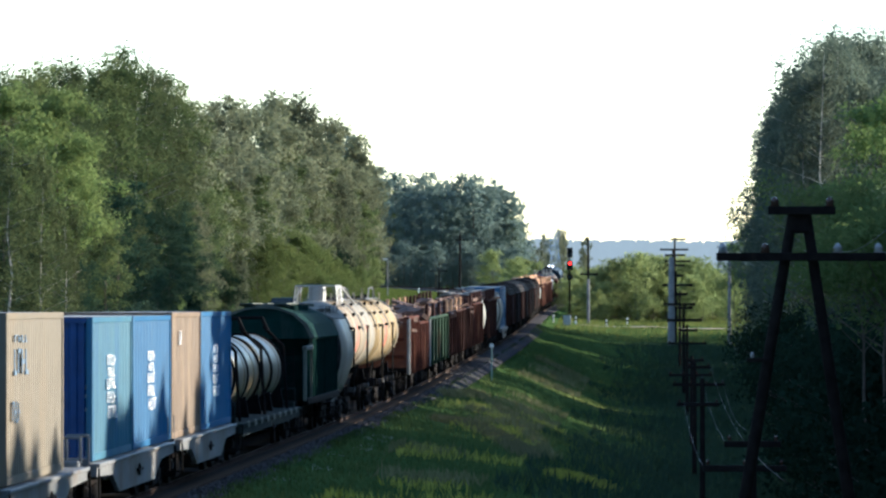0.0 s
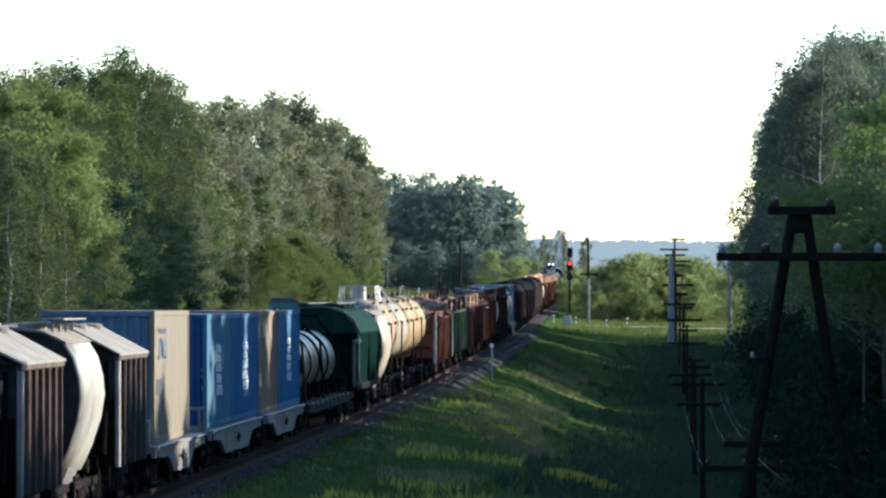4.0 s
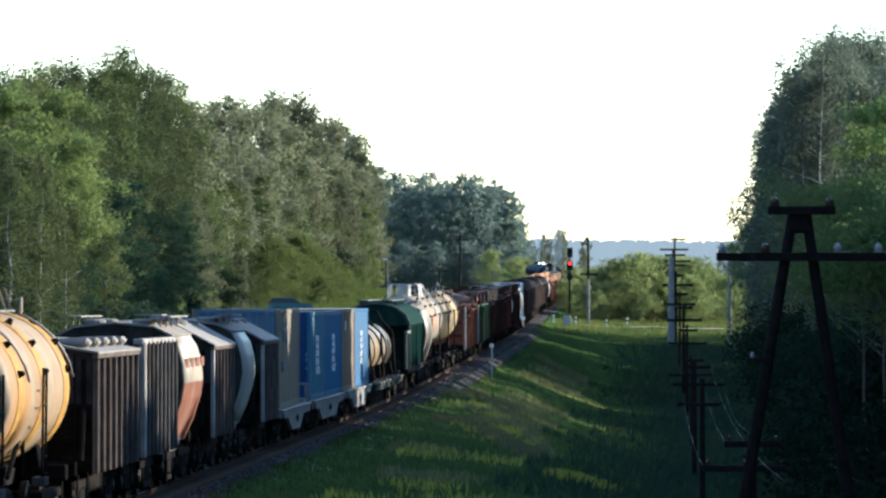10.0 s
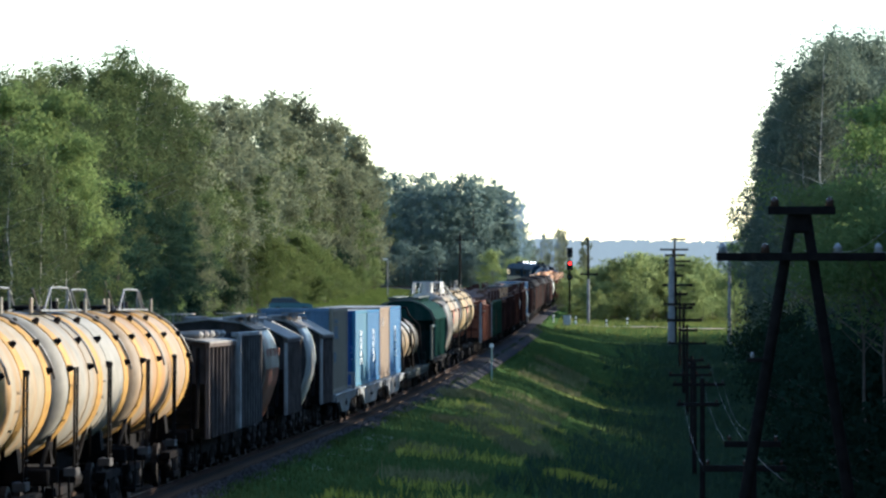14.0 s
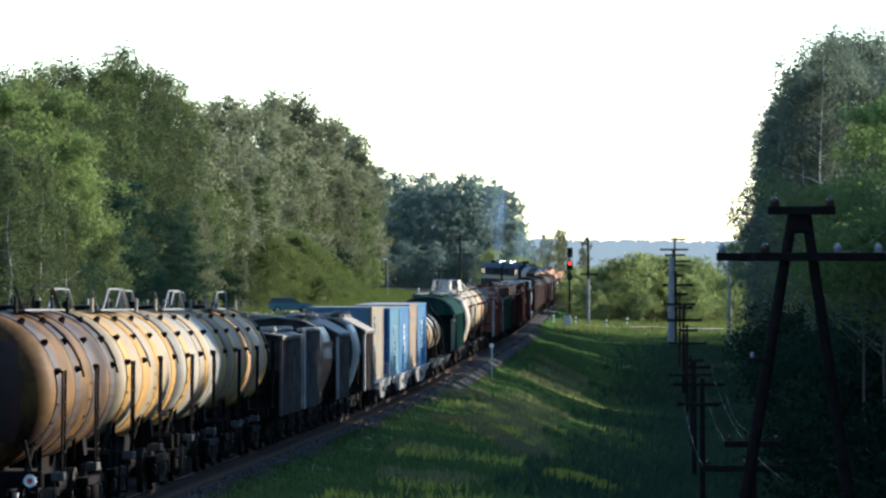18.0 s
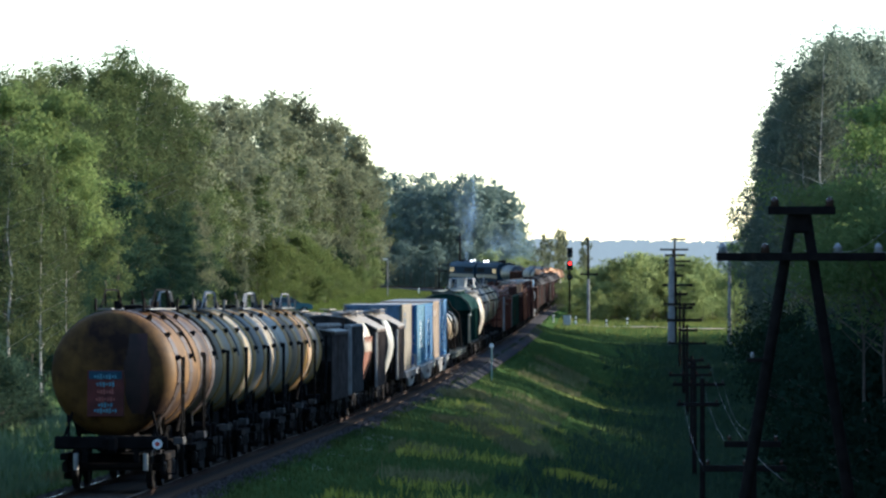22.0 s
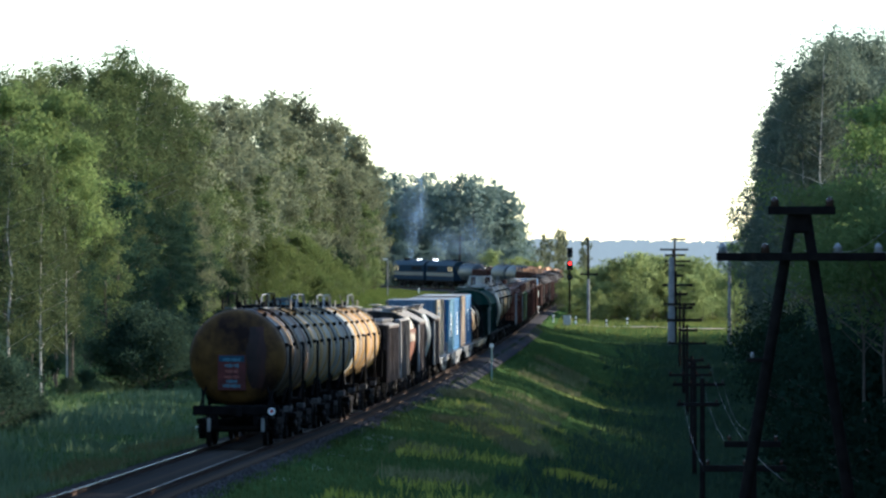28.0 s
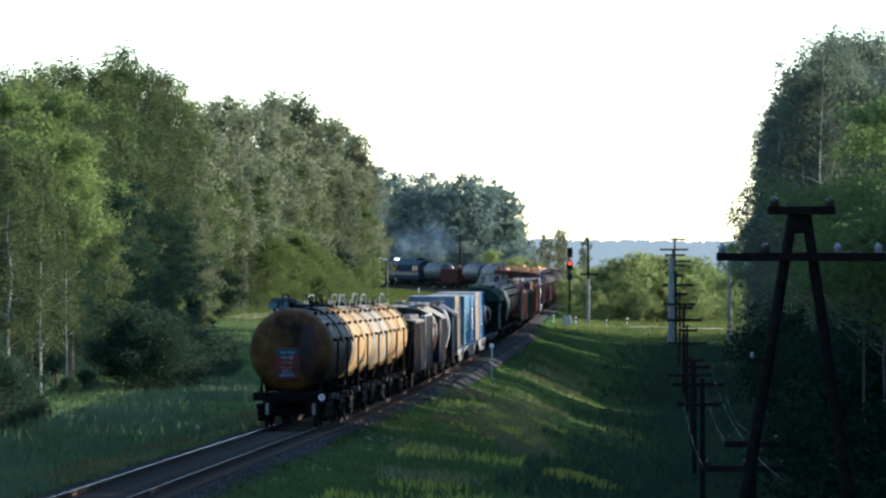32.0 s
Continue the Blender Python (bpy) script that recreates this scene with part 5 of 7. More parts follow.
def flat_wagon(s0, s1, frame_mat, label, deck=1.05, belly=True):
    L = s1 - s0
    half = L / 2 - 2.2
    w = thing("flat_wagon", label, "flat wagon", "wagons of the freight train")
    running_gear(w, half, L, frame_mat, sill=False)
    bm = bmesh.new()
    box(bm, 0, 0, deck - 0.09, 2.5, L - 1.2, 0.14, 0.02)
    part("deck", bm, frame_mat, w)
    dip = 0.66 if belly else 0.32
    for q in (-1, 1):
        bm = bmesh.new()
        hb = half - 1.5
        outline = [(-L / 2 + 0.6, deck - 0.02), (L / 2 - 0.6, deck - 0.02), (L / 2 - 0.6, deck - 0.25), (half - 0.9, deck - 0.30), (hb - 0.6, deck - dip), (-hb + 0.6, deck - dip), (-half + 0.9, deck - 0.30), (-L / 2 + 0.6, deck - 0.25)]
        a = [bm.verts.new((q * 1.24, y, z)) for y, z in outline]
        b = [bm.verts.new((q * 1.34, y, z)) for y, z in outline]
        bm.faces.new(a)
        bm.faces.new(b[::-1])
        for i in range(8):
            bm.faces.new((a[i], a[(i + 1) % 8], b[(i + 1) % 8], b[i]))
        bmesh.ops.recalc_face_normals(bm, faces=bm.faces)
        part("side_sill", bm, frame_mat, w)
        bm = bmesh.new()
        box(bm, q * 1.36, 0, deck - 0.05, 0.06, L - 1.3, 0.07, 0.01)
        part("flange", bm, frame_mat, w)
    bm = bmesh.new()
    rod(bm, (1.38, -0.4, deck - 0.35), (1.38, 0.4, deck - 0.35), 0.03, seg=6)
    lathe(bm, [(1.36, 0.11), (1.39, 0.11), (1.39, 0.08), (1.36, 0.08)], 12, "X", (0, 0, deck - 0.35))
    part("brake_wheel", bm, M_BLACK, w)
    for q in (-1, 1):
        for y in (L / 2 - 0.5, -L / 2 + 0.5):
            bm = bmesh.new()
            rod(bm, (q * 1.2, y, deck - 0.1), (q * 1.2, y, deck + 0.5), 0.03, seg=6)
            rod(bm, (q * 0.8, y, deck - 0.1), (q * 0.8, y, deck + 0.5), 0.03, seg=6)
            rod(bm, (q * 0.8, y, deck + 0.5), (q * 1.2, y, deck + 0.5), 0.03, seg=6)
            part("end_rail", bm, frame_mat, w)
    place_wagon(w, (s0 + s1) / 2, half)
    return w


def container(s0, s1, paint, end, label, words=None, height=2.64, deck=1.06, width=1.22):
    """Shipping container with corrugated sides, corner posts and rails; rides on a flat wagon."""
    L = s1 - s0 - 0.08
    w = thing("shipping_container", label, "container", "containers on the train")
    z0, z1 = deck, deck + height
    wave = []
    n = int(L / 0.28)
    for k in range(n):
        y = -L / 2 + 0.12 + (L - 0.24) * k / n
        d = (L - 0.24) / n
        wave += [(y, 0.0), (y + d * 0.35, 0.0), (y + d * 0.5, -0.022), (y + d * 0.85, -0.022)]
    wave.append((L / 2 - 0.12, 0.0))
    for q in (-1, 1):
        bm = bmesh.new()
        lo = [bm.verts.new((q * (width - 0.02 + x), y, z0 + 0.12)) for y, x in wave]
        hi = [bm.verts.new((q * (width - 0.02 + x), y, z1 - 0.1)) for y, x in wave]
        for i in range(len(wave) - 1):
            bm.faces.new((lo[i], lo[i + 1], hi[i + 1], hi[i]))
        part("side_panel", bm, paint, w)
        for e in (-1, 1):
            bm = bmesh.new()
            box(bm, q * (width - 0.06), e * (L / 2 - 0.06), (z0 + z1) / 2, 0.12, 0.12, height - 0.004, 0.01)
            part("corner_post", bm, paint, w)
        for z, k in ((z0 + 0.07, 0.13), (z1 - 0.055, 0.1)):
            bm = bmesh.new()
            box(bm, q * (width - 0.055), 0, z, 0.1, L - 0.24, k)
            part("side_rail", bm, paint, w)
    for e in (-1, 1):
        bm = bmesh.new()
        x = -width + 0.14
        m = 8
        d = (2 * width - 0.28) / m
        pts = []
        for k in range(m):
            pts += [(x + k * d, 0), (x + k * d + d * 0.4, 0), (x + k * d + d * 0.5, 0.035), (x + k * d + d * 0.9, 0.035)]
        pts.append((width - 0.14, 0))
        lo = [bm.verts.new((a, e * (L / 2 - 0.03 - b), z0 + 0.1)) for a, b in pts]
        hi = [bm.verts.new((a, e * (L / 2 - 0.03 - b), z1 - 0.1)) for a, b in pts]
        for i in range(len(pts) - 1):
            bm.faces.new((lo[i], lo[i + 1], hi[i + 1], hi[i]))
        part("end_panel", bm, end, w)
        bm = bmesh.new()
        box(bm, 0, e * (L / 2 - 0.06), z1 - 0.06, 2 * width - 0.24, 0.11, 0.11)
        part("end_rail", bm, end, w)
        bm = bmesh.new()
        box(bm, 0, e * (L / 2 - 0.06), z0 + 0.06, 2 * width - 0.24, 0.11, 0.11)
        part("end_rail", bm, end, w)
    bm = bmesh.new()
    box(bm, 0, 0, z1 - 0.02, 2 * width - 0.02, L - 0.02, 0.03)
    part("roof", bm, M_CONTROOF, w)
    for k, (y, z, wd, ht, m) in enumerate(words or []):
        rng = random.Random(k * 7 + int(L * 10))
        bm = bmesh.new()
        for j in range(4):
            yy = y - wd / 2 + wd * (j + 0.5) / 4
            box(bm, width + 0.004, yy - wd * 0.07, deck + z, 0.014, wd * 0.055, ht * rng.uniform(0.8, 1.0))
            box(bm, width + 0.0045, yy, deck + z + ht * rng.choice((-0.42, 0.0, 0.42)), 0.014, wd * 0.17, ht * 0.18)
        part("marking", bm, m, w)
    place_wagon(w, (s0 + s1) / 2, max(1.5, L / 2 - 0.5))
    return w


def end_bars(w, L, deck):
    """Unreadable white print on the rear doors."""
    for z, xs, wd, ht in ((1.98, -0.55, 0.55, 0.08), (1.78, -0.55, 0.35, 0.07), (1.35, -0.2, 0.3, 0.08), (1.2, -0.2, 0.42, 0.07), (1.05, -0.25, 0.4, 0.07), (1.35, 0.6, 0.5, 0.08), (1.2, 0.6, 0.4, 0.07), (0.95, 0.6, 0.5, 0.07)):
        bm = bmesh.new()
        box(bm, xs + 0.35, -L / 2 + 0.02, deck + z, wd, 0.02, ht)
        part("marking", bm, M_WHITEPAINT, w)


# ---- paints of the train ----
M_PLATEBLUE = mat("plate_blue", (0.085, 0.24, 0.31), 0.5)
M_PLATERED = mat("plate_red", (0.30, 0.09, 0.075), 0.5)
M_CONTROOF = mat("container_roof", (0.26, 0.27, 0.27), 0.8, vary=0.2, stain=(0.2, 0.14, 0.10), stain_amount=0.35, spec=0.1)
P_TANKBROWN = mat("tank_ochre_brown", (0.105, 0.056, 0.016), 0.62, vary=0.35, scale=1.6, stain=(0.018, 0.009, 0.007), stain_amount=0.66, stain_scale=(0.7, 0.45, 0.55), spec=0.1)
# Gold ring stains: tank bands with low-sun highlights put into the colour
P_TANKCREAM = mat("tank_cream", (0.215, 0.185, 0.130), 0.62, vary=0.2, stain=(0.25, 0.15, 0.055), stain_amount=0.58, stain_scale=(0.12, 1.1, 0.06), spec=0.1)
P_TANKTAN = mat("tank_tan", (0.225, 0.180, 0.125), 0.62, vary=0.25, stain=(0.26, 0.145, 0.06), stain_amount=0.60, stain_scale=(0.12, 0.9, 0.06), spec=0.1)
P_TANKGREY = mat("tank_grey", (0.205, 0.195, 0.165), 0.62, vary=0.2, stain=(0.24, 0.16, 0.075), stain_amount=0.45, stain_scale=(0.15, 1.1, 0.08), spec=0.1)
P_TANKWHITE = mat("tank_white", (0.225, 0.212, 0.180), 0.62, vary=0.15, stain=(0.26, 0.155, 0.06), stain_amount=0.52, stain_scale=(0.1, 0.7, 0.08), spec=0.1)
P_TANKBAND = mat("tank_band_cream", (0.30, 0.265, 0.195), 0.62, vary=0.2, stain=(0.25, 0.15, 0.07), stain_amount=0.45, spec=0.1)
P_DARKBROWN = mat("hopper_dark_brown", (0.020, 0.0155, 0.0145), 0.85, vary=0.35, stain=(0.055, 0.036, 0.028), stain_amount=0.45, stain_scale=(2, 2, 0.4), spec=0.06)
P_BROWN = mat("hopper_brown", (0.038, 0.020, 0.016), 0.85, vary=0.35, stain=(0.060, 0.042, 0.036), stain_amount=0.4, stain_scale=(3, 3, 0.3), spec=0.06)
P_DARKBLUE = mat("gondola_dark_grey", (0.022, 0.026, 0.034), 0.85, vary=0.35, stain=(0.07, 0.06, 0.055), stain_amount=0.4, stain_scale=(2, 2, 0.3), spec=0.06)
P_GREYRIB = mat("pale_grey_rib", (0.24, 0.24, 0.23), 0.85, vary=0.3, stain=(0.14, 0.1, 0.08), stain_amount=0.45, stain_scale=(3, 3, 0.5), spec=0.06)
P_DARKRIB = mat("dull_grey_rib", (0.070, 0.068, 0.066), 0.85, vary=0.35, stain=(0.035, 0.026, 0.022), stain_amount=0.5, stain_scale=(3, 3, 0.4), spec=0.06)
P_RIBPALE = mat("thin_pale_rib", (0.092, 0.078, 0.072), 0.85, vary=0.35, stain=(0.05, 0.032, 0.026), stain_amount=0.45, stain_scale=(3, 3, 0.4), spec=0.06)
P_ROOFDARK = mat("roof_sooty_grey", (0.075, 0.070, 0.068), 0.9, vary=0.3, stain=(0.045, 0.035, 0.03), stain_amount=0.45, spec=0.05)
P_ROOFGREY = mat("roof_pale_grey", (0.215, 0.205, 0.185), 0.8, vary=0.25, stain=(0.17, 0.12, 0.085), stain_amount=0.42, stain_scale=(0.8, 0.8, 1), spec=0.1)
P_CREAM = mat("hopper_cream", (0.255, 0.230, 0.185), 0.42, vary=0.2, stain=(0.20, 0.13, 0.09), stain_amount=0.42, stain_scale=(1.2, 1.2, 0.35), spec=0.16)
P_WHITE = mat("hopper_white", (0.255, 0.258, 0.238), 0.42, vary=0.15, stain=(0.18, 0.155, 0.125), stain_amount=0.42, stain_scale=(1.2, 1.2, 0.35), spec=0.16)
P_PINK = mat("faded_pink", (0.150, 0.058, 0.034), 0.5, vary=0.3, stain=(0.20, 0.12, 0.09), stain_amount=0.42, spec=0.16)
P_ENDBLACK = mat("dark_end", (0.03, 0.028, 0.027), 0.85, vary=0.5, stain=(0.08, 0.055, 0.04), stain_amount=0.35, spec=0.06)
P_GREEN = mat("dark_green_paint", (0.0045, 0.014, 0.0125), 0.95, spec=0.0, vary=0.3, stain=(0.010, 0.014, 0.012), stain_amount=0.35, stain_scale=(1.5, 1.5, 0.3))
P_GREENTOP = mat("green_roof", (0.007, 0.027, 0.023), 0.9, spec=0.03, vary=0.25, stain=(0.03, 0.042, 0.036), stain_amount=0.25)
P_RED = mat("rust_red", (0.072, 0.025, 0.017), 0.85, vary=0.4, stain=(0.18, 0.08, 0.045), stain_amount=0.4, stain_scale=(2, 2, 0.3), spec=0.06)
P_REDDARK = mat("rust_dark", (0.036, 0.016, 0.013), 0.85, vary=0.4, stain=(0.075, 0.032, 0.022), stain_amount=0.42, stain_scale=(2, 2, 0.3), spec=0.06)
P_MIDGREEN = mat("gondola_green", (0.025, 0.05, 0.030), 0.85, vary=0.3, stain=(0.08, 0.05, 0.03), stain_amount=0.4, stain_scale=(2, 2, 0.3), spec=0.06)
P_SCRAP = mat("scrap", (0.11, 0.055, 0.035), 0.8, vary=0.6, scale=2.5, stain=(0.06, 0.045, 0.04), stain_amount=0.5, stain_scale=(2, 2, 2))
P_SCRAPLIGHT = mat("timber_load", (0.45, 0.24, 0.12), 0.75, vary=0.5, scale=2.5, stain=(0.12, 0.08, 0.05), stain_amount=0.4, stain_scale=(2, 2, 2))
P_CBLUE = mat("container_blue", (0.020, 0.105, 0.225), 0.42, vary=0.15, stain=(0.05, 0.13, 0.22), stain_amount=0.42, stain_scale=(1.5, 1.5, 0.2), spec=0.16)
P_CLIGHTBLUE = mat("container_faded_blue", (0.052, 0.145, 0.205), 0.42, vary=0.15, stain=(0.030, 0.115, 0.215), stain_amount=0.5, stain_scale=(0.4, 1.2, 0.15), spec=0.16)
P_CNAVY = mat("container_navy_end", (0.012, 0.05, 0.17), 0.45, vary=0.2)
P_CBROWN = mat("container_tan_brown", (0.165, 0.122, 0.085), 0.45, vary=0.2, stain=(0.30, 0.22, 0.14), stain_amount=0.38, stain_scale=(0.4, 1.2, 0.15), spec=0.16)
P_CCREAM = mat("container_cream", (0.175, 0.155, 0.118), 0.45, vary=0.12, stain=(0.20, 0.165, 0.115), stain_amount=0.45, stain_scale=(0.4, 1.0, 0.2), spec=0.16)
P_CGREYBLUE = mat("container_greyblue_end", (0.10, 0.165, 0.24), 0.5, vary=0.2, stain=(0.11, 0.15, 0.2), stain_amount=0.4)
P_RINGBAND = mat("ring_band_pale", (0.17, 0.14, 0.095), 0.35, vary=0.2)
# The gold stain puts low sunlight on the silver shell
P_TANKSILVER = mat("tank_silver", (0.20, 0.18, 0.145), 0.35, 0.2, vary=0.2, stain=(0.34, 0.21, 0.07), stain_amount=0.55, stain_scale=(0.8, 1.5, 0.4))
P_FLATDARK = mat("flat_black_green", (0.014, 0.020, 0.019), 0.85, vary=0.35, stain=(0.05, 0.045, 0.035), stain_amount=0.35, spec=0.06)
P_TANKGOLD = mat("tank_band_ochre", (0.300, 0.175, 0.045), 0.62, vary=0.25, stain=(0.17, 0.095, 0.03), stain_amount=0.4, spec=0.1)
P_POSTGREEN = mat("grey_green_frame", (0.085, 0.098, 0.080), 0.7, vary=0.25, stain=(0.04, 0.045, 0.036), stain_amount=0.4)
P_LOCOBODY = mat("loco_blue_green", (0.010, 0.021, 0.036), 0.9, vary=0.2, stain=(0.022, 0.032, 0.042), stain_amount=0.35, spec=0.05)
P_LOCOTOP = mat("loco_pale_roof", (0.040, 0.062, 0.085), 0.85, vary=0.2, stain=(0.10, 0.115, 0.13), stain_amount=0.35, spec=0.06)
P_LOCOYELLOW = mat("loco_cream_band", (0.020, 0.028, 0.036), 0.5, vary=0.2)

# ---- the train, from its tail forward (metres along the track at the start) ----
P_SOOTBROWN = mat("soot_brown", (0.018, 0.009, 0.007), 0.6, vary=0.5, stain=(0.045, 0.014, 0.010), stain_amount=0.45)
tank_wagon(-103.7, -92.8, P_TANKBROWN, "rust-stained ochre brown tank wagon, last of the train", last=True, r=1.34, cz=2.46, bands=4, band_mat=P_SOOTBROWN)
tank_wagon(-92.8, -81.2, P_TANKCREAM, "cream tank wagon with brown streaks and bent handrails", bands=4, band_mat=P_TANKGOLD)
tank_wagon(-81.2, -69.6, P_TANKGREY, "grey-white tank wagon with golden rings and black ladders", bands=3, band_mat=P_TANKGOLD)
tank_wagon(-69.6, -57.8, P_TANKTAN, "tan and grey tank wagon with black ladders", bands=4, band_mat=P_TANKGOLD)
ribbed_hopper(-57.2, -49.9, P_DARKBROWN, P_RIBPALE, P_ROOFGREY, "dark brown ribbed hopper wagon with a lumpy pale roof", eave=3.05, ridge=3.25, bumps=True, ribs=8, end=P_ENDBLACK)
gondola(-50.1, -43.0, P_DARKBLUE, P_DARKRIB, "dark ribbed open wagon with a pale corner post and rail", top=3.2, ribs=9, post=P_GREYRIB, rail=P_GREYRIB)
barrel_hopper(-41.2, -36.6, P_CREAM, P_ROOFGREY, P_ENDBLACK, "cream bulging hopper wagon with a faded pink lower band", band=P_PINK)
ribbed_hopper(-35.1, -29.3, P_BROWN, P_RIBPALE, P_ROOFGREY, "brown ribbed hopper wagon with a pale pitched roof", eave=2.98, ridge=3.5, ribs=7, end=P_ENDBLACK, post=P_GREYRIB)
barrel_hopper(-27.0, -23.0, P_WHITE, P_ROOFGREY, P_ENDBLACK, "white bulging hopper wagon with a black end")
ribbed_hopper(-21.7, -16.4, P_DARKBROWN, P_RIBPALE, P_ROOFGREY, "dark brown ribbed hopper wagon with a pale pitched roof", eave=2.98, ridge=3.5, ribs=6, end=P_ENDBLACK, post=P_GREYRIB)
flat_wagon(-13.6, -2.0, M_GREYFRAME, "pale grey fish-bellied container flat wagon")
c1 = container(-12.2, -5.0, P_CCREAM, P_CGREYBLUE, "weathered cream container with a grey-blue ribbed end",
               words=[(-1.9, 2.32, 1.7, 0.12, P_CGREYBLUE), (-1.9, 1.95, 1.8, 0.42, P_CGREYBLUE), (-2.5, 1.15, 0.9, 0.34, P_CGREYBLUE)], height=2.74)
flat_wagon(-1.8, 13.0, M_GREYFRAME, "pale grey fish-bellied container flat wagon with blue containers")
W1 = [(-0.3, 1.82, 1.3, 0.20, M_WHITEPAINT), (-0.3, 1.60, 1.1, 0.18, M_WHITEPAINT), (-0.3, 1.38, 1.4, 0.20, M_WHITEPAINT), (-0.3, 1.12, 1.3, 0.22, M_WHITEPAINT), (-0.1, 0.84, 1.5, 0.24, M_WHITEPAINT)]
c2 = container(-0.9, 5.65, P_CLIGHTBLUE, P_CNAVY, "faded light blue container with white print", words=W1)
end_bars(c2, 6.27, 1.06)
container(5.75, 13.05, P_CBLUE, P_CNAVY, "blue container with white print", words=W1)
flat_wagon(13.2, 27.6, M_GREYFRAME, "pale grey fish-bellied container flat wagon with mixed containers")
container(13.2, 19.5, P_CBROWN, P_CBROWN, "tan and brown container", words=[(-1.4, 2.15, 0.5, 0.3, M_WHITEPAINT)], height=2.70)
container(19.6, 27.2, P_CBLUE, P_CNAVY, "bright blue container with white print", words=W1, height=2.70)
flat_wagon(27.8, 48.0, P_FLATDARK, "dark green flat wagon carrying a round tank", deck=1.0, belly=False)


def strapped_tank(s0, s1):
    L = s1 - s0
    w = thing("tank_container", "silver tank with golden light put into its colour, strapped on a flat wagon", "tank", "")
    bm = bmesh.new()
    lathe(bm, dome_ends(0.98, L / 2 - 0.1, 0.5), 32, "Y", (0, 0, 2.1))
    part("tank_shell", bm, P_TANKSILVER, w, smooth=True)
    for k in range(6):
        y = -L / 2 + 2.0 + k * (L - 4.0) / 5
        bm = bmesh.new()
        lathe(bm, [(y - 0.3, 0.981), (y - 0.28, 1.0), (y + 0.28, 1.0), (y + 0.3, 0.981)], 32, "Y", (0, 0, 2.1))
        part("ring_band", bm, P_RINGBAND, w, "pale ring band")
    for q in (-1, 1):
        for k in range(9):
            bm = bmesh.new()
            box(bm, q * 1.37, -L / 2 + 1.0 + k * (L - 2.0) / 8, 0.93, 0.06, 0.5, 0.14, 0.01)
            part("stake_pocket", bm, P_POSTGREEN, w, "pale green stake pocket")
    for k in range(5):
        y = -L / 2 + 1.2 + k * (L - 2.4) / 4
        bm = bmesh.new()
        lathe(bm, [(y - 0.09, 0.99), (y - 0.09, 1.04), (y + 0.09, 1.04), (y + 0.09, 0.99)], 32, "Y", (0, 0, 2.1))
        part("strap", bm, M_BLACK, w)
        for q in (-1, 1) if k % 2 == 0 else ():
            bm = bmesh.new()
            rod(bm, (q * 1.16, y - 0.25, 1.0), (q * 1.02, y + 0.1, 2.75), 0.045, seg=6)
            rod(bm, (q * 1.02, y + 0.1, 2.75), (q * 0.45, y + 0.2, 3.3), 0.045, seg=6)
            part("stanchion", bm, M_BLACK, w)
        bm = bmesh.new()
        profile(bm, [(-1.05, 1.0), (1.05, 1.0), (0.95, 1.55), (0.5, 1.3), (-0.5, 1.3), (-0.95, 1.55)], y - 0.1, y + 0.1)
        part("cradle", bm, M_BLACK, w)
        if k % 2 == 0:
            bm = bmesh.new()
            rod(bm, (-0.5, y, 3.2), (-0.5, y + 0.3, 3.55), 0.05, seg=6)
            rod(bm, (0.6, y, 3.15), (0.4, y + 0.3, 3.55), 0.05, seg=6)
            rod(bm, (-0.5, y + 0.3, 3.55), (0.4, y + 0.3, 3.55), 0.05, seg=6)
            part("lashing_frame", bm, M_BLACK, w)
    place_wagon(w, (s0 + s1) / 2, L / 2 - 2)


strapped_tank(29.2, 46.6)


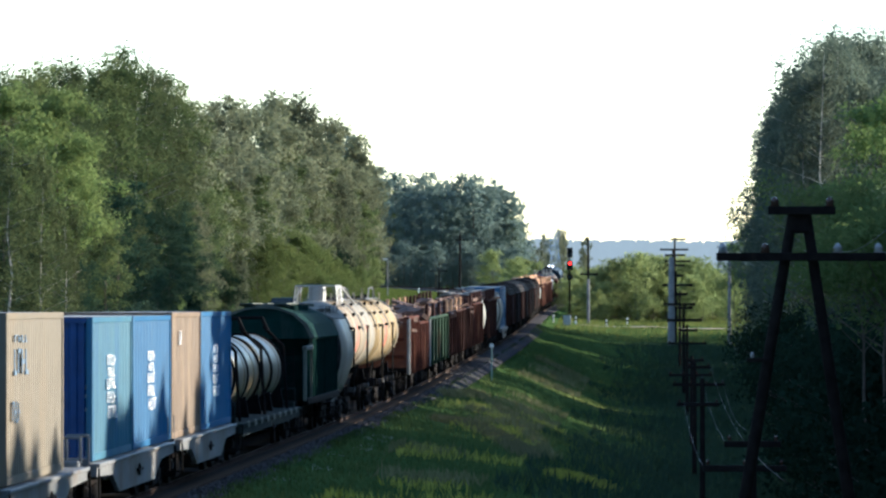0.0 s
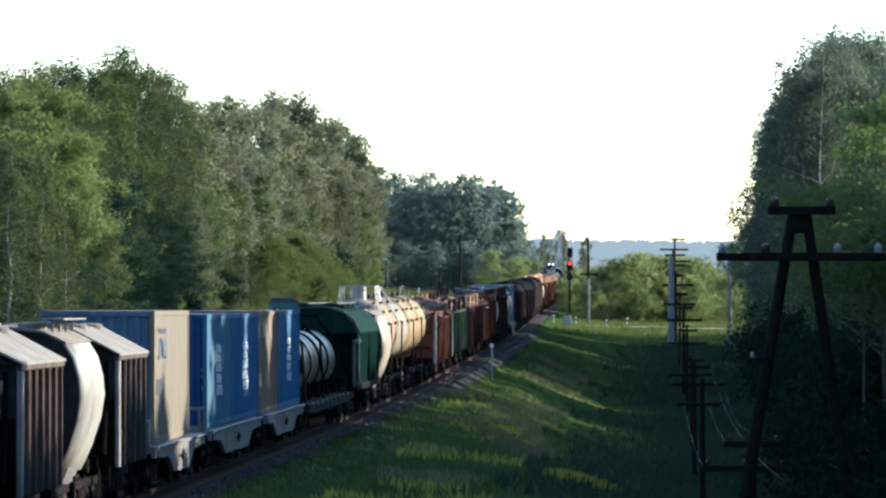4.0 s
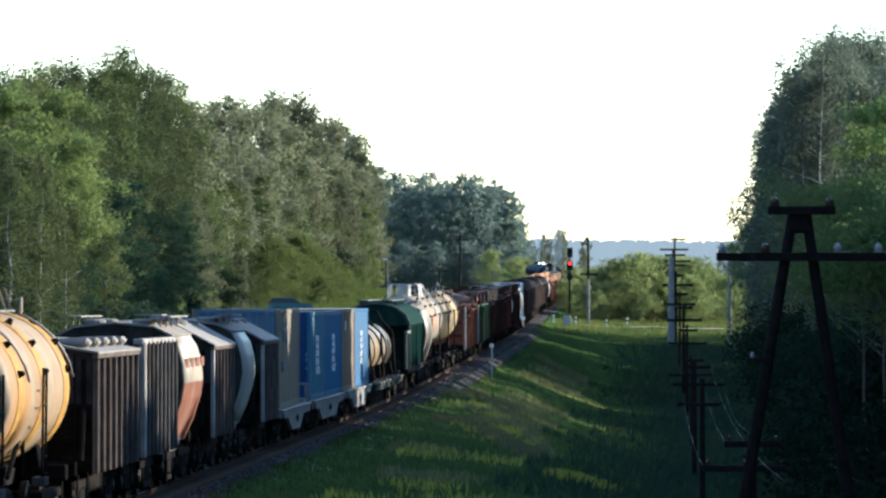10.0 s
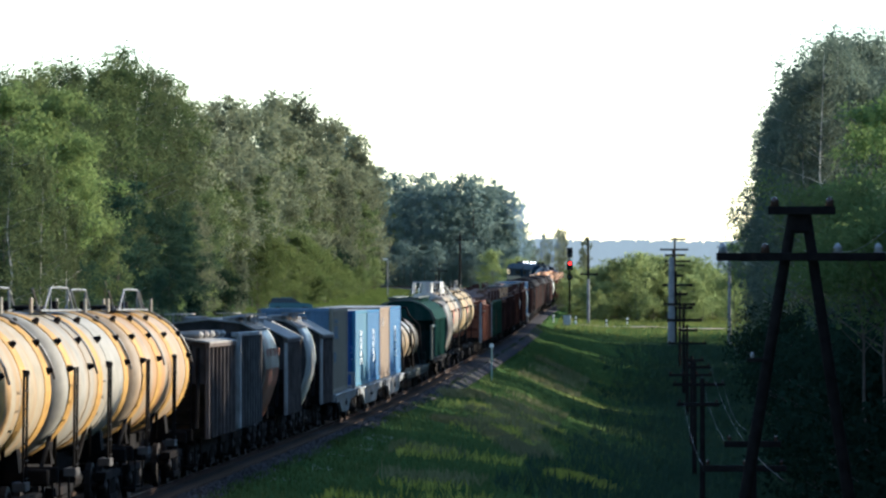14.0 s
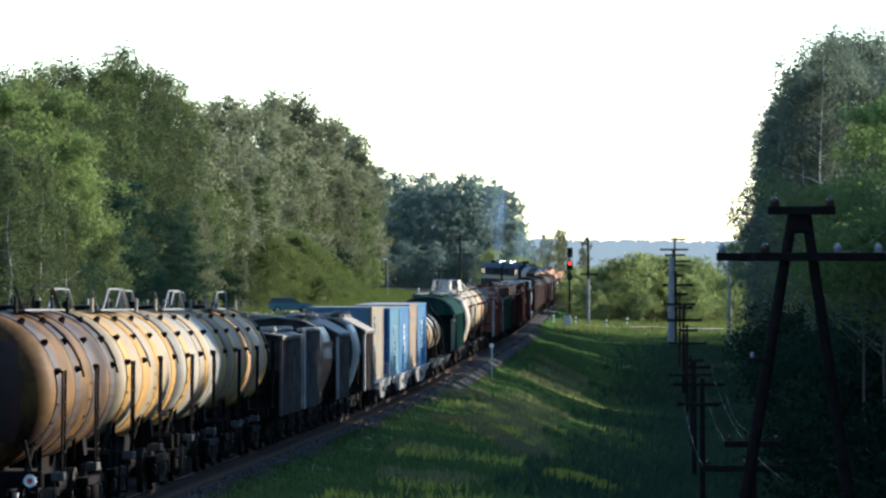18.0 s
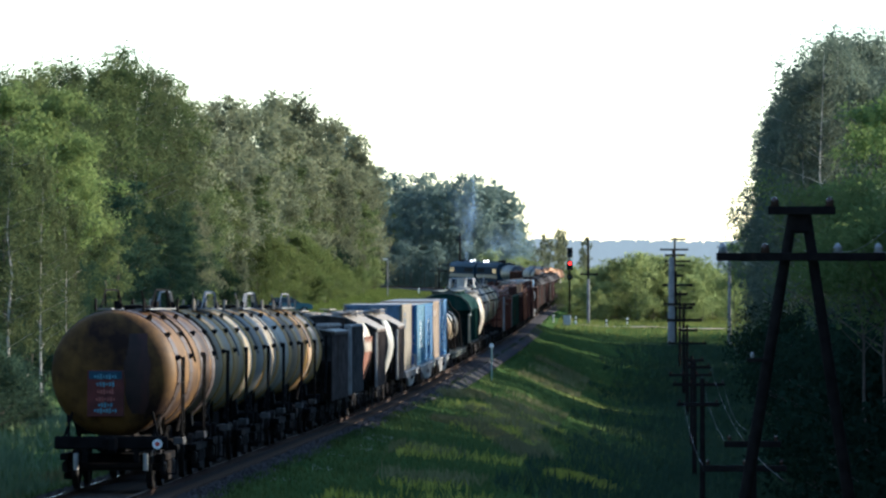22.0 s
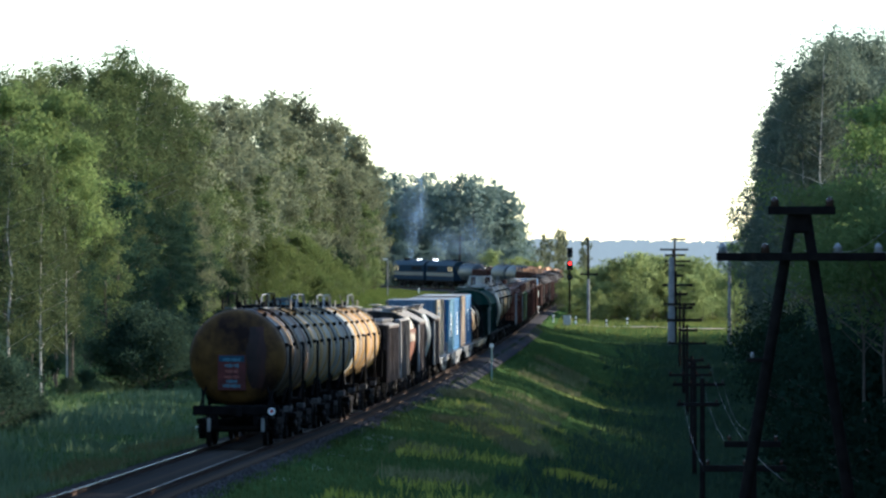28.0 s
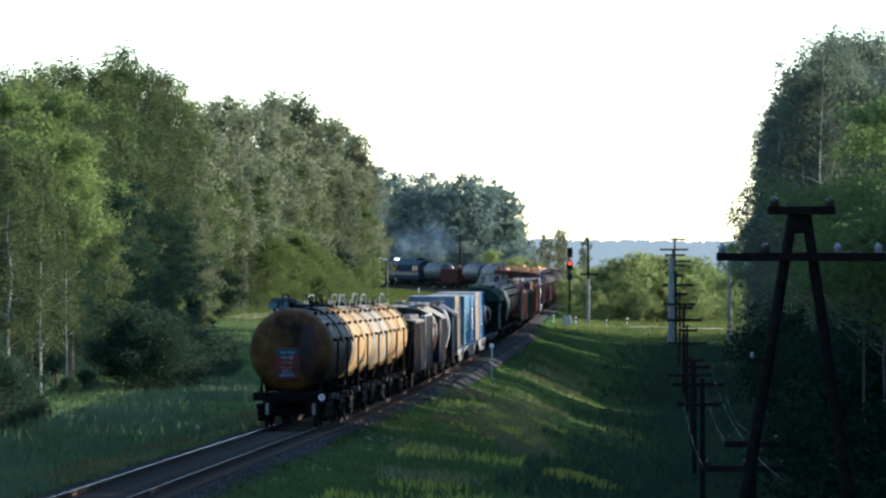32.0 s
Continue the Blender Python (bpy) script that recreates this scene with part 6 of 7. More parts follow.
def green_hopper(s0, s1):
    """Covered hopper with an arched roof, sloping end and a low end bay with pale posts."""
    L = s1 - s0
    half = L / 2 - 2.2
    w = thing("hopper_wagon", "dark green covered hopper wagon with an arched roof", "hopper wagon", "wagons of the freight train")
    running_gear(w, half, L)
    a, b = -L / 2 + 2.6, L / 2 - 0.5
    arch = [(1.5, 2.95), (1.3, 3.36), (0.95, 3.66), (0.5, 3.82), (0, 3.86), (-0.5, 3.82), (-0.95, 3.66), (-1.3, 3.36), (-1.5, 2.95)]
    bm = bmesh.new()
    profile(bm, [(1.42, 1.1)] + [(x * 0.95, z - 0.05) for x, z in arch] + [(-1.42, 1.1)], a + 0.5, b)
    part("body", bm, P_GREEN, w)
    bm = bmesh.new()
    profile(bm, arch + [(x * 0.96, z - 0.06) for x, z in arch[::-1]], a, b + 0.1)
    part("roof", bm, P_GREENTOP, w)
    bm = bmesh.new()
    profile(bm, [(x * 0.97, z - 0.03) for x, z in arch], a + 0.02, a + 0.08)
    part("gable", bm, P_GREENTOP, w, "mid green arched gable")
    bm = bmesh.new()
    profile(bm, [(x * 1.01, z + 0.012) for x, z in arch] + [(x * 0.955, z - 0.05) for x, z in arch[::-1]], a - 0.05, a + 0.015)
    part("gable_rim", bm, P_POSTGREEN, w, "pale edge of the arched gable")
    for q in (-1, 1):
        bm = bmesh.new()
        box(bm, q * 1.40, a + 0.52, 2.05, 0.08, 0.09, 1.8, 0.01)
        part("end_post", bm, P_POSTGREEN, w)
    bm = bmesh.new()
    v = [bm.verts.new(q) for q in ((-1.35, a + 0.1, 2.9), (1.35, a + 0.1, 2.9), (1.35, a + 1.5, 1.2), (-1.35, a + 1.5, 1.2))]
    u = [bm.verts.new(q.co + Vector((0, 0.08, 0.05))) for q in v]
    bm.faces.new(v)
    bm.faces.new(u[::-1])
    for i in range(4):
        bm.faces.new((v[i], v[(i + 1) % 4], u[(i + 1) % 4], u[i]))
    bmesh.ops.recalc_face_normals(bm, faces=bm.faces)
    part("slope_sheet", bm, P_GREEN, w)
    for q in (-1, 1):
        for k in range(9 if q < 0 else 3):
            bm = bmesh.new()
            box(bm, q * 1.432, a + 0.6 + k * (b - a - 0.8) / (8 if q < 0 else 2), 2.0, 0.035, 0.10, 1.85, 0.012)
            part("rib", bm, P_GREEN, w)
        bm = bmesh.new()
        box(bm, q * 1.42, -L / 2 + 0.62, 1.9, 0.10, 0.13, 1.55, 0.02)
        part("corner_post", bm, P_POSTGREEN, w, "pale grey-green corner post")
        bm = bmesh.new()
        box(bm, q * 1.42, (-L / 2 + 0.5 + a + 0.5) / 2, 2.66, 0.14, 2.6, 0.12, 0.02)
        part("bay_rail", bm, P_POSTGREEN, w)
        bm = bmesh.new()
        box(bm, q * 1.36, (-L / 2 + 0.7 + a + 0.5) / 2, 1.85, 0.05, 2.3, 1.45, 0.01)
        part("bay_panel", bm, P_GREEN, w)
        bm = bmesh.new()
        box(bm, q * 1.45, 0, 1.1, 0.14, L - 1.2, 0.2, 0.02)
        part("side_sill", bm, M_BLACK, w)
        bm = bmesh.new()
        profile(bm, [(q * 0.2, 0.55), (q * 0.8, 0.55), (q * 1.2, 1.15), (q * 0.2, 1.15)], -L / 6, L / 6)
        part("chute", bm, M_BLACK, w)
    bm = bmesh.new()
    for x in (-0.5, 0.5):
        box(bm, x, 0.6, 3.95, 0.4, L - 5.0, 0.04)
    for k in range(5):
        box(bm, 0, a + 1 + k * (b - a - 2) / 4, 3.9, 1.5, 0.06, 0.08)
    part("roof_walk", bm, P_POSTGREEN, w)
    hatches(w, [-1.5, 0.6, 2.7], 3.85, P_GREENTOP)
    end_ladder(w, 0.9, -L / 2 + 0.5, 1.15, 2.7, M_BLACK)
    place_wagon(w, (s0 + s1) / 2, half)


green_hopper(47.8, 62.4)
barrel_hopper(62.9, 69.2, P_CREAM, P_ROOFGREY, P_ENDBLACK, "pale grey bulging hopper wagon", top=3.75, bottom=1.0)
tank_wagon(69.6, 85.6, P_TANKWHITE, "white tank wagon with red stripes and a steel cage", r=1.27, cz=2.78, cage=True, stripes=[(-3.2, 0.8, M_REDPAINT), (1.6, 0.8, M_REDPAINT)], bands=6)
P_TANKHONEY = mat("tank_honey", (0.275, 0.200, 0.095), 0.62, vary=0.2, stain=(0.26, 0.22, 0.15), stain_amount=0.4, stain_scale=(0.1, 0.7, 0.08), spec=0.1)
tank_wagon(85.8, 100.6, P_TANKHONEY, "honey-coloured tank wagon with rusty bands", r=1.27, cz=2.78, stripes=[(-2.0, 0.7, M_REDPAINT)], bands=5)
P_ORANGE = mat("rust_orange", (0.125, 0.040, 0.020), 0.7, vary=0.35, stain=(0.24, 0.11, 0.06), stain_amount=0.4, stain_scale=(2, 2, 0.3))
gondola(101.4, 110.0, P_ORANGE, P_RED, "rust red open wagon with pale chalked ribs", top=3.25, load=P_SCRAP, post=P_GREYRIB, seed=1)
gondola(110.3, 118.0, P_REDDARK, P_RED, "dark rust open wagon with scrap", top=2.95, load=P_SCRAP, load_top=0.9, seed=2)
gondola(118.2, 136.6, P_MIDGREEN, P_MIDGREEN, "green ribbed open wagon with rusty scrap", top=3.05, load=P_SCRAP, load_top=0.9, post=P_GREYRIB, seed=3, stakes=P_REDDARK)
gondola(136.8, 153.5, P_RED, P_REDDARK, "rust red open wagon with old beams", top=3.1, load=P_SCRAP, load_top=0.8, seed=4, stakes=P_SCRAPLIGHT)
gondola(153.7, 166.5, P_REDDARK, P_REDDARK, "dark red open wagon with scrap", top=3.1, load=P_SCRAP, load_top=0.8, seed=5, stakes=P_REDDARK)
gondola(166.7, 180.0, P_REDDARK, P_RED, "dark red open wagon with scrap and stakes", top=3.2, load=P_SCRAP, load_top=0.6, seed=6, stakes=P_REDDARK)
barrel_hopper(181.0, 187.5, P_WHITE, P_ROOFGREY, P_ENDBLACK, "white bulging hopper wagon among open wagons", top=3.7)
gondola(188.4, 202.4, P_REDDARK, P_REDDARK, "dark rust open wagon with scrap", top=3.2, load=P_SCRAP, load_top=0.7, seed=7, stakes=P_REDDARK)
barrel_hopper(203.6, 210.4, P_WHITE, P_ROOFGREY, P_ENDBLACK, "white bulging hopper wagon with a black end", top=3.7)
barrel_hopper(211.4, 218.2, P_WHITE, P_ROOFGREY, P_ENDBLACK, "white bulging hopper wagon with a black end", top=3.7)
flat_wagon(218.8, 233.2, M_GREYFRAME, "grey container flat wagon in the train's middle")
container(219.6, 232.2, P_CBLUE, P_CBLUE, "blue container in the train's middle", height=2.75)
for k in range(9):
    a = 233.8 + 15.4 * k
    boxcar(a, a + 15.2, P_DARKBROWN if k % 2 else P_REDDARK, P_ROOFDARK if k in (2, 3, 6) else P_DARKBROWN, "dark brown covered wagon with a ribbed roof", eave=3.15, ridge=3.85)
barrel_hopper(373.6, 380.6, P_WHITE, P_ROOFGREY, P_ENDBLACK, "white bulging hopper wagon in the front part", top=3.7)
for k in range(4):
    a = 381.4 + 14.2 * k
    gondola(a, a + 14.0, (P_RED, P_REDDARK, P_BROWN, P_RED)[k], P_RED, "rust open wagon loaded with pale timber", top=3.15, load=P_SCRAPLIGHT, load_top=1.1, seed=20 + k, stakes=P_SCRAPLIGHT)
P_TANKDARK = mat("tank_slate", (0.030, 0.040, 0.050), 0.5, vary=0.3, stain=(0.06, 0.06, 0.06), stain_amount=0.4)
tank_wagon(438.6, 450.4, P_TANKDARK, "slate grey tank wagon near the locomotive", r=1.28, cz=2.7)
tank_wagon(450.6, 462.4, P_TANKDARK, "slate grey tank wagon near the locomotive", r=1.28, cz=2.7)
gondola(462.8, 473.4, P_REDDARK, P_RED, "rust open wagon loaded with scrap", top=3.1, load=P_SCRAP, load_top=0.9, seed=30)
tank_wagon(473.6, 484.2, P_TANKDARK, "slate grey tank wagon behind the locomotive", r=1.28, cz=2.7)


def locomotive(s0, s1, cab_front, label, lamp):
    """One section of a diesel locomotive with cab, grilles, windows and roof fans."""
    L = s1 - s0
    half = L / 2 - 3.9
    w = thing("diesel_locomotive", label, "locomotive", "locomotive sections")
    running_gear(w, half, L)
    f = 1 if cab_front else -1
    bm = bmesh.new()
    profile(bm, [(1.48, 1.3), (1.5, 3.55), (1.2, 4.05), (0.6, 4.25), (-0.6, 4.25), (-1.2, 4.05), (-1.5, 3.55), (-1.48, 1.3)], -L / 2 + 0.7, L / 2 - 0.7)
    part("body", bm, P_LOCOBODY, w)
    bm = bmesh.new()
    profile(bm, [(1.53, 3.6), (1.23, 4.09), (0.62, 4.29), (-0.62, 4.29), (-1.23, 4.09), (-1.53, 3.6), (-1.5, 3.56), (-1.2, 4.06), (-0.6, 4.26), (0.6, 4.26), (1.2, 4.06), (1.5, 3.56)], -L / 2 + 0.6, L / 2 - 0.6)
    part("roof", bm, P_LOCOTOP, w, "pale weathered roof")
    for q in (-1, 1):
        bm = bmesh.new()
        box(bm, q * 1.5, 0, 2.2, 0.05, L - 1.6, 0.55, 0.01)
        part("side_band", bm, P_LOCOYELLOW, w)
        for k in range(4):
            bm = bmesh.new()
            box(bm, q * 1.51, -f * L / 4 + (k - 1.5) * 1.25, 3.1, 0.06, 1.0, 0.6, 0.02)
            part("grille", bm, M_BLACK, w)
        for k in range(2):
            bm = bmesh.new()
            box(bm, q * 1.51, f * (L / 2 - 1.9 - 1.4 * k), 3.05, 0.06, 0.9, 0.75, 0.03)
            part("cab_window", bm, M_GLASS, w)
        bm = bmesh.new()
        box(bm, q * 1.42, 0, 1.2, 0.1, L - 1.4, 0.3, 0.02)
        part("side_sill", bm, M_BLACK, w)
        bm = bmesh.new()
        box(bm, q * 0.75, f * (L / 2 - 0.66), 3.15, 1.0, 0.06, 0.75, 0.03)
        part("windscreen", bm, M_GLASS, w)
    for k, y in enumerate((-0.22 * L, -0.06 * L, 0.1 * L)):
        bm = bmesh.new()
        lathe(bm, [(4.2, 0.7), (4.42, 0.7), (4.46, 0.62), (4.46, 0.1)], 18, "Z", (0, y, 0))
        part("roof_fan", bm, P_LOCOTOP, w)
    bm = bmesh.new()
    box(bm, 0, f * 0.26 * L, 4.45, 0.9, 1.5, 0.4, 0.05)
    part("exhaust", bm, M_BLACK, w)
    for q in (-0.25, 0.25):
        bm = bmesh.new()
        box(bm, q, lamp, 4.44, 0.24, 0.30, 0.34, 0.05)
        part("roof_lamp", bm, M_LAMPWHITE, w, "bright white lamp on the roof")
    bm = bmesh.new()
    rod(bm, (0, -2.2, 0.75), (0, 2.2, 0.75), 0.5, seg=14)
    part("fuel_tank", bm, M_BLACK, w)
    place_wagon(w, (s0 + s1) / 2, half)


locomotive(484.4, 501.0, False, "blue-grey diesel locomotive rear section with pale roof", 7.4)
locomotive(501.2, 517.8, True, "blue-grey diesel locomotive leading section with pale roof", -1.5)

# ---- signal, posts and poles ----


def signal():
    y = 440.0
    x = sight_x(1008, y)
    z = gz(x, y)
    w = thing("railway_signal", "black two-headed railway light signal showing red, on a concrete footing", "signal")
    w.matrix_basis = pose(x, y, z)
    top = 4.334 + (500 - 440) * y / 8073 - z
    bm = bmesh.new()
    rod(bm, (0, 0, 0.4), (0, 0, top), 0.085, 0.075, 10)
    part("mast", bm, M_BLACK, w)
    bm = bmesh.new()
    box(bm, -0.25, 0, 0.5, 0.75, 0.6, 1.05, 0.04)
    part("relay_box", bm, mat("box_grey", (0.40, 0.42, 0.42), 0.6, vary=0.2), w, "grey relay cabinet")
    for k, (h, n) in enumerate(((top - 0.37, 2), (top - 1.65, 2), (top - 2.75, 1))):
        bm = bmesh.new()
        box(bm, 0.02, -0.2, h, 0.55, 0.12, 0.45 * n if n > 1 else 0.45, 0.06)
        head = part("signal_head", bm, M_BLACK, w)
        for j in range(n):
            hz = h + (0.2 if j == 0 else -0.2) if n > 1 else h
            bm = bmesh.new()
            lathe(bm, [(-0.16, 0.215), (0.0, 0.215), (0.0, 0.195), (-0.16, 0.195)], 14, "Y", (0.02, -0.28, hz), False)
            part("hood", bm, M_BLACK, head)
            bm = bmesh.new()
            rod(bm, (0.02, -0.30, hz), (0.02, -0.26, hz), 0.16, seg=14)
            part("lens", bm, M_LAMPRED if (k == 1 and j == 0) else M_GLASS, head, "glowing red lens" if (k == 1 and j == 0) else "")
    bm = bmesh.new()
    for q in (-0.16, 0.16):
        rod(bm, (q, 0.12, 0.8), (q, 0.12, top - 0.5), 0.016, seg=5)
    for k in range(int((top - 1.4) / 0.3)):
        rod(bm, (-0.16, 0.12, 0.9 + k * 0.3), (0.16, 0.12, 0.9 + k * 0.3), 0.012, seg=5)
    part("ladder", bm, M_BLACK, w)


signal()


def plain_pole(px, y, top_sight, base_sight, radius, material, label, arms=(), foot=None):
    """A round pole; arms are lines of sight (dip, left, right)."""
    x = sight_x(px, y)
    z0 = gz(x, y)
    w = thing("utility_pole", label, "pole", "")
    w.matrix_basis = pose(x, y, z0)
    top = 4.334 + (500 - top_sight) * y / 8073 - z0
    bm = bmesh.new()
    rod(bm, (0, 0, -0.5), (0, 0, top), radius * 1.25, radius * 0.85, 10)
    part("mast", bm, material, w)
    if foot:
        bm = bmesh.new()
        rod(bm, (0, -radius * 1.6, -0.3), (0, -radius * 1.6, foot), radius * 1.2, radius * 1.1, 8)
        part("footing", bm, M_CONCRETE, w, "pale concrete footing post")
    for ay, a, b in arms:
        h = 4.334 + (500 - ay) * y / 8073 - z0
        xa, xb = sight_x(a, y) - x, sight_x(b, y) - x
        bm = bmesh.new()
        box(bm, (xa + xb) / 2, -radius, h, xb - xa, 0.12, 0.2 if y > 280 else 0.13, 0.01)
        arm = part("crossarm", bm, M_OLDWOOD, w)
        k = max(2, min(4, int((xb - xa) / 0.5)))
        for j in range(k):
            xx = xa + 0.1 + (xb - xa - 0.2) * j / (k - 1)
            bm = bmesh.new()
            lathe(bm, [(0.05, 0.015), (0.08, 0.015), (0.08, 0.045), (0.12, 0.035), (0.125, 0.045), (0.16, 0.03), (0.17, 0.01)], 10, "Z", (xx, -radius, h))
            part("insulator", bm, M_DARKCERAMIC, arm, smooth=True)
    return w


plain_pole(1041, 470, 420, 565, 0.13, M_OLDWOOD, "dark wooden pole spliced to a concrete footing", arms=[(486, 1027, 1058)], foot=4.6)
plain_pole(1291, 408, 460, 575, 0.16, M_CONCRETE, "pale concrete pole at the edge of the wood")
plain_pole(814, 800, 413, 505, 0.19, M_OLDWOOD, "dark wooden pole beyond the bend", arms=[(425, 806, 822)])
plain_pole(777, 830, 465, 505, 0.14, M_OLDWOOD, "wooden pole with crossarm beyond the bend", arms=[(480, 762, 792)])
plain_pole(1188, 400, 455, 600, 0.28, M_CONCRETE, "thick pale concrete pole in the telegraph line")
POLES = [(1194, 478, 420, [(424, 1186, 1214), (442, 1168, 1218), (452, 1176, 1213)]),
         (1191, 452, 440, [(463, 1176, 1222), (470, 1180, 1212)]),
         (1196, 410, 480, [(488, 1188, 1209), (505, 1172, 1225)]),
         (1203, 360, 515, [(521, 1192, 1217), (539, 1174, 1230)]),
         (1210, 310, 538, [(545, 1198, 1226), (567, 1180, 1242)]),
         (1216, 265, 575, [(585, 1200, 1234), (608, 1182, 1250)]),
         (1224, 225, 630, [(638, 1212, 1246), (664, 1183, 1260)]),
         (1229, 185, 640, [(650, 1216, 1258), (681, 1190, 1283)]),
         (1243, 150, 670, [(716, 1197, 1273)])]
for px, y, ty, arms in POLES:
    plain_pole(px, y, ty, 0, 0.105 if y > 280 else 0.09, M_OLDWOOD, "dark tarred telegraph pole with crossarms", arms=arms)
plain_pole(1331, 92, 770, 0, 0.10, M_OLDWOOD, "dark tarred telegraph pole behind the frame pole", arms=[(786, 1281, 1381), (829, 1243, 1391)])


def frame_pole():
    y = 62.0
    z0 = -2.6
    w = thing("telegraph_pole", "dark tarred A-frame telegraph pole with two crossarms and insulators", "pole")

    def P(px, py):
        return (sight_x(px, y), 0.0, 4.334 + (500 - py) * y / 8073)

    w.matrix_basis = pose(0, y, 0)
    slope = (1415 - 1318) / (882 - 375)
    for q, px in ((-1, 1318), (1, 1502)):
        top = P(1415 + q * 10, 368)
        bot = P(px, 882)
        d = Vector(bot) - Vector(top)
        end = Vector(top) + d * ((top[2] - (gz(sight_x(px, y), y) - 0.4)) / (top[2] - bot[2]))
        bm = bmesh.new()
        rod(bm, top, end, 0.072, 0.098, 12)
        part("leg", bm, M_OLDWOOD, w)
    for py, a, b in ((373, 1358, 1477), (455, 1267, 1566)):
        pa, pb = P(a, py), P(b, py)
        bm = bmesh.new()
        box(bm, (pa[0] + pb[0]) / 2, -0.13, pa[2], pb[0] - pa[0], 0.11, 0.115, 0.012, None)
        arm = part("crossarm", bm, M_OLDWOOD, w)
        xs = (1370, 1467) if py == 373 else (1278, 1353, 1481, 1553)
        for j, px in enumerate(xs):
            c = P(px, py)
            pale = py != 373 and j in (0, 2, 3)
            bm = bmesh.new()
            rod(bm, (c[0], -0.13, c[2] + 0.05), (c[0], -0.13, c[2] + 0.10), 0.014, seg=6)
            lathe(bm, [(0.055, 0.02), (0.06, 0.068), (0.10, 0.05), (0.115, 0.065), (0.15, 0.045), (0.17, 0.035), (0.19, 0.01)], 14, "Z", (c[0], -0.13, c[2]))
            part("insulator", bm, M_CERAMIC if pale else M_DARKCERAMIC, arm, "white porcelain insulator" if pale else "dark insulator", smooth=True)
    c = P(1350, 637)
    bm = bmesh.new()
    box(bm, c[0] - 0.08, -0.13, c[2], 0.30, 0.07, 0.06, 0.01)
    br = part("bracket", bm, M_OLDWOOD, w)
    c = P(1330, 632)
    bm = bmesh.new()
    lathe(bm, [(0.0, 0.012), (0.03, 0.03), (0.07, 0.026), (0.09, 0.008)], 12, "Z", (c[0], -0.13, c[2] - 0.02))
    part("insulator", bm, M_CERAMIC, br, smooth=True)
    bm = bmesh.new()
    a, b = P(1408, 395), P(1424, 395)
    box(bm, (a[0] + b[0]) / 2, 0, a[2], 0.3, 0.2, 0.28, 0.03)
    part("cap_block", bm, M_OLDWOOD, w)


frame_pole()


def wire(ax, ay, az, bx, by, bz, sag, r=0.004):
    bm = bmesh.new()
    pts = []
    for i in range(11):
        f = i / 10
        pts.append((ax + (bx - ax) * f, ay + (by - ay) * f, az + (bz - az) * f - sag * 4 * f * (1 - f)))
    tube(bm, pts, r, 5)
    tagged(mesh_object("wire", bm, M_WIRE), "thin grey telegraph wire between poles", "wire", "telegraph wires")


def world_at(px, py, y):
    return sight_x(px, y), y, 4.334 + (500 - py) * y / 8073


for a, b, sag in (((1257, 648, 185), (1385, 850, 70), 0.6), ((1280, 678, 185), (1322, 762, 92), 0.4), ((1242, 662, 225), (1290, 790, 92), 0.5),
                  ((1210, 710, 150), (1245, 826, 92), 0.3), ((1553, 445, 61.8), (1700, 330, 30), 0.15), ((1481, 445, 61.8), (1640, 330, 30), 0.15)):
    wire(*world_at(*a), *world_at(*b), sag)


def kilometre_post():
    y = 245.0
    x = sight_x(870, y)
    z = gz(x, y)
    w = thing("track_marker_post", "pale green track marker post with a white disc", "post")
    w.matrix_basis = pose(x, y, z)
    top = 4.334 + (500 - 612) * y / 8073 - z
    bm = bmesh.new()
    box(bm, 0, 0, top / 2 - 0.2, 0.08, 0.08, top + 0.4, 0.015)
    part("stem", bm, mat("post_green", (0.22, 0.32, 0.30), 0.6, vary=0.2), w)
    bm = bmesh.new()
    rod(bm, (0, -0.06, top), (0, -0.02, top), 0.13, seg=20)
    part("disc", bm, M_WHITEPAINT, w, "white round disc")


kilometre_post()


def stub_post(px, y, h, m, label, band=None):
    x = sight_x(px, y)
    w = thing("marker_post", label, "post", "short posts by the track")
    w.matrix_basis = pose(x, y, gz(x, y))
    bm = bmesh.new()
    box(bm, 0, 0, h / 2 - 0.1, 0.2, 0.2, h + 0.2, 0.03)
    part("stem", bm, m, w)
    if band:
        bm = bmesh.new()
        box(bm, 0, 0, h * 0.6, 0.21, 0.21, h * 0.25)
        part("band", bm, band, w)


for px, y in ((979, 452), (1019, 458), (1073, 455), (1110, 462)):
    stub_post(px, y, 0.75, M_WHITEPAINT, "short white post with black bands at the crossing", M_BLACK)
stub_post(741, 640, 0.9, M_WHITEPAINT, "white post beside the far track")


def picket():
    y = 174.0
    x = sight_x(350, y)
    w = thing("picket_post", "small white stake with a dark mark by the track", "post")
    z = gz(x, y)
    w.matrix_basis = pose(x, y, z)
    bm = bmesh.new()
    top = 4.334 + (500 - 755) * y / 8073 - z
    box(bm, 0, 0, top / 2 - 0.1, 0.16, 0.1, top + 0.2, 0.02)
    part("stem", bm, M_WHITEPAINT, w)
    bm = bmesh.new()
    box(bm, 0, -0.062, top - 0.1, 0.06, 0.01, 0.12)
    part("text_bar", bm, M_BLACK, w)


picket()


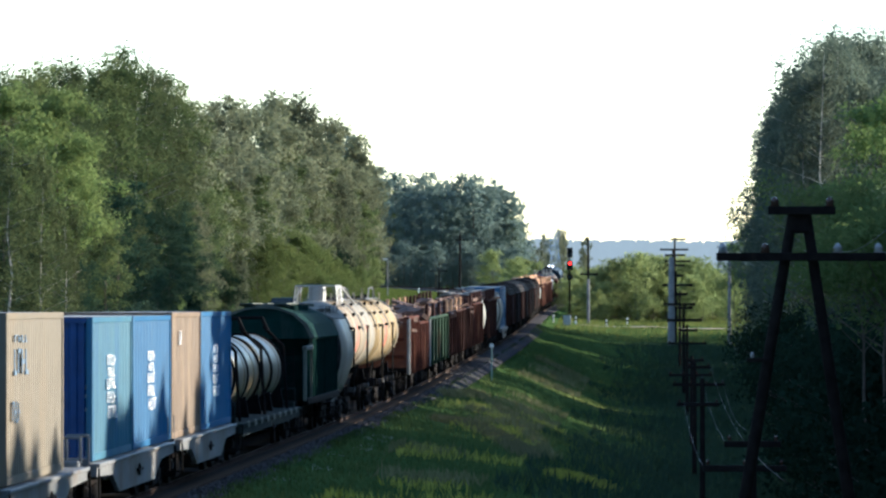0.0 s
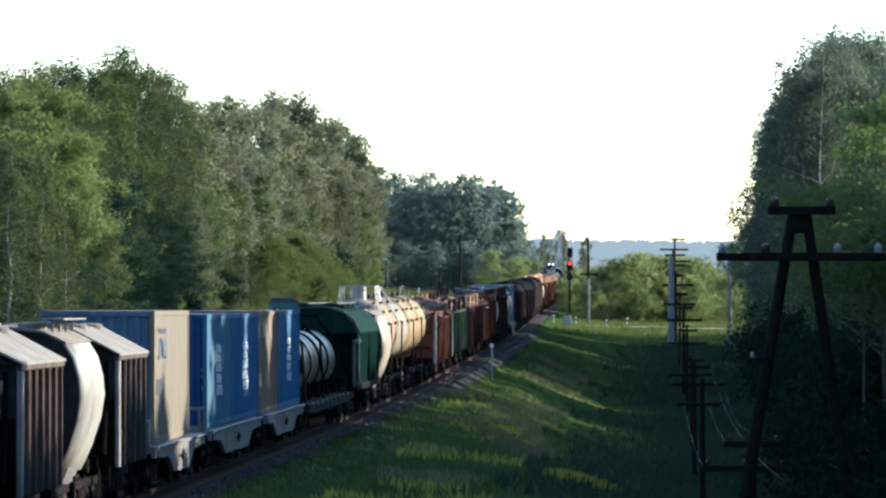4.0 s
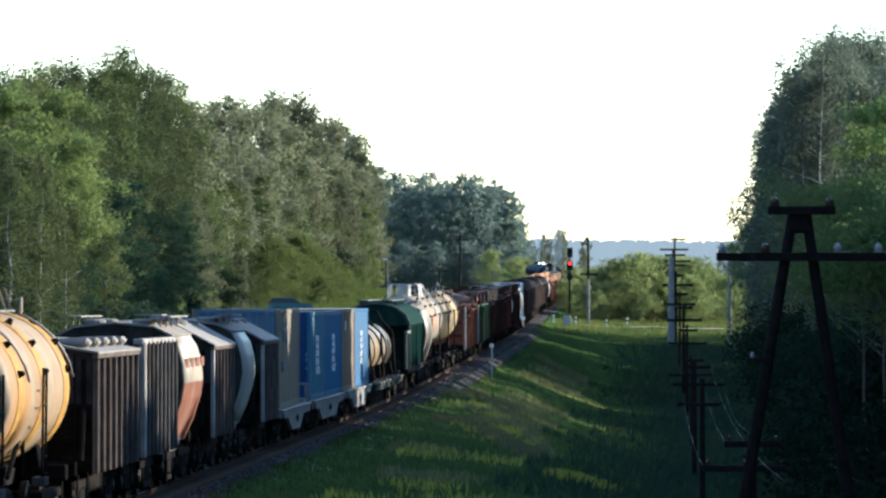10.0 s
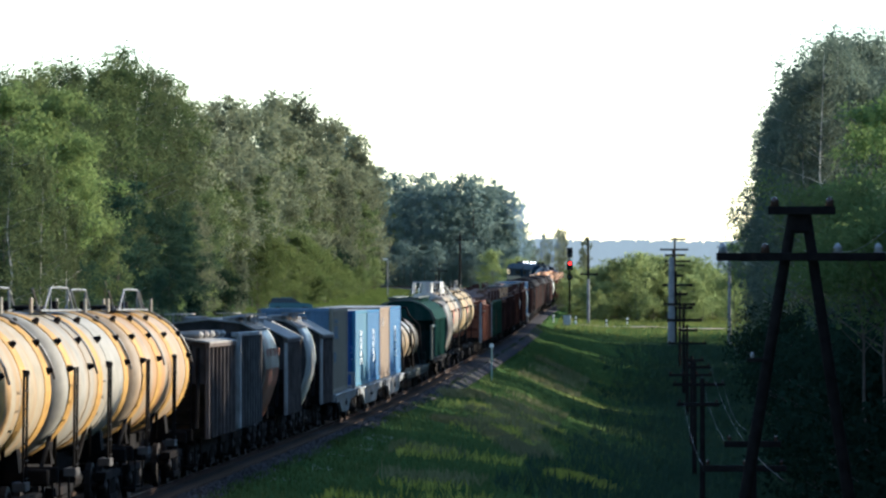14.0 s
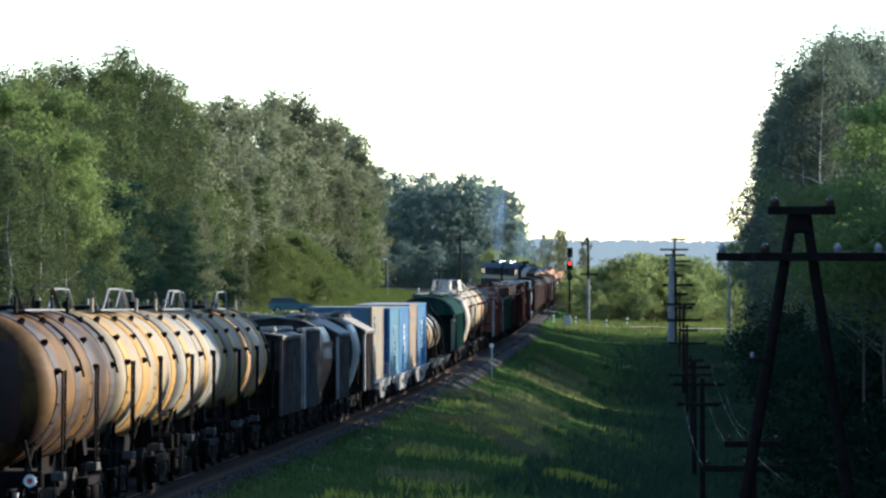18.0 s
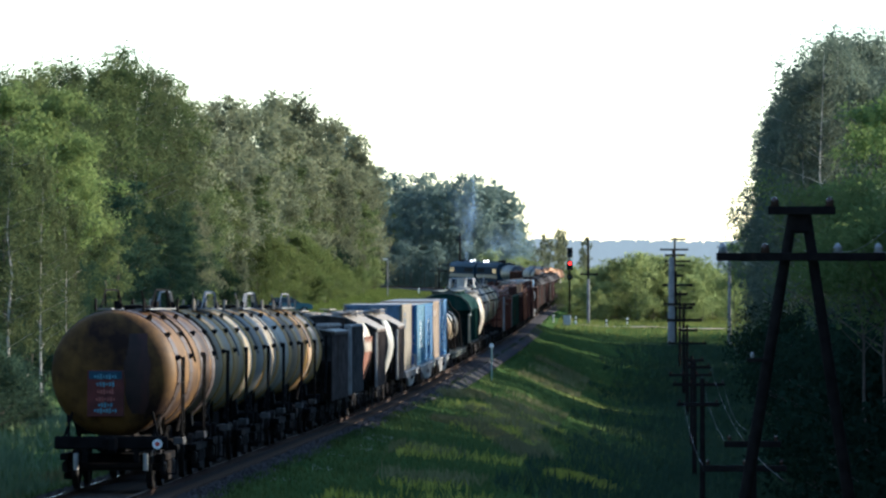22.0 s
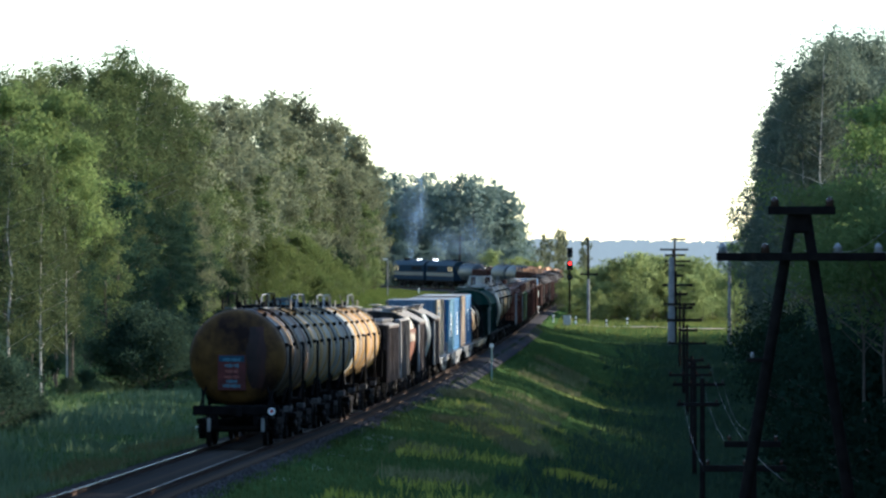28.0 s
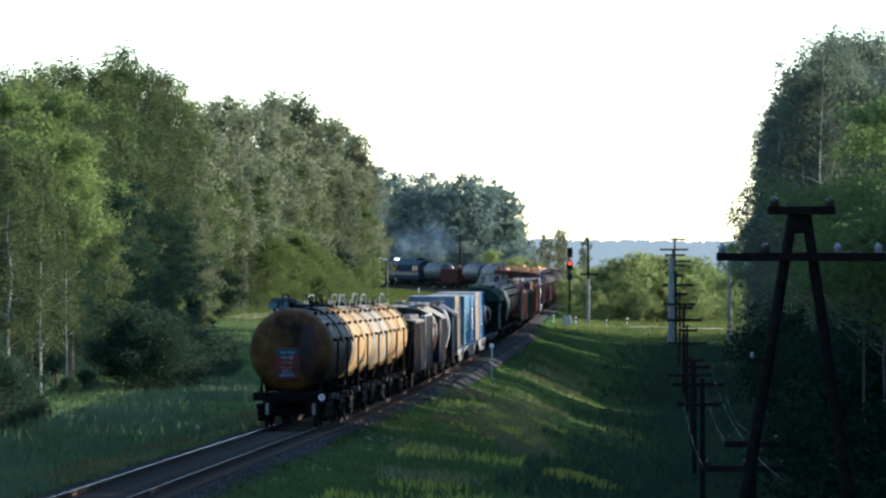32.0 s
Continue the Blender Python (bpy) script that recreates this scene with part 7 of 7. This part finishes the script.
def lamp_post():
    y = 600.0
    x = sight_x(686, y)
    z = gz(x, y)
    w = thing("street_lamp", "slim grey street lamp with a bright head beyond the track", "street lamp")
    w.matrix_basis = pose(x, y, z)
    top = 4.334 + (500 - 460) * y / 8073 - z
    bm = bmesh.new()
    rod(bm, (0, 0, -0.3), (0, 0, top), 0.11, 0.075, 8)
    part("mast", bm, M_CONCRETE, w)
    bm = bmesh.new()
    box(bm, -0.28, 0, top + 0.06, 0.7, 0.26, 0.16, 0.05, None)
    part("lamp_head", bm, M_WHITEPAINT, w)


lamp_post()


def car():
    y = 450.0
    x = sight_x(513, y)
    w = thing("parked_car", "dark teal estate car parked on the grass track", "car")
    w.matrix_basis = pose(x, y, gz(x, y) - 0.02, 0, 0, -82)
    paint = mat("car_teal", (0.055, 0.135, 0.18), 0.25, 0.2, vary=0.05)
    bm = bmesh.new()
    side = [(-2.1, 0.35), (2.15, 0.35), (2.2, 0.75), (1.95, 0.92), (1.0, 1.0), (-2.05, 1.02), (-2.15, 0.7)]
    a = [bm.verts.new((-0.84, yy, z)) for yy, z in side]
    b = [bm.verts.new((0.84, yy, z)) for yy, z in side]
    bm.faces.new(a)
    bm.faces.new(b[::-1])
    for i in range(len(side)):
        bm.faces.new((a[i], a[(i + 1) % len(side)], b[(i + 1) % len(side)], b[i]))
    bmesh.ops.recalc_face_normals(bm, faces=bm.faces)
    bmesh.ops.bevel(bm, geom=bm.edges[:], offset=0.07, segments=2, affect="EDGES")
    part("body", bm, paint, w)
    bm = bmesh.new()
    lo = [(-2.0, 1.0), (1.0, 1.0)]
    hi = [(-1.75, 1.47), (0.2, 1.47)]
    v = [bm.verts.new((q * 0.78, yy, z)) for q in (-1, 1) for yy, z in lo] + [bm.verts.new((q * 0.62, yy, z)) for q in (-1, 1) for yy, z in hi]
    for f in ((0, 1, 5, 4), (3, 2, 6, 7), (0, 4, 6, 2), (1, 3, 7, 5)):
        bm.faces.new([v[i] for i in f])
    bmesh.ops.recalc_face_normals(bm, faces=bm.faces)
    part("glasshouse", bm, M_GLASS, w, "dark glass round the cabin")
    bm = bmesh.new()
    box(bm, 0, -0.77, 1.49, 1.3, 2.0, 0.06, 0.03)
    part("roof", bm, paint, w)
    for yy in (-1.3, 1.35):
        for q in (-0.8, 0.8):
            bm = bmesh.new()
            rod(bm, (q - 0.09, yy, 0.32), (q + 0.09, yy, 0.32), 0.32, seg=18)
            wh = part("wheel", bm, M_BLACK, w)
            bm = bmesh.new()
            rod(bm, (q - 0.1, yy, 0.32), (q + 0.1, yy, 0.32), 0.19, seg=14)
            part("rim", bm, M_ZINC, wh)
    for q in (-0.6, 0.6):
        bm = bmesh.new()
        box(bm, q, 2.15, 0.7, 0.35, 0.08, 0.16, 0.03)
        part("headlight", bm, M_CERAMIC, w)


car()


def strip_on_ground(name, pts, width, material, label, lift=0.05):
    bm = bmesh.new()
    rows = []
    for (ax, ay), (bx, by) in zip(pts, pts[1:]):
        n = max(2, int(math.hypot(bx - ax, by - ay) / 2.5))
        for i in range(n):
            f = i / n
            x, y = ax + (bx - ax) * f, ay + (by - ay) * f
            d = Vector((-(by - ay), bx - ax, 0)).normalized() * width / 2
            rows.append([bm.verts.new((x + d.x * k, y + d.y * k, gz(x + d.x * k, y + d.y * k) + lift)) for k in (-1, -0.4, 0.4, 1)])
    for r, q in zip(rows, rows[1:]):
        for i in range(3):
            bm.faces.new((r[i], r[i + 1], q[i + 1], q[i]))
    bmesh.ops.recalc_face_normals(bm, faces=bm.faces)
    return tagged(mesh_object(name, bm, material), label, "road", kind="structure")


strip_on_ground("road", [(13.5, 446), (30, 452), (60, 456)], 4.0, M_DIRT, "pale dirt road leading to the level crossing", 0.08)
strip_on_ground("road", [(4.0, 446), (-8, 449), (-17, 455), (-19, 420)], 3.2, M_DIRT, "dirt track on the far meadow", 0.08)


def smoke_mat():
    """Thin smoke: densest in the middle of a puff, torn by noise, and fading to nothing at its rim."""
    m = bpy.data.materials.new("thin_smoke")
    m.use_nodes = True
    n, l = m.node_tree.nodes, m.node_tree.links
    n.remove(n["Principled BSDF"])
    tc, info = n.new("ShaderNodeTexCoord"), n.new("ShaderNodeObjectInfo")
    far = n.new("ShaderNodeVectorMath")
    far.operation = "LENGTH"
    l.new(tc.outputs["Object"], far.inputs[0])
    fade = n.new("ShaderNodeMapRange")
    fade.interpolation_type = "SMOOTHERSTEP"
    fade.inputs["From Min"].default_value, fade.inputs["From Max"].default_value = 0.0, 1.0
    fade.inputs["To Min"].default_value, fade.inputs["To Max"].default_value = 0.20, 0.0
    l.new(far.outputs["Value"], fade.inputs["Value"])
    shift = n.new("ShaderNodeVectorMath")
    shift.operation = "ADD"
    l.new(tc.outputs["Object"], shift.inputs[0])
    l.new(info.outputs["Random"], shift.inputs[1])
    wisp = n.new("ShaderNodeTexNoise")
    wisp.inputs["Scale"].default_value, wisp.inputs["Detail"].default_value = 2.2, 5
    l.new(shift.outputs["Vector"], wisp.inputs["Vector"])
    torn = n.new("ShaderNodeMapRange")
    torn.inputs["From Min"].default_value, torn.inputs["From Max"].default_value = 0.3, 0.7
    torn.inputs["To Min"].default_value, torn.inputs["To Max"].default_value = 0.25, 1.3
    l.new(wisp.outputs["Fac"], torn.inputs["Value"])
    mul = n.new("ShaderNodeMath")
    mul.operation = "MULTIPLY"
    l.new(fade.outputs["Result"], mul.inputs[0])
    l.new(torn.outputs["Result"], mul.inputs[1])
    d, t, clear = n.new("ShaderNodeBsdfDiffuse"), n.new("ShaderNodeBsdfTranslucent"), n.new("ShaderNodeBsdfTransparent")
    for b in (d, t):
        b.inputs["Color"].default_value = (0.17, 0.265, 0.42, 1)
    body, out = n.new("ShaderNodeMixShader"), n.new("ShaderNodeMixShader")
    l.new(d.outputs["BSDF"], body.inputs[1])
    l.new(t.outputs["BSDF"], body.inputs[2])
    l.new(mul.outputs[0], out.inputs["Fac"])
    l.new(clear.outputs["BSDF"], out.inputs[1])
    l.new(body.outputs["Shader"], out.inputs[2])
    l.new(out.outputs["Shader"], n["Material Output"].inputs["Surface"])
    return m


def exhaust_smoke():
    """Bluish exhaust that rises from the locomotive and widens as it trails behind it, in soft puffs."""
    w = thing("exhaust_smoke", "thin blue-grey exhaust smoke over the locomotive", "smoke")
    m = smoke_mat()
    rng = random.Random(3)
    bm = bmesh.new()
    mid = bm.verts.new((0, 0, 0))
    for ring in (0.5, 1.0):
        for i in range(16):
            bm.verts.new((ring * math.cos(i * math.pi / 8), 0.12 * ring * math.sin(i * 1.3), ring * math.sin(i * math.pi / 8)))
    bm.verts.ensure_lookup_table()
    for i in range(16):
        j = (i + 1) % 16
        bm.faces.new((mid, bm.verts[1 + i], bm.verts[1 + j]))
        bm.faces.new((bm.verts[1 + i], bm.verts[17 + i], bm.verts[17 + j], bm.verts[1 + j]))
    puff = bpy.data.meshes.new("puff")
    bm.to_mesh(puff)
    bm.free()
    puff.materials.append(m)
    for f in puff.polygons:
        f.use_smooth = True
    for k in range(5):
        r = 1.7 + 1.25 * k
        shared("puff", puff, w, pose(rng.uniform(-0.3, 0.3) * k, 3.0 - 0.5 * k - 0.3 * k * k, 5.2 + 2.1 * k + 0.1 * k * k, 0, 0, rng.uniform(60, 120)) @ Matrix.Diagonal((r, r, r * 1.3, 1)))
    for k in range(2):      # older smoke hanging lower behind
        r = 6.5 + 2.0 * k
        shared("puff", puff, w, pose(rng.uniform(-1, 1), -11.0 - 13.0 * k, 7.0 + 0.8 * k, 0, 0, rng.uniform(60, 120)) @ Matrix.Diagonal((r * 1.5, r, r * 0.62, 1)))
    place_wagon(w, 509.5, 5.0)


exhaust_smoke()


# ---- what moves ----
def motions():
    start = {w: s for w, s, half in RIDING}
    for w, s, half in RIDING:
        walk(w, [(t, ride(s + travel(t), half)) for t in range(33)])
    # wheels roll under the wagons that pass near the camera
    for w, e, wheel in WHEELSETS:
        if start[w] < 30:
            walk(wheel, [(k / 10, pose(0, e, 0.475, -math.degrees(travel(k / 10) / 0.475), 0, 0)) for k in range(321)])


motions()
